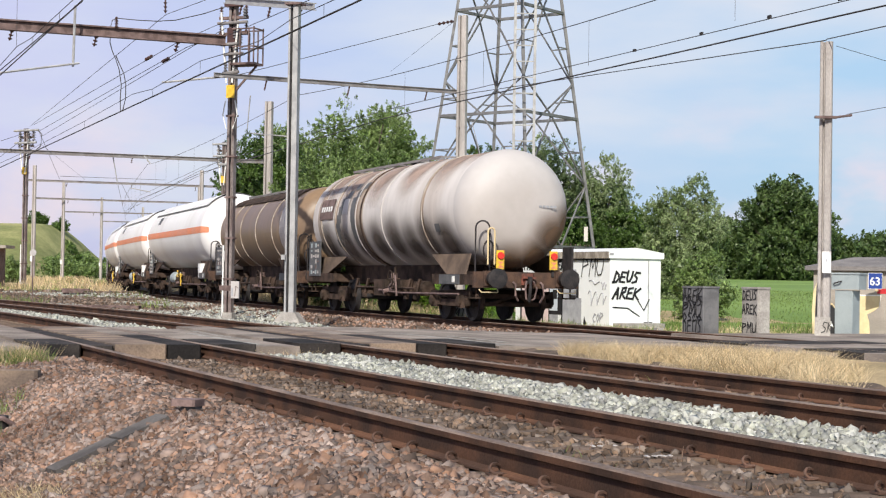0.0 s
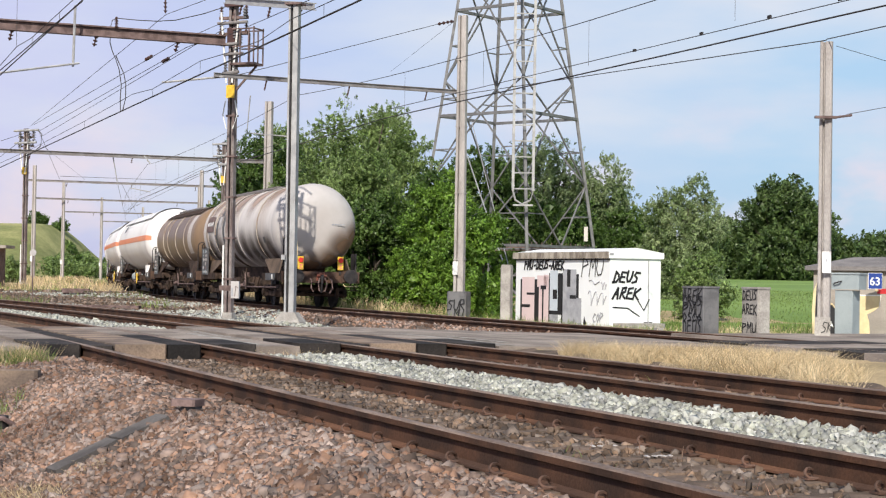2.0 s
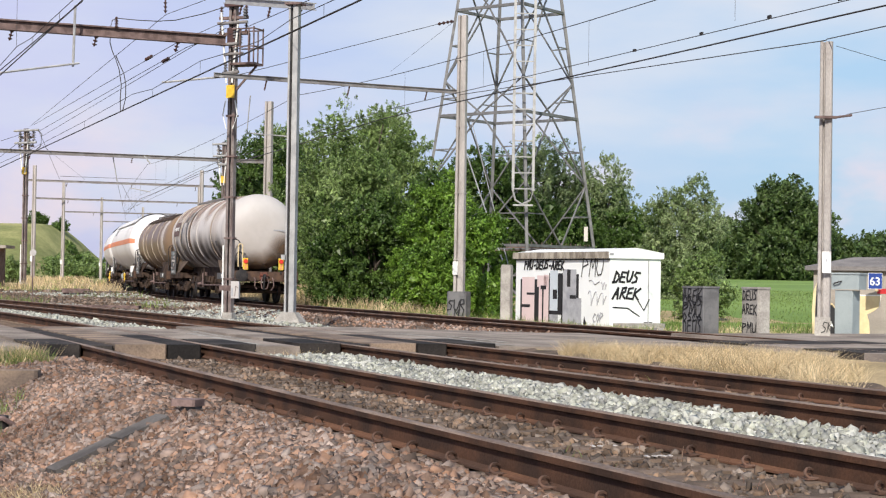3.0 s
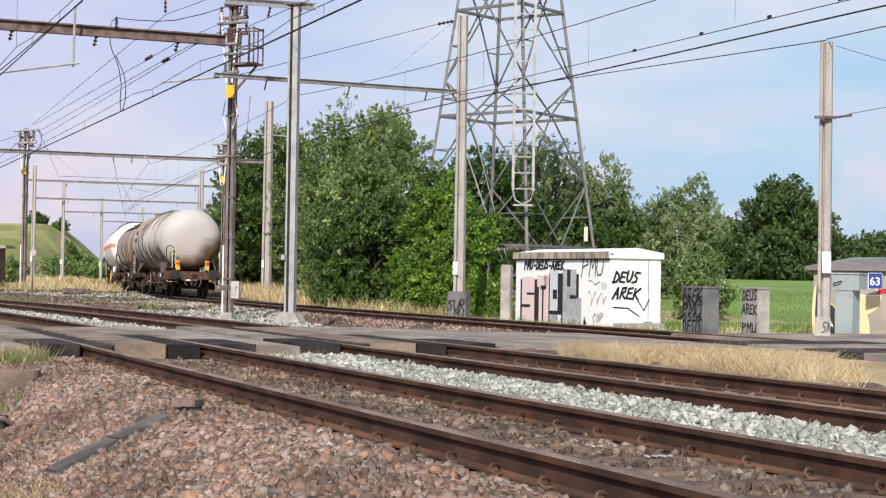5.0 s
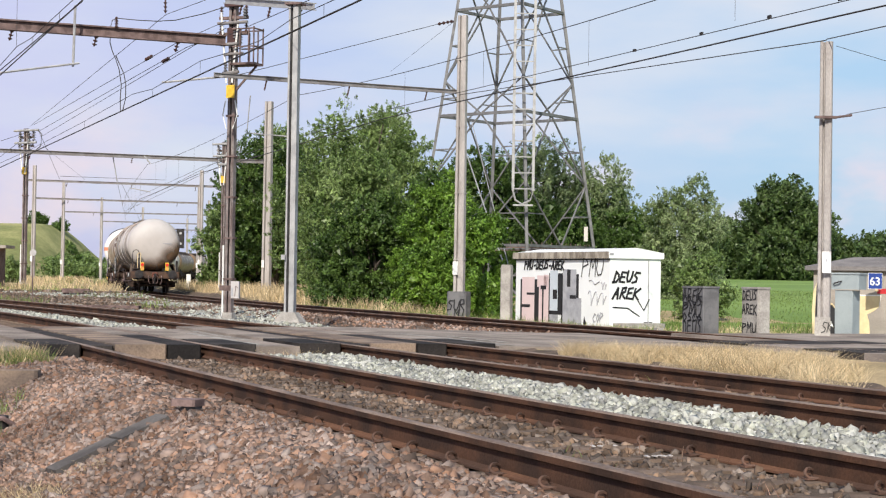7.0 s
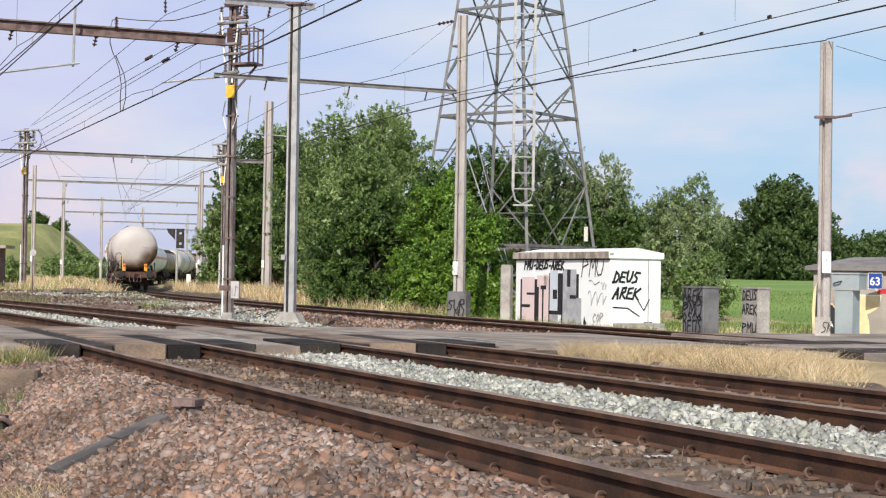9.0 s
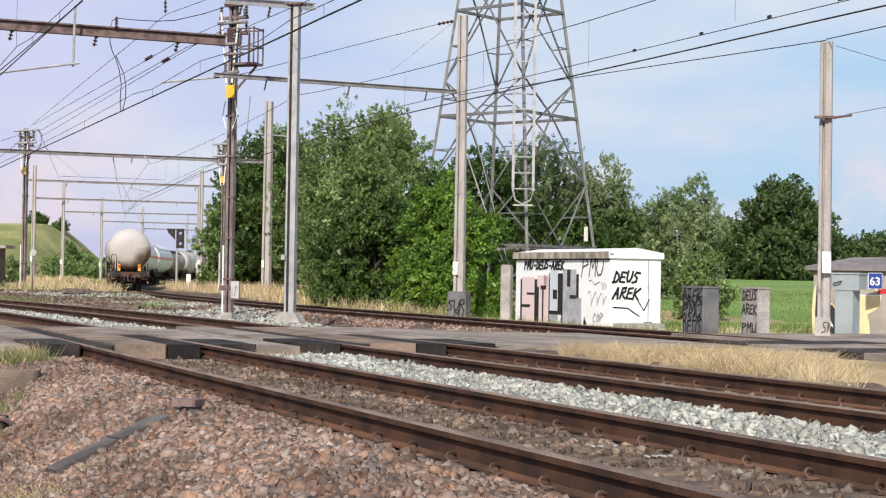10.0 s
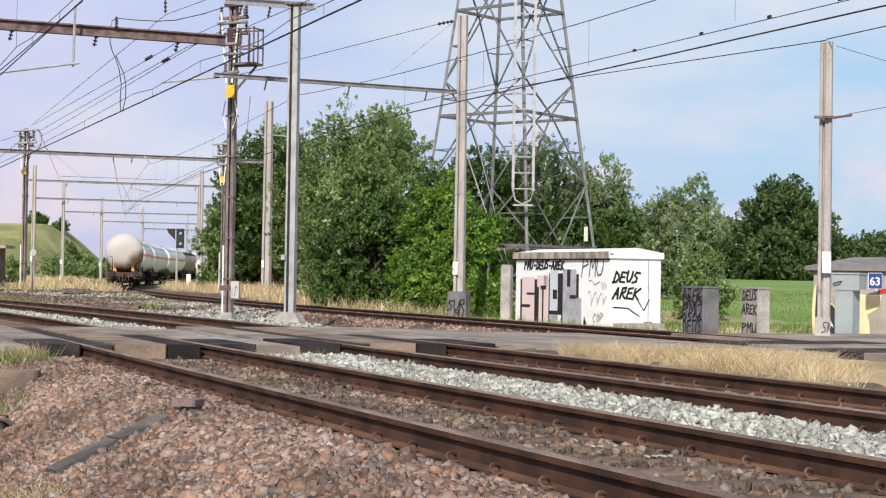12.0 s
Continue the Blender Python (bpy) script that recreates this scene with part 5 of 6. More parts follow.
# ---- lattice tower ----
def make_tower():
    t = thing("lattice_tower", "grey steel lattice tower of a power line with ladder", "pylon", pose(3.31, 88, -0.4, 0, 0, 0))
    # corner angles as the tower is turned to the line; reach at a height
    base = 3.31
    tips = [-80, 8, 100, 182]
    reach = lambda z: 5.02 - 0.147 * z if z < 17 else 2.52 - 0.07 * (z - 17)
    corner = lambda i, z: Vector((reach(z) * math.cos(radians(tips[i % 4])), reach(z) * math.sin(radians(tips[i % 4])), z))
    H = 26.0
    for i in range(4):
        part("leg", Build().bar(corner(i, 0), corner(i, 17), 0.145).bar(corner(i, 17), corner(i, H), 0.13), LATTICE, t)
    levels = [0.0, 3.0, 6.2, 9.7, 11.5, 15.2, 17.4, 19.4, 21.2, 23.0, 24.6, H]
    for k in range(len(levels) - 1):
        z0, z1 = levels[k], levels[k + 1]
        zm = (z0 + z1) / 2
        for i in range(4):
            a0, b0, a1, b1 = corner(i, z0), corner(i + 1, z0), corner(i, z1), corner(i + 1, z1)
            b = Build()
            if k in (1, 3, 5, 8, 10):
                b.bar(a0, b0, 0.14)
            mid = (a1 + b1) / 2
            if k % 2 == 0:
                b.bar(a0, mid, 0.07).bar(b0, mid, 0.07)
                b.bar(a0.lerp(mid, 0.5), a0.lerp(a1, 0.5), 0.06).bar(b0.lerp(mid, 0.5), b0.lerp(b1, 0.5), 0.06)
            else:
                m0 = (a0 + b0) / 2
                b.bar(a1, m0, 0.07).bar(b1, m0, 0.07)
                b.bar(a1.lerp(m0, 0.5), a0.lerp(a1, 0.5), 0.06).bar(b1.lerp(m0, 0.5), b0.lerp(b1, 0.5), 0.06)
            part("bracing", b, LATTICE, t)
    # ladder in its cage up the near leg
    lx0, lx1, ly = 3.37 - base, 4.35 - base, -5.0
    z0, z1 = 4.54 + 0.4, 24.0
    lad = part("ladder", Build().bar((lx0, ly, z0 + 0.7), (lx0, ly, z1), 0.13).bar((lx1, ly, z0 + 0.7), (lx1, ly, z1), 0.13).bar((lx0, ly, z0), (lx1, ly, z0), 0.09).tube([(lx0, ly, z0 + 0.7), (lx0 + 0.12, ly, z0 + 0.25), (lx0 + 0.45, ly, z0 + 0.05), (lx1 - 0.12, ly, z0 + 0.25), (lx1, ly, z0 + 0.7)], 0.05), GALV, t, "pale galvanised ladder frame")
    z = z0 + 0.8
    while z < z1:
        part("rung", Build().bar((lx0, ly, z), (lx1, ly, z), 0.055), GALV, lad)
        z += 0.78
    b = Build()
    for i in range(4):
        p, q = corner(i, 2.9), corner(i + 1, 2.9)
        b.bar(p, q, 0.07)
        for k in range(14):
            c = p.lerp(q, k / 14)
            b.bar(c, c + Vector((0, 0, 0.28)), 0.03)
    part("anti_climb_frame", b, RUST, t, "spiked anti-climbing frame")
    part("tower_plate", Build().box(Vector((7.33 - base, -0.6, 3.3 + 0.4)), (0.2, 0.03, 0.75)), TANKGREY, t)
    # guyed cable drops beside the tower
    for p, q, m in (((0.94, 80, 7.07), (2.25, 62, 1.36), 0.03), ((1.26, 80, 8.32), (2.38, 62, 1.44), 0.018)):
        tagged(new("guy_wire", Build().tube([p, q], m, 5).mesh("guy_wire", GALV)), "pale steel guy running down to its anchor", "guy wire", "guy wires")


make_tower()


# ---- huts, boxes and signs ----
def face_frame(origin, right):
    """A pose whose x runs along a wall, z up, and -y out of it."""
    r = Vector((right[0], right[1], 0)).normalized()
    n = Vector((r.y, -r.x, 0))
    m = Matrix.Identity(4)
    m.col[0][:3], m.col[1][:3], m.col[2][:3], m.col[3][:3] = r, -n, (0, 0, 1), origin
    return m


def make_hut():
    lx, ly = 2.22, 51.4
    cx, cy = 4.62, 47.0
    z0, z1 = -0.75, 1.51
    along = Vector((lx - cx, ly - cy, 0))
    ln = along.length
    side = Vector((-along.y, along.x, 0)).normalized() * -1
    wd = 1.72
    m = face_frame((lx, ly, z0), (cx - lx, cy - ly))
    hut = thing("relay_hut", "white relay hut covered in black and pink graffiti", "hut", m)
    h = z1 - z0
    part("wall", Build().box((ln / 2, 0.04, h / 2), (ln, 0.08, h)), HUTWHITE, hut)
    part("wall", Build().box((ln / 2, wd - 0.04, h / 2), (ln, 0.08, h)), HUTWHITE, hut)
    part("wall", Build().box((0.04, wd / 2, h / 2), (0.08, wd - 0.17, h)), HUTWHITE, hut)
    part("wall", Build().box((ln - 0.04, wd / 2, h / 2), (0.08, wd - 0.17, h)), HUTWHITE, hut)
    part("corner_trim", Build().box((ln + 0.006, wd - 0.42, h / 2), (0.012, 0.025, h - 0.1)), GALV, hut)
    rf = part("roof", Build().add([(-0.06, -0.07, h), (ln + 0.06, -0.07, h), (ln + 0.06, wd + 0.07, h), (-0.06, wd + 0.07, h), (-0.06, -0.07, h + 0.17), (ln + 0.06, -0.07, h + 0.17), (ln + 0.06, wd + 0.07, h + 0.17), (-0.06, wd + 0.07, h + 0.17), (-0.06, wd / 2, h + 0.30), (ln + 0.06, wd / 2, h + 0.30)], [(3, 2, 1, 0), (0, 1, 5, 4), (2, 3, 7, 6), (1, 2, 6, 9, 5), (3, 0, 4, 8, 7), (4, 5, 9, 8), (6, 7, 8, 9)]), HUTWHITE, hut, "white flat-pitched roof with gable fascia")
    part("fascia", Build().box((ln / 2, -0.085, h + 0.09), (ln + 0.10, 0.02, 0.19)), ROOFDIRT, rf, "lichen-stained fascia board")
    part("eaves_line", Build().box((ln / 2, -0.02, h - 0.03), (ln, 0.02, 0.03)), DARK, hut)
    # graffiti on the long wall: big block letters as sprayed shapes
    def patch(name, x0, x1, y0, y1, mat, d=0.004):
        return part(name, Build().add([(a * ln, -d - e, c * h) for e in (0, 0.003) for a, c in ((x0, y0), (x1, y0), (x1, y1), (x0, y1))], [(3, 2, 1, 0), (4, 5, 6, 7), (0, 1, 5, 4), (1, 2, 6, 5), (2, 3, 7, 6), (3, 0, 4, 7)]), mat, hut)
    P0, P1 = 0.13, 0.76
    patch("graffiti_black", 0.055, 0.40, P0 - 0.02, P1 - 0.03, BLACK, 0.002)
    patch("graffiti_pink", 0.075, 0.215, P0, P1, PINK, 0.006)
    patch("graffiti_pink", 0.245, 0.36, P1 - 0.13, P1 + 0.02, PINK, 0.006)
    patch("graffiti_pink", 0.265, 0.30, P0, P1 - 0.12, PINK, 0.006)
    patch("graffiti_pink", 0.318, 0.372, P0, P1 + 0.03, PINK, 0.006)
    patch("graffiti_black", 0.13, 0.215, 0.525, 0.555, BLACK, 0.011)
    patch("graffiti_black", 0.075, 0.17, 0.36, 0.40, BLACK, 0.011)
    patch("graffiti_black", 0.285, 0.345, 0.60, 0.65, BLACK, 0.011)
    patch("graffiti_black", 0.375, 0.52, 0.28, P1 + 0.05, BLACK, 0.002)
    patch("graffiti_silver", 0.385, 0.47, 0.33, P1 + 0.08, PALEBLUE, 0.006)
    patch("graffiti_silver", 0.385, 0.475, P0, 0.28, GREYSPRAY, 0.006)
    patch("graffiti_black", 0.42, 0.465, 0.48, 0.60, BLACK, 0.011)
    patch("graffiti_black", 0.51, 0.69, 0.10, P1 + 0.04, BLACK, 0.002)
    patch("graffiti_silver", 0.525, 0.665, 0.50, P1 + 0.10, GREYSPRAY, 0.006)
    patch("graffiti_silver", 0.525, 0.72, 0.08, 0.50, GREYSPRAY, 0.006)
    patch("graffiti_black", 0.57, 0.605, 0.64, P1 + 0.10, BLACK, 0.011)
    patch("graffiti_black", 0.60, 0.665, 0.49, 0.535, BLACK, 0.011)
    part("graffiti_black", Build().add([(0.73 * ln, -0.006, 0.07 * h), (0.80 * ln, -0.006, 0.07 * h), (0.75 * ln, -0.006, 0.28 * h)], [(0, 1, 2)]), BLACK, hut)
    wall_text = lambda s, x, z, size, mat, shear=0.15, bold=0.012: spray(s, size, 0.055 if bold > 0.01 else 0.03, mat, hut, Matrix.Translation((x * ln, -0.014, z * h)) @ UPRIGHT, len(s), 0.85)
    wall_text("PMU-DEUS-AREK", 0.10, 0.865, 0.235, BLACK, 0.2, 0.016)
    wall_text("PMU", 0.72, 0.78, 0.52, BLACK, 0.1, 0.002)
    script = lambda x, z, wd, hh, turns: [((x + wd * (f + 0.06 * math.sin(turns * 6.283 * f))) * ln, -0.008, (z + hh * math.sin(turns * 6.283 * f + 0.6) * (1 - 0.35 * f)) * h) for f in np.linspace(0, 1, 12 * turns)]
    for x, z, wd, hh, turns in ((0.79, 0.50, 0.18, 0.10, 3), (0.80, 0.70, 0.10, 0.03, 1), (0.92, 0.66, 0.05, 0.05, 2), (0.90, 0.27, 0.02, 0.03, 1)):
        part("graffiti_scrawl", Build().tube(script(x, z, wd, hh, turns), 0.018, 4), GREYSPRAY, hut)
    wall_text("COP", 0.84, 0.21, 0.24, GREYSPRAY, 0.1, 0.002)
    # the gable wall's tag
    def gable(s, y, z, size):
        mm = Matrix.Translation((ln + 0.008, y, z)) @ pose(0, 0, 0, 0, 0, 90) @ UPRIGHT
        spray(s, size, 0.06, BLACK, hut, mm, 3, 0.86, 0.34)
    gable("DEUS", 0.10, h * 0.71, 0.29)
    gable("AREK", 0.10, h * 0.51, 0.30)
    b = Build()
    b.tube([(ln + 0.01, 0.1, h * 0.40), (ln + 0.01, 0.6, h * 0.39), (ln + 0.01, 1.0, h * 0.29)], 0.018, 5)
    b.tube([(ln + 0.01, 0.95, h * 0.48), (ln + 0.01, 1.15, h * 0.36), (ln + 0.01, 1.33, h * 0.50)], 0.02, 5)
    part("graffiti_stroke", b, BLACK, hut)
    part("footing", Build().box((ln + 0.26, 0.82, 0.23), (0.50, 1.45, 0.48), cut=0.03), CONCRETE, hut, "weathered concrete ledge at the gable")
    for y in (1.22, 1.38):
        part("air_brick", Build().box((ln + 0.012, y, 0.36), (0.02, 0.11, 0.28)), DARKBOX, hut)
    part("vent", Build().box((ln + 0.07, wd * 0.42, h + 0.12), (0.012, 0.12, 0.05)), GALV, hut)


make_hut()


def street_box(px_pose, w, d, h, mat, side, label, tags):
    t = thing("cable_cabinet", label, "cabinet", px_pose, group="trackside cabinets")
    body = part("cabinet_body", Build().box((0, 0, h / 2), (w, d, h), cut=0.012), mat, t)
    part("cabinet_lid", Build().box((0, 0, h + 0.012), (w + 0.03, d + 0.03, 0.04), cut=0.015), mat, t)
    part("door_panel", Build().box((w / 2 + 0.006, 0, h / 2), (0.014, d - 0.06, h - 0.08)), side, t)
    for s, z, size in tags:
        spray(s, size, 0.026, BLACK, t, Matrix.Translation((-w / 2 + 0.04, -d / 2 - 0.006, z)) @ UPRIGHT, int(z * 100), w / (0.85 * len(s) * size) * 0.92, 0.05)
    return t


def make_boxes():
    street_box(pose(5.32, 35.04, -0.26, 0, 0, -66), 0.8, 0.38, 1.02, DARKBOX, DARKBOX, "dark grey trackside cabinet sprayed with black tags", [("AREK", 0.74, 0.26), ("CRUS", 0.66, 0.2), ("PMU", 0.42, 0.28), ("OSCO", 0.33, 0.16), ("DEUS", 0.08, 0.28)])
    street_box(pose(6.4, 34.72, -0.26, 0, 0, -66), 0.57, 0.30, 1.02, CONCRETE, CONCRETE, "pale concrete trackside cabinet with black tags", [("DEUS", 0.80, 0.19), ("AREK", 0.50, 0.19), ("PMU", 0.12, 0.2)])
    c = thing("signal_cabinet", "grey-green metal cabinet with an overhanging hood", "cabinet", pose(8.57, 36, -0.22, 0, 0, -38))
    part("cabinet_body", Build().box((0, 0, 0.48), (0.40, 0.38, 0.98), cut=0.012), CABINET, c)
    hood = part("hood", Build().box((0.04, -0.02, 1.15), (0.62, 0.42, 0.32), cut=0.015), CABINET, c)
    part("hood_lid", Build().box((0.04, -0.02, 1.325), (0.66, 0.46, 0.035), cut=0.02), CABINET, hood)
    part("handle", Build().tube([(-0.2, -0.25, 1.10), (-0.15, -0.30, 1.12), (-0.05, -0.30, 1.15), (-0.02, -0.25, 1.16)], 0.015), DARK, hood)
    part("base", Build().box((0, 0, -0.02), (0.62, 0.5, 0.08)), CONCRETE, c)
    # taupe hut behind it
    hx, hy = 8.94, 41.0
    hut = thing("crossing_hut", "taupe crossing hut with cream and black graffiti", "hut", pose(hx, hy, -0.45, 0, 0, -15))
    part("wall", Build().box((2.4, 1.0, 0.83), (4.8, 2.0, 1.66)), TAUPE, hut)
    part("roof", Build().add([(-0.2, -0.15, 1.66), (5.0, -0.15, 1.66), (5.0, 2.2, 1.66), (-0.2, 2.2, 1.66), (-0.2, -0.15, 1.76), (5.0, -0.15, 1.76), (5.0, 2.2, 1.76), (-0.2, 2.2, 1.76), (0.9, 1.0, 2.0), (4.9, 1.0, 2.05)], [(3, 2, 1, 0), (0, 1, 5, 4), (1, 2, 6, 5), (2, 3, 7, 6), (3, 0, 4, 7), (4, 5, 9, 8), (5, 6, 9), (6, 7, 8, 9), (7, 4, 8)]), material("grey_roof_felt", (0.22, 0.205, 0.20), (0.16, 0.15, 0.15), 2.0, 0.9), hut, "low grey roof")
    for i in range(5):
        part("board_joint", Build().box((0.35 + i * 0.42, -0.008, 1.45), (0.012, 0.016, 0.36)), DARK, hut)
    def blob(pts, mat, d):
        k = len(pts)
        part("graffiti_shape", Build().add([(a, -d, c) for a, c in pts], [tuple(range(k))]), mat, hut)
    ell = lambda x, z, a, c, n=20: [(x + a * math.cos(i * 2 * math.pi / n), z + c * math.sin(i * 2 * math.pi / n)) for i in range(n)]
    edge = lambda pts, e: [(a + e * (a - sum(p[0] for p in pts) / len(pts)), c + e * (c - sum(p[1] for p in pts) / len(pts))) for a, c in pts]
    arch_shape = [(0.33, 0.06), (0.62, 0.06), (0.62, 0.42), (0.56, 0.66), (0.46, 0.82), (0.33, 0.86)]
    blob(edge(arch_shape, 0.14), CREAM, 0.004)
    blob(arch_shape, BLACK, 0.008)
    blob([(0.40, 0.34), (0.48, 0.30), (0.42, 0.46)], WHITE, 0.012)
    blob([(-0.02, 0.12), (0.03, 0.10), (0.04, 0.7), (0.07, 1.36), (0.0, 1.15), (-0.03, 0.7)], CREAM, 0.004)
    blob([(0.05, 0.12), (0.15, 0.12), (0.15, 1.30), (0.08, 1.30), (0.05, 0.7)], BLACK, 0.006)
    swirl = [(1.06, 0.10), (1.33, 0.10), (1.31, 0.45), (1.26, 0.62), (1.42, 0.70), (1.53, 0.80), (1.57, 1.06), (1.06, 1.06)]
    blob(edge(swirl, 0.07), WHITE, 0.004)
    blob(swirl, CREAM, 0.008)
    blob([(1.49, 1.12), (1.75, 1.12), (1.75, 1.24), (1.49, 1.24)], REDPAINT, 0.012)
    blob([(1.30, 1.30), (1.36, 1.38), (1.44, 1.36), (1.52, 1.18), (1.46, 1.16), (1.42, 1.28)], CREAM, 0.014)
    sg = thing("crossing_sign", "blue enamel sign with white number", "sign", pose(9.99, 40.0, 0.78, 0, 0, 8))
    part("sign_plate", Build().box((0.19, 0, 0.19), (0.33, 0.015, 0.36)), BLUEPAINT, sg)
    part("sign_border", Build().box((0.19, 0.003, 0.19), (0.35, 0.014, 0.38)), WHITE, sg)
    lettering("sign_number", "63", 0.27, WHITE, sg, Matrix.Translation((0.045, -0.012, 0.09)) @ UPRIGHT, 0, 0.004)
    # anchor block of the guys
    a = thing("anchor_block", "tall weathered concrete anchor post", "anchor post", pose(1.85, 49, -0.7, 0, 0, -20))
    part("block", Build().box((0, 0, 0.97), (0.30, 0.30, 1.95), cut=0.03), CONCRETE, a)
    part("cap", Build().box((0, 0, 1.975), (0.27, 0.27, 0.06), cut=0.03), CONCRETE, a)
    # small concrete slabs before the hut
    for px, w, h in ((4.45, 0.85, 0.16), (4.84, 0.14, 0.22), (4.14, 0.2, 0.15)):
        s = thing("concrete_slab", "broken concrete slab beside the hut", "slab", pose(px, 38, -0.5, 0, 0, 12), group="concrete slabs")
        part("slab", Build().box((0, 0, h / 2), (w, 0.3, h + 0.25), cut=0.03), CONCRETE, s)
    # light signal far along the line
    sx, sy = -25.8, 165.0
    sig = thing("railway_signal", "black two-lamp railway signal on a grey post", "signal", pose(sx, sy, -0.3))
    part("signal_post", Build().tube([(0, 0, 0), (0, 0, 4.0)], 0.11, 10), GALV, sig)
    hd = part("signal_head", Build().box((0.3, 0, 4.75), (0.75, 0.3, 1.9), cut=0.05), DARK, sig)
    part("side_board", Build().add([(-0.2, 0, 5.7), (-1.0, 0, 5.7), (-0.9, 0, 5.3), (-0.2, 0, 4.6), (-0.2, 0.06, 5.7), (-1.0, 0.06, 5.7), (-0.9, 0.06, 5.3), (-0.2, 0.06, 4.6)], [(0, 1, 2, 3), (7, 6, 5, 4), (0, 4, 5, 1), (1, 5, 6, 2), (2, 6, 7, 3), (3, 7, 4, 0)]), DARK, sig)
    for z in (5.25, 4.25):
        part("signal_lens", Build().lathe([(-0.22, 0.13), (-0.16, 0.13)], 14, "y", (0.35, 0, z)), GALV, hd)
    st = thing("marker_stake", "short white marker stake in the dry grass", "marker", pose(-16.42, 110, -0.1))
    part("stake", Build().box((0, 0, 0.5), (0.28, 0.1, 1.1), cut=0.03), WHITE, st)
    # old timber rack in the grass, and the round sign
    rk = thing("sleeper_stack", "low stack of dark old sleepers", "sleeper stack", pose(-15.5, 72, -0.08, 0, 0, 8))
    part("sleeper", Build().box((0, 0, 0.27), (1.15, 0.5, 0.09), cut=0.02), RUST, rk)
    part("sleeper", Build().box((-0.1, -0.1, 0.18), (0.9, 0.4, 0.09), cut=0.02), RUST, rk)
    for x in (-0.45, 0.45):
        part("support", Build().box((x * 0.9, 0, 0.06), (0.24, 0.4, 0.16)), RUST, rk)
    tr = thing("cable_trough", "long low concrete cable trough beside the ballast", "cable trough", pose(-12.3, 60, -0.35, 0, 0, -6))
    part("trough", Build().box((0, 0, 0), (3.4, 0.35, 0.22), cut=0.02), RUST, tr)
    rs = thing("round_marker", "small round white line-side marker on a stake", "marker", pose(-15.9, 66, -0.45))
    part("stake", Build().tube([(0, 0, 0), (0, 0, 2.0)], 0.025), RUST, rs)
    part("disc", Build().lathe([(-0.02, 0.13), (0.02, 0.13)], 16, "y", (0, 0, 2.1)), TANKHEAD, rs)
    sh = thing("brick_shelter", "small brick shelter with a flat roof", "shelter", pose(-20.8 - 0.2, 80, 0.1))
    part("wall", Build().box((-0.6, 0.5, 0.95), (1.5, 1.2, 1.9)), RUST, sh)
    part("roof", Build().box((-0.5, 0.4, 1.98), (2.1, 1.7, 0.14)), TAUPE, sh)
    # foreground: cable duct, block, drain
    dk = thing("cable_duct", "dark half-buried cable duct cover in the ballast", "cable duct")
    for p, q in (((-2.65, 11.70), (-2.28, 11.95)), ((-2.265, 11.96), (-1.97, 12.20))):
        zp, zq = (float(ground_z(np.array(c[0]), np.array(c[1]))) + 0.005 for c in (p, q))
        part("duct_cover", Build().bar((*p, zp), (*q, zq), 0.19, 0.11), DUCT, dk)
    bk = thing("point_box", "rusty brown box on a short stand", "box", pose(-1.87, 12.6, -0.35, 0, 0, -20))
    part("box_lid", Build().box((0, 0, 0.26), (0.20, 0.18, 0.05), cut=0.015), RUST, bk)
    part("box_body", Build().box((0.02, 0.02, 0.10), (0.13, 0.12, 0.3), cut=0.01), DARKBOX, bk)
    for x, y in ((0.92, 10.26), (1.18, 9.71)):
        mk = thing("sleeper_marking", "worn white paint marks on a sleeper", "paint mark", pose(x, y, -0.142, 0, 0, 22), group="painted sleeper marks")
        for k in range(4):
            part("paint_bar", Build().box((0.05 * k, 0, 0), (0.02, 0.06 - 0.02 * (k % 2), 0.006), pose(0, 0, 0, 0, 0, 14 * (k % 3) - 12)), TANKHEAD, mk)
    ir = thing("scrap_iron", "dark rusty scrap of iron lying in the ballast", "scrap iron", pose(-3.79, 14.76, float(ground_z(np.array(-3.79), np.array(14.76))), 0, 0, 14))
    part("scrap_plate", Build().box((-0.12, 0, 0.06), (0.34, 0.22, 0.14), cut=0.05), DARK, ir)
    part("scrap_bar", Build().tube([(-0.25, -0.08, 0.05), (0.0, -0.12, 0.12), (0.14, -0.10, 0.03)], 0.025, 6), RUST, ir)
    kb = thing("kerb_stone", "weathered tan kerb stone lying in the ballast", "kerb stone", pose(-4.26, 17.2, -0.30, 0, 0, 6))
    part("stone", Build().box((-0.3, 0, 0.06), (1.0, 0.3, 0.22), cut=0.03), PANEL, kb)


make_boxes()


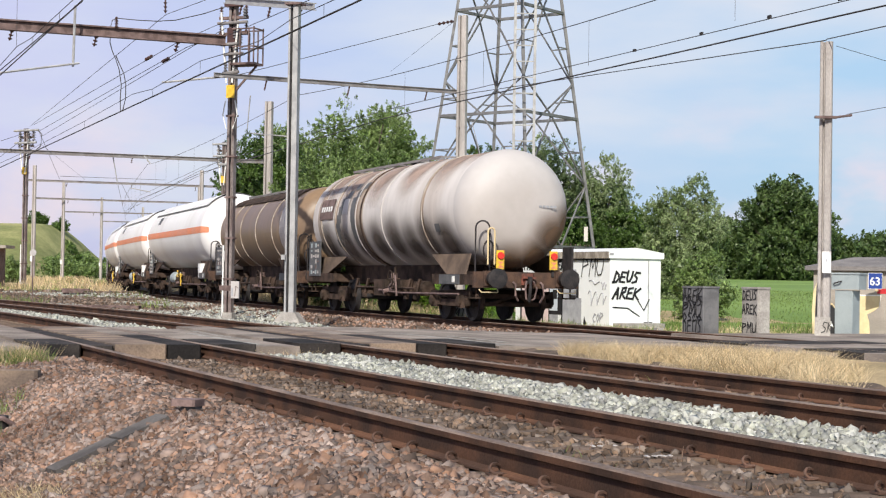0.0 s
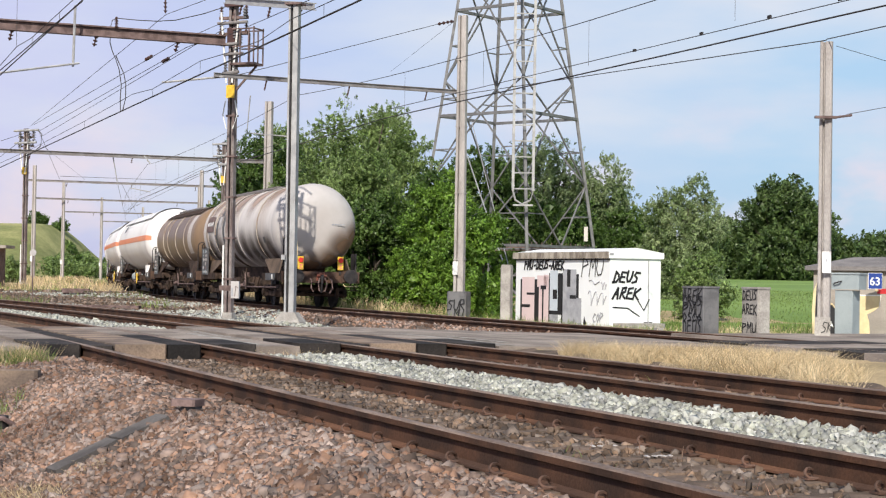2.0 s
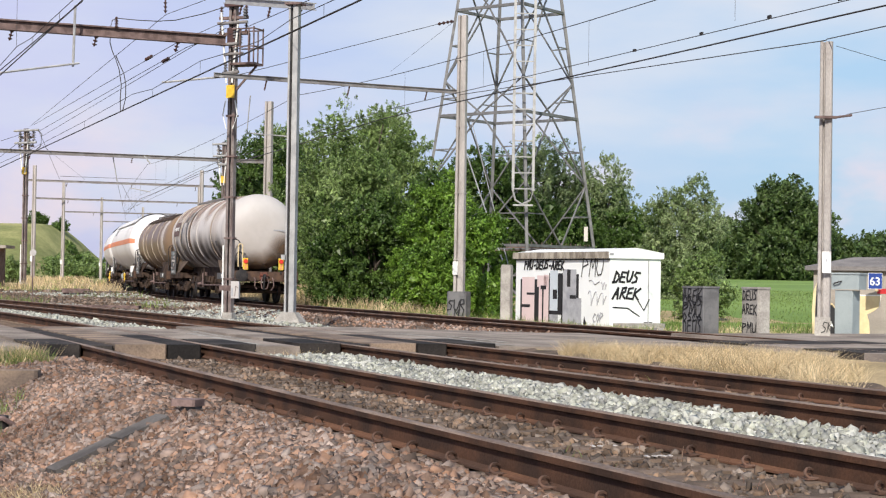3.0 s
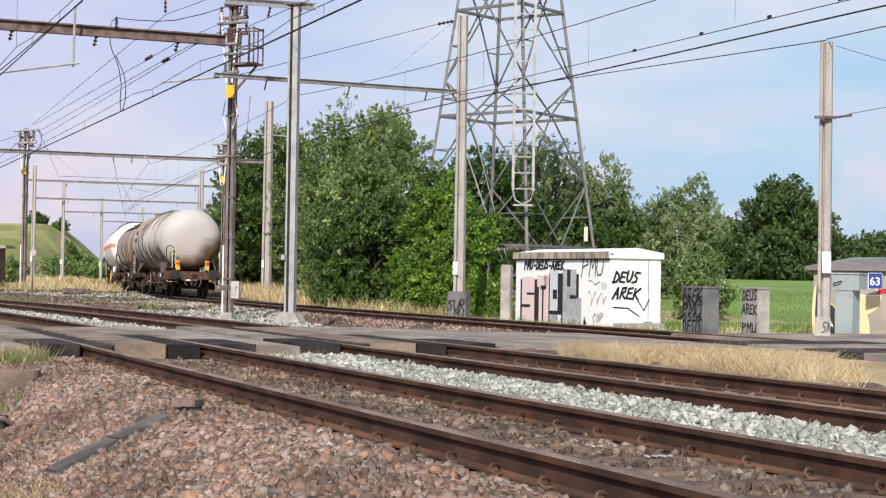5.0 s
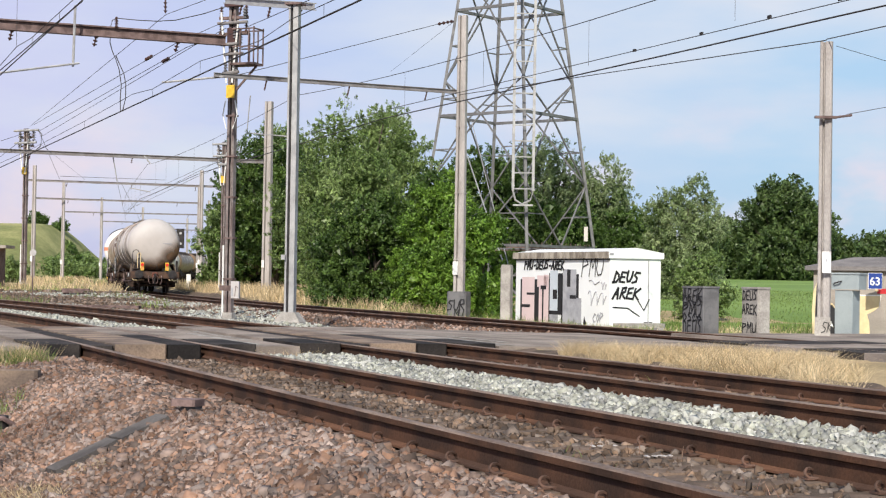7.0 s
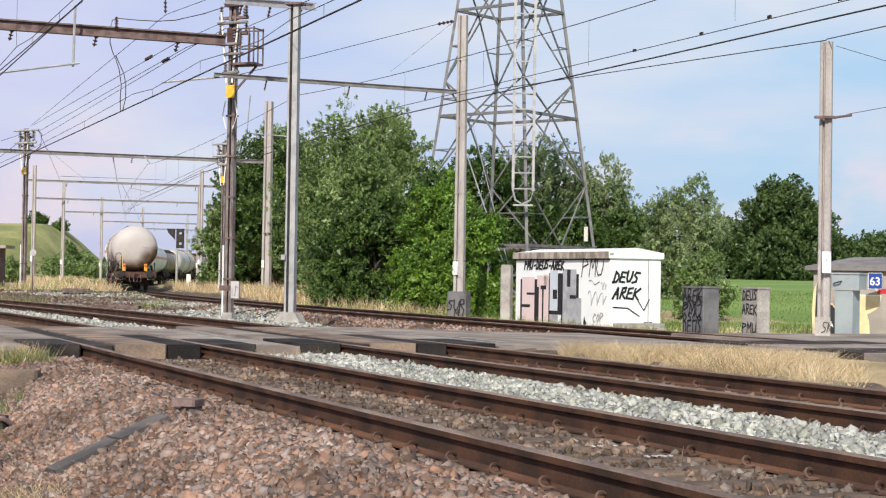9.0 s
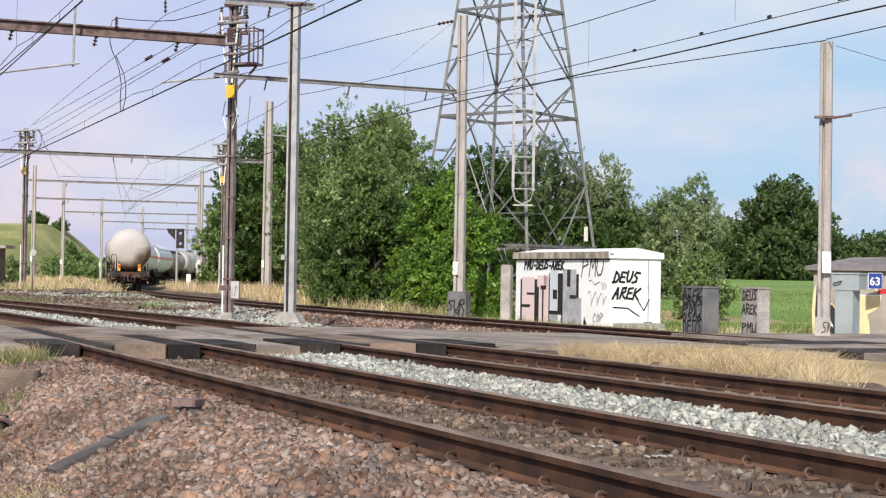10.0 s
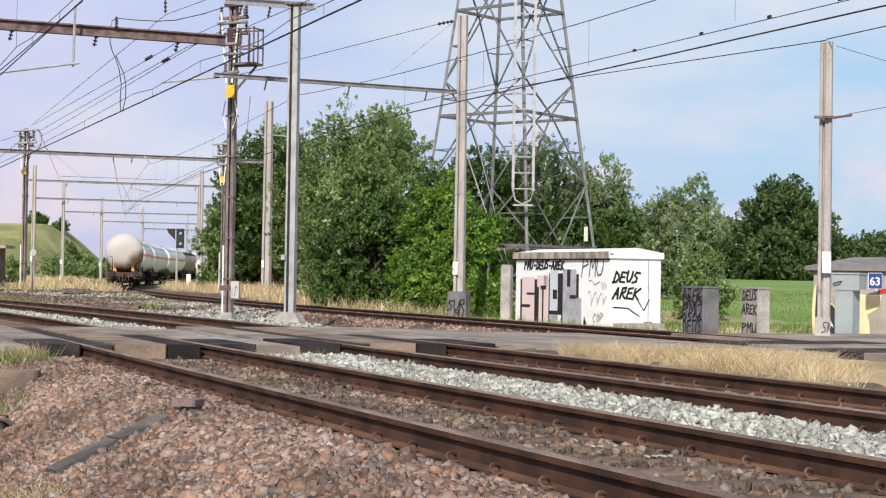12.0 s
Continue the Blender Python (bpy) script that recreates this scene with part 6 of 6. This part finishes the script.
# ---- trees, grass and stones ----
def leaves(centres, radii, n, size, rng, slim):
    """Leaves on short shoots that stand out of the clumps, with some loose ones inside."""
    centres, radii = np.asarray(centres, float), np.asarray(radii, float)
    wts = radii ** 2
    per = 26
    k = n // per
    pick = rng.choice(len(centres), k, p=wts / wts.sum())
    d = rng.normal(size=(k, 3)) + np.array([0, 0, 0.25])
    d /= np.linalg.norm(d, axis=1, keepdims=True)
    root = centres[pick] + d * (radii[pick] * rng.uniform(0.25, 1.0, k) ** 0.5)[:, None] * np.array([1, 1, 0.85])
    axis = d * 0.75 + rng.normal(size=(k, 3)) * 0.35 + np.array([0, 0, 0.75])
    axis /= np.linalg.norm(axis, axis=1, keepdims=True)
    reach = size * rng.uniform(2.4, 5.5, k)
    shoot = np.repeat(np.arange(k), per)
    m = len(shoot)
    f = rng.uniform(0, 1, m)
    c = root[shoot] + axis[shoot] * (reach[shoot] * f)[:, None] + rng.normal(size=(m, 3)) * (reach[shoot] * (0.26 - 0.17 * f))[:, None]
    up = d[shoot] * 0.7 + rng.normal(size=(m, 3)) * 0.6 + np.array([0, 0, 0.3])
    up /= np.linalg.norm(up, axis=1, keepdims=True)
    a = np.cross(up, axis[shoot] + rng.normal(size=(m, 3)) * 0.6)
    a /= np.linalg.norm(a, axis=1, keepdims=True) + 1e-9
    b = np.cross(up, a)
    s = size * rng.uniform(0.55, 1.3, m)[:, None]
    v = np.stack([c - b * s - a * s * slim, c - b * s * 0.7 + a * s * slim + up * s * 0.2, c + b * s * 1.1], 1).reshape(-1, 3)
    return v, np.arange(3 * m).reshape(-1, 3)


def tree(name, label, x, y, height, width, mat, n, size, seed, clumps=26, low=0.08, shape=1.0):
    n, size = int(n * 1.7), size * 0.83
    rng = np.random.default_rng(seed)
    z0 = float(ground_z(np.array(x), np.array(float(y)))) - 0.15
    t = thing(name, label, "tree" if name == "tree" else "bush", pose(x, y, z0), group="trees beside the line")
    slim = 0.42 if mat in (LEAF_WILLOW, LEAF_SILVER) else 0.6
    clumps = int(clumps * 1.7)
    cs, rs = [], []
    for i in range(clumps):
        f = low + (0.93 - low) * ((i + rng.uniform(0, 1)) / clumps)
        prof = math.sin(math.pi * min(1, (f * 0.82 + 0.16))) ** 0.52 * shape
        a, q = rng.uniform(0, 2 * math.pi), rng.uniform(0.3, 1.0) ** 0.5
        r = width * rng.uniform(0.11, 0.22) * (1.15 - 0.4 * f)
        cs.append((q * math.cos(a) * max(0.05, width * 0.52 * prof - r * 0.55), q * math.sin(a) * max(0.05, width * 0.45 * prof - r * 0.5), f * height * rng.uniform(0.95, 1.03)))
        rs.append(r)
    heart, hearts = [(0.62 * a, 0.55 * c, e * 0.9) for a, c, e in cs], [r * 1.15 for r in rs]
    b = Build()
    b.tube([(0, 0, 0), (0.05 * width, 0, height * 0.3), (0.0, 0.03 * width, height * 0.75)], 0.03 * height, 8, 0.01 * height)
    tr = part("trunk", b, BARK, t)
    for c in cs[::4]:
        part("limb", Build().tube([(0, 0, height * 0.12 + 0.3 * c[2]), (c[0] * 0.5, c[1] * 0.5, c[2] * 0.7), c], 0.012 * height, 5, 0.003 * height), BARK, tr)
    # slender sprays of leaves that break the outline, upright near the top
    tw, trs = [], []
    for c, r in zip(cs, rs):
        for _ in range(5):
            d = rng.normal(size=3) + np.array([0, 0, 0.8 * c[2] / height])
            d /= np.linalg.norm(d)
            for step in (0.85, 1.04):
                tw.append(np.array(c) + d * r * step * np.array([1.0, 1.0, 1.05]))
                trs.append(r * rng.uniform(0.16, 0.3) * (1.5 - 0.7 * step))
    v, f = leaves(cs + [tuple(q) for q in tw], rs + [max(0.02, q) for q in trs], n, size, rng, slim)
    # broad leaves deep in the crown
    iv, fi = leaves(heart, hearts, n // 7, size * 2.1, rng, 0.6)
    v, f = np.concatenate([v, iv]), np.concatenate([f, fi + len(v)])
    v[:, 2] = np.maximum(v[:, 2], 0.05)
    quick("crown", v, f, mat, t)
    return t


def make_trees():
    # the thicket behind the far track
    tree("tree", "grey-green willow in the thicket beside the line", -3.8, 76, 9.2, 7.2, LEAF_WILLOW, 49500, 0.072, 1, 34)
    tree("tree", "dark green willow in the thicket beside the line", -9.8, 98, 9.6, 7.4, LEAF_DARK, 36000, 0.085, 2, 32)
    tree("tree", "silvery green willow in the thicket beside the line", -3.5, 70, 6.8, 5.0, LEAF_WILLOW, 36300, 0.065, 3, 28)
    tree("bush", "dense dark green bush at the line's edge", -2.75, 65, 4.6, 4.4, LEAF_DARK, 36300, 0.061, 4, 26, 0.04)
    tree("bush", "dense dark green bush at the line's edge", -3.9, 72, 5.6, 3.8, LEAF_DARK, 29700, 0.061, 5, 24, 0.04)
    tree("tree", "bright green young tree at the line's edge", -0.15, 63, 5.3, 3.4, LEAF_BRIGHT, 33000, 0.061, 6, 24, 0.05)
    tree("bush", "bright green low bush at the line's edge", -0.6, 60, 2.6, 2.4, LEAF_BRIGHT, 18150, 0.054, 7, 18, 0.05)
    tree("bush", "green bush behind the concrete pole", 1.15, 61, 4.1, 3.0, LEAF_BRIGHT, 23100, 0.058, 8, 20, 0.05)
    tree("bush", "low green bush beside the relay hut", 1.42, 56, 1.6, 2.2, LEAF_BRIGHT, 11550, 0.050, 9, 14, 0.08)
    tree("tree", "dark green tree behind the far line", -11.51, 104, 9.0, 5.6, LEAF_DARK, 26400, 0.086, 10, 26)
    tree("bush", "feathery green bush in the dry grass", -12.63, 98, 5.2, 3.4, LEAF_WILLOW, 16500, 0.079, 11, 20, 0.04)
    tree("tree", "grey-green willow in the thicket beside the line", -2.4, 80, 9.0, 5.4, LEAF_WILLOW, 30000, 0.072, 21, 28)
    tree("tree", "green willow in the thicket beside the line", -9.2, 99, 10.0, 7.0, LEAF_WILLOW, 34000, 0.078, 22, 26)
    tree("bush", "green bush at the foot of the thicket", -0.3, 72, 6.0, 3.6, LEAF_DARK, 24000, 0.066, 23, 22, 0.04)
    # behind the tower
    tree("tree", "silvery willow behind the lattice tower", 6.1, 104, 9.2, 8.5, LEAF_SILVER, 46000, 0.080, 12, 32)
    tree("tree", "green willow behind the lattice tower", 2.54, 100, 8.6, 6.5, LEAF_DARK, 29700, 0.094, 13, 28)
    tree("tree", "green willow behind the lattice tower", 9.55, 104, 8.2, 6.4, LEAF_SILVER, 38000, 0.080, 14, 28)
    tree("bush", "dark undergrowth below the lattice tower", 6.3, 94, 4.8, 6.5, LEAF_DARK, 29700, 0.086, 15, 28, 0.03)
    tree("bush", "dark undergrowth below the lattice tower", 10.42, 96, 5.0, 5.5, LEAF_DARK, 26400, 0.086, 16, 26, 0.03)
    tree("tree", "rounded green tree at the field's edge", 12.7, 90, 6.5, 4.9, LEAF_SILVER, 42000, 0.066, 17, 30, 0.03, 1.05)
    tree("bush", "pale green bush at the field's edge", 9.42, 62, 2.6, 2.2, LEAF_WILLOW, 14850, 0.058, 18, 16, 0.05)
    # far tree and hedge beyond the field
    tree("tree", "large dark green tree beyond the field", 41.16, 205, 11.9, 10.5, LEAF_FAR, 39000, 0.194, 19, 46, 0.06, 1.1)
    for i, (px, hh, ww) in enumerate(((36.02, 7.4, 9), (39.16, 5.6, 8), (46.22, 6.2, 9), (50.81, 4.6, 9), (54.73, 5.0, 10), (59.02, 9.0, 12))):
        tree("bush", "dark hedge beyond the green field", px, 208 + i, hh, ww, LEAF_FAR, 13500, 0.187, 30 + i, 26, 0.03)
    for i, (px, yy, hh, ww) in enumerate(((-73.17, 306, 2.8, 5), (-68.5, 304, 2.0, 4), (-42.07, 200, 2.6, 9), (-43.84, 196, 2.2, 8), (-39.03, 205, 3.0, 9), (-23.33, 92, 2.1, 1.6))):
        tree("bush", "dark green scrub on the grassy hillside", px, yy, hh * 0.7, ww * 0.8, LEAF_DARK if yy > 290 else LEAF_WILLOW, 5000, 0.12 if yy > 100 else 0.06, 50 + i, 16, 0.03)


def make_hill_scrub():
    """Low scrub along the falling ridge and on the slope under the field path."""
    rng = np.random.default_rng(77)
    spots = [(-70.5 + 1.0 * k + rng.uniform(-0.4, 0.4), 296 + rng.uniform(-3, 4), 0.9 + rng.uniform(-0.3, 0.3), 2.2) for k in range(5, 13)]
    spots += [(-62.5 + rng.uniform(-1.5, 3.5), 250 + 3.0 * k, 1.0 + rng.uniform(-0.3, 0.6), 3.0) for k in range(18)]
    for i, (x, y, h, w) in enumerate(spots):
        tree("bush", "dark green scrub on the grassy hillside", x, y, h, w, LEAF_DARK if i < 8 and i % 3 else LEAF_WILLOW, 2600, 0.11, 200 + i, 9, 0.03)


make_trees()
make_hill_scrub()


def blades(name, label, xy, hmin, hmax, mat, seed, width=0.008, lean=0.35):
    rng = np.random.default_rng(seed)
    n = len(xy)
    z = ground_z(xy[:, 0], xy[:, 1]) - 0.02
    h = rng.uniform(hmin, hmax, n)
    a = rng.uniform(0, 2 * np.pi, n)
    base = np.column_stack([xy, z])
    w = np.column_stack([np.cos(a), np.sin(a), np.zeros(n)]) * width
    tip = base + np.column_stack([rng.normal(0, lean, n) * h, rng.normal(0, lean, n) * h, h])
    mid = base * 0.5 + tip * 0.5 + np.column_stack([np.zeros(n), np.zeros(n), h * 0.08])
    v = np.stack([base - w, base + w, mid + w * 0.7, tip, mid - w * 0.7], 1).reshape(-1, 3)
    k = np.arange(n) * 5
    tri = np.concatenate([np.stack([k, k + 1, k + 2], 1), np.stack([k, k + 2, k + 4], 1), np.stack([k + 4, k + 2, k + 3], 1)])
    return tagged(quick(name, v, tri, mat), label, "grass", kind="stuff")


def strewn(rng, n, x0, x1, y0, y1, keep, patch=0.0, scale=1.0):
    x, y = rng.uniform(x0, x1, n), rng.uniform(y0, y1, n)
    ok = keep(x, y)
    if patch:
        p = np.array([noise.noise(Vector((a * scale, b * scale, 3.3))) for a, b in zip(x, y)])
        ok &= p > patch - 1
    return np.column_stack([x[ok], y[ok]])


def u_of(x, y):
    return (x + 0.40 * y + 0.0018 * np.maximum(0, y - 25) ** 2) / 1.077


def v_of(x, y):
    return (x - far_x(np.clip(y, -20, 190))) * 0.93


def make_grass():
    rng = np.random.default_rng(7)
    road = lambda x, y: ((x - CORNER.x) * ALONG.x + (y - CORNER.y) * ALONG.y)
    off_road = lambda x, y: (road(x, y) < -0.1) | (road(x, y) > 9.4)
    blades("dry_grass", "straw-yellow dry grass between the tracks", strewn(rng, 230000, 1, 9, 15, 27, lambda x, y: (u_of(x, y) > 8.95 + 0.9 * (y < 15.4)) & (v_of(x, y) < -1.9) & (road(x, y) < 0.1) & (u_of(x, y) < 12.6) & (x < 0.236 * y + 0.25 * np.sin(3 * y)) & (x > 0.078 * y + 0.2 * np.sin(2.3 * y)), 0.80, 0.9), 0.05, 0.26, STRAW, 1, 0.0022, 0.8)
    blades("dry_grass", "tall straw-coloured grass behind the far track", strewn(rng, 60000, -26, 2, 55, 118, lambda x, y: (v_of(x, y) > 2.3) & (v_of(x, y) < 9), 0.7, 0.3), 0.25, 0.7, STRAW, 2, 0.010, 0.5)
    blades("dry_grass", "tall straw-coloured grass on the line's outer side", strewn(rng, 50000, -45, -10, 76, 135, lambda x, y: (v_of(x, y) < -2.6) & (u_of(x, y) > 10), 0.95, 0.25), 0.15, 0.5, STRAW, 3, 0.010, 0.5)
    blades("green_grass", "green weeds on the line's outer side", strewn(rng, 20000, -40, -6, 56, 95, lambda x, y: (v_of(x, y) < -2.6) & (u_of(x, y) > 9.6), 1.1, 0.2), 0.12, 0.4, GREENBLADE, 4, 0.012, 0.5)
    blades("green_grass", "tall green grass and weeds behind the crossing", strewn(rng, 18000, 3, 14, 31, 56, lambda x, y: (v_of(x, y) > 2.3) & off_road(x, y), 0.85, 0.5), 0.08, 0.32, GREENBLADE, 5, 0.011)
    blades("dry_grass", "straw grass round the trackside cabinets", strewn(rng, 24000, 0, 14, 27, 50, lambda x, y: (v_of(x, y) > 1.9) & off_road(x, y), 0.9, 0.6), 0.08, 0.28, STRAW, 6, 0.01)
    blades("green_grass", "green weeds at the foot of the bushes", strewn(rng, 26000, -8, 4, 48, 72, lambda x, y: (v_of(x, y) > 2.4) & (v_of(x, y) < 8), 1.0, 0.4), 0.08, 0.42, GREENBLADE, 7, 0.009, 0.5)
    blades("dry_grass", "dry grass tufts in the corner of the ballast", strewn(rng, 2600, -3.2, -2.2, 10.7, 11.5, lambda x, y: u_of(x, y) < 2.2, 0.9, 1.2), 0.03, 0.11, STRAW, 8, 0.0025, 0.7)
    blades("green_grass", "green tufts on the ballast shoulder", strewn(rng, 9000, -5.5, -1.5, 12, 20, lambda x, y: u_of(x, y) < 2.6, 1.3, 0.8), 0.05, 0.2, GREENBLADE, 9, 0.004, 0.5)
    blades("green_grass", "tufts of grass at the road's end beside the ballast", strewn(rng, 1700, -5.5, -4.35, 19.0, 19.9, lambda x, y: x < 99, 1.0, 1.5), 0.06, 0.24, GREENBLADE, 13, 0.004, 0.5)
    blades("dry_grass", "dry stalks at the road's end beside the ballast", strewn(rng, 1300, -5.5, -4.35, 19.0, 19.9, lambda x, y: x < 99, 1.0, 1.5), 0.08, 0.3, STRAW, 14, 0.003, 0.4)
    blades("dry_grass", "dry grass along the road's broken edge", strewn(rng, 2600, -3.2, -0.7, 19.2, 22.4, lambda x, y: (np.abs(road(x, y) - 0.0) < 0.22) & (u_of(x, y) > 5.3) & (u_of(x, y) < 6.6), 0.8, 1.5), 0.04, 0.16, STRAW, 16, 0.003, 0.5)
    blades("weeds", "reddish dry weeds on the ballast shoulder", strewn(rng, 14000, -5.2, -1.2, 11, 19.5, lambda x, y: u_of(x, y) < 2.9, 1.28, 1.1), 0.03, 0.15, WEED, 15, 0.004, 0.6)
    blades("weeds", "reddish dry weeds between the rails", strewn(rng, 8000, -4, 4, 6.5, 19, lambda x, y: (u_of(x, y) > 3.8) & (u_of(x, y) < 4.95), 1.25, 1.4), 0.03, 0.12, WEED, 10, 0.003, 0.6)
    blades("green_grass", "small green weeds between the rails", strewn(rng, 5000, -4, 5, 6.5, 19, lambda x, y: (u_of(x, y) > 3.7) & (u_of(x, y) < 9), 1.4, 1.1), 0.03, 0.1, GREENBLADE, 11, 0.003, 0.6)
    blades("green_grass", "meadow grass standing in the green field", strewn(rng, 36000, 6, 40, 45, 120, lambda x, y: v_of(x, y) > 9, 0, 1), 0.05, 0.16, GREENBLADE, 12, 0.012, 0.6)


make_grass()


def stones(name, label, xy, size, mat, seed, lift=0.0):
    """Broken stones: angular blocks, dented and turned at random."""
    rng = np.random.default_rng(seed)
    base = np.array([(a, b, c) for a in (-1, 1) for b in (-1, 1) for c in (-1, 1)], float) * 0.72
    tri = np.array([(0, 1, 3), (0, 3, 2), (4, 6, 7), (4, 7, 5), (0, 4, 5), (0, 5, 1), (2, 3, 7), (2, 7, 6), (0, 2, 6), (0, 6, 4), (1, 5, 7), (1, 7, 3)])
    n, k = len(xy), len(base)
    shape = base[None] * rng.uniform(0.45, 1.3, (n, k, 3)) * rng.uniform(0.55, 1.35, (n, 1, 3))
    q = rng.normal(size=(n, 4))
    q /= np.linalg.norm(q, axis=1, keepdims=True)
    w, x, y, z = q.T
    R = np.stack([np.stack([1 - 2 * (y * y + z * z), 2 * (x * y - z * w), 2 * (x * z + y * w)], 1), np.stack([2 * (x * y + z * w), 1 - 2 * (x * x + z * z), 2 * (y * z - x * w)], 1), np.stack([2 * (x * z - y * w), 2 * (y * z + x * w), 1 - 2 * (x * x + y * y)], 1)], 1)
    v = np.einsum("nij,nkj->nki", R, shape) * (size * np.clip(rng.lognormal(-0.06, 0.30, n), 0.45, 1.7))[:, None, None]
    pos = np.column_stack([xy, ground_z(xy[:, 0], xy[:, 1]) + lift + rng.uniform(-0.3, 0.6, n) * size])
    v = v + pos[:, None, :]
    f = tri[None] + (np.arange(n) * k)[:, None, None]
    return tagged(quick(name, v.reshape(-1, 3), f.reshape(-1, 3), mat), label, "ballast", kind="stuff")


def off_sleeper(x, y, rng, keep):
    """Most stones lie beside the near track's sleepers, a few on them."""
    a = ((x - near_x(5.2, U1)) * ALONG.x + (y - 5.2) * ALONG.y + 0.3) % 0.6 - 0.3
    return (np.abs(a) > 0.115) | (rng.uniform(size=np.shape(x)) < keep)


def make_stones():
    rng = np.random.default_rng(11)
    road = lambda x, y: ((x - CORNER.x) * ALONG.x + (y - CORNER.y) * ALONG.y)
    free = lambda x, y: (road(x, y) < -0.05) | (road(x, y) > 6.6)
    vis = lambda x, y: (np.abs(x) < 0.272 * y + 0.3)
    shoulder = strewn(rng, 165000, -6, 2.2, 6.2, 20.4, lambda x, y: vis(x, y) & (u_of(x, y) > 0.2) & (u_of(x, y) < 3.46) & free(x, y) & ((u_of(x, y) < 3.24) | off_sleeper(x, y, rng, 0.35)))
    stones("ballast", "old brown broken-stone ballast of the shoulder", shoulder, np.clip(0.013 + 0.0055 * u_of(shoulder[:, 0], shoulder[:, 1]), 0.017, 0.027), BALLAST, 1)
    stones("ballast", "old brown stones between the near rails", strewn(rng, 30000, -6, 3, 6.2, 20.4, lambda x, y: vis(x, y) & (u_of(x, y) > 3.72) & (u_of(x, y) < 5.02) & free(x, y) & off_sleeper(x, y, rng, np.where(y > 11.5, 0.7, 0.3))), 0.025, OILY, 2, 0.0)
    stones("ballast", "fresh pale grey broken-stone ballast between the tracks", strewn(rng, 62000, -6, 4, 7.5, 22.5, lambda x, y: vis(x, y) & (u_of(x, y) > 5.24) & (u_of(x, y) < 6.88) & free(x, y)), 0.028, GREY_BALLAST, 3, 0.035)
    stones("ballast", "grey-brown stones between the middle rails", strewn(rng, 24000, -4, 5, 9, 22.5, lambda x, y: vis(x, y) & (u_of(x, y) > 7.12) & (u_of(x, y) < 8.38) & free(x, y)), 0.026, OILY, 4, -0.01)
    stones("ballast", "pale stones at the dry grass edge", strewn(rng, 7000, 0, 6, 12, 24, lambda x, y: vis(x, y) & (y < 15.2 + 4 * (x < 1.2)) & (u_of(x, y) > 8.65) & (u_of(x, y) < 9.9) & free(x, y)), 0.026, GREY_BALLAST, 5, 0.0)
    stones("ballast", "pale grey ballast beyond the crossing", strewn(rng, 42000, -16, 1, 26, 52, lambda x, y: vis(x, y) & (u_of(x, y) > 3.0) & (u_of(x, y) < 13.5) & (np.abs(u_of(x, y) - 4.37) > 0.9) & (np.abs(u_of(x, y) - 7.75) > 0.9) & (v_of(x, y) < -1.2) & (road(x, y) > 9.2 - 2.9 * (u_of(x, y) < 6))), 0.036, GREY_BALLAST, 6, 0.02)
    stones("ballast", "grey-brown stones on the cess beside the far line", strewn(rng, 30000, -27, -5, 50, 80, lambda x, y: vis(x, y) & (u_of(x, y) > 8.7) & (v_of(x, y) < -1.4) & (y < 76)), 0.05, OILY, 8, 0.0)
    stones("ballast", "pale grey stones on the cess beside the far line", strewn(rng, 26000, -24, -4, 48, 74, lambda x, y: vis(x, y) & (u_of(x, y) > 8.7) & (v_of(x, y) < -1.4), 1.0, 0.25), 0.045, GREY_BALLAST, 9, 0.02)
    stones("ballast", "brown ballast under the far track", strewn(rng, 36000, -12, 6, 30, 72, lambda x, y: vis(x, y) & (np.abs(v_of(x, y)) < 2.3) & (road(x, y) > 9.4)), 0.04, BALLAST, 7, 0.0)


make_stones()
make_tracks()
motions()
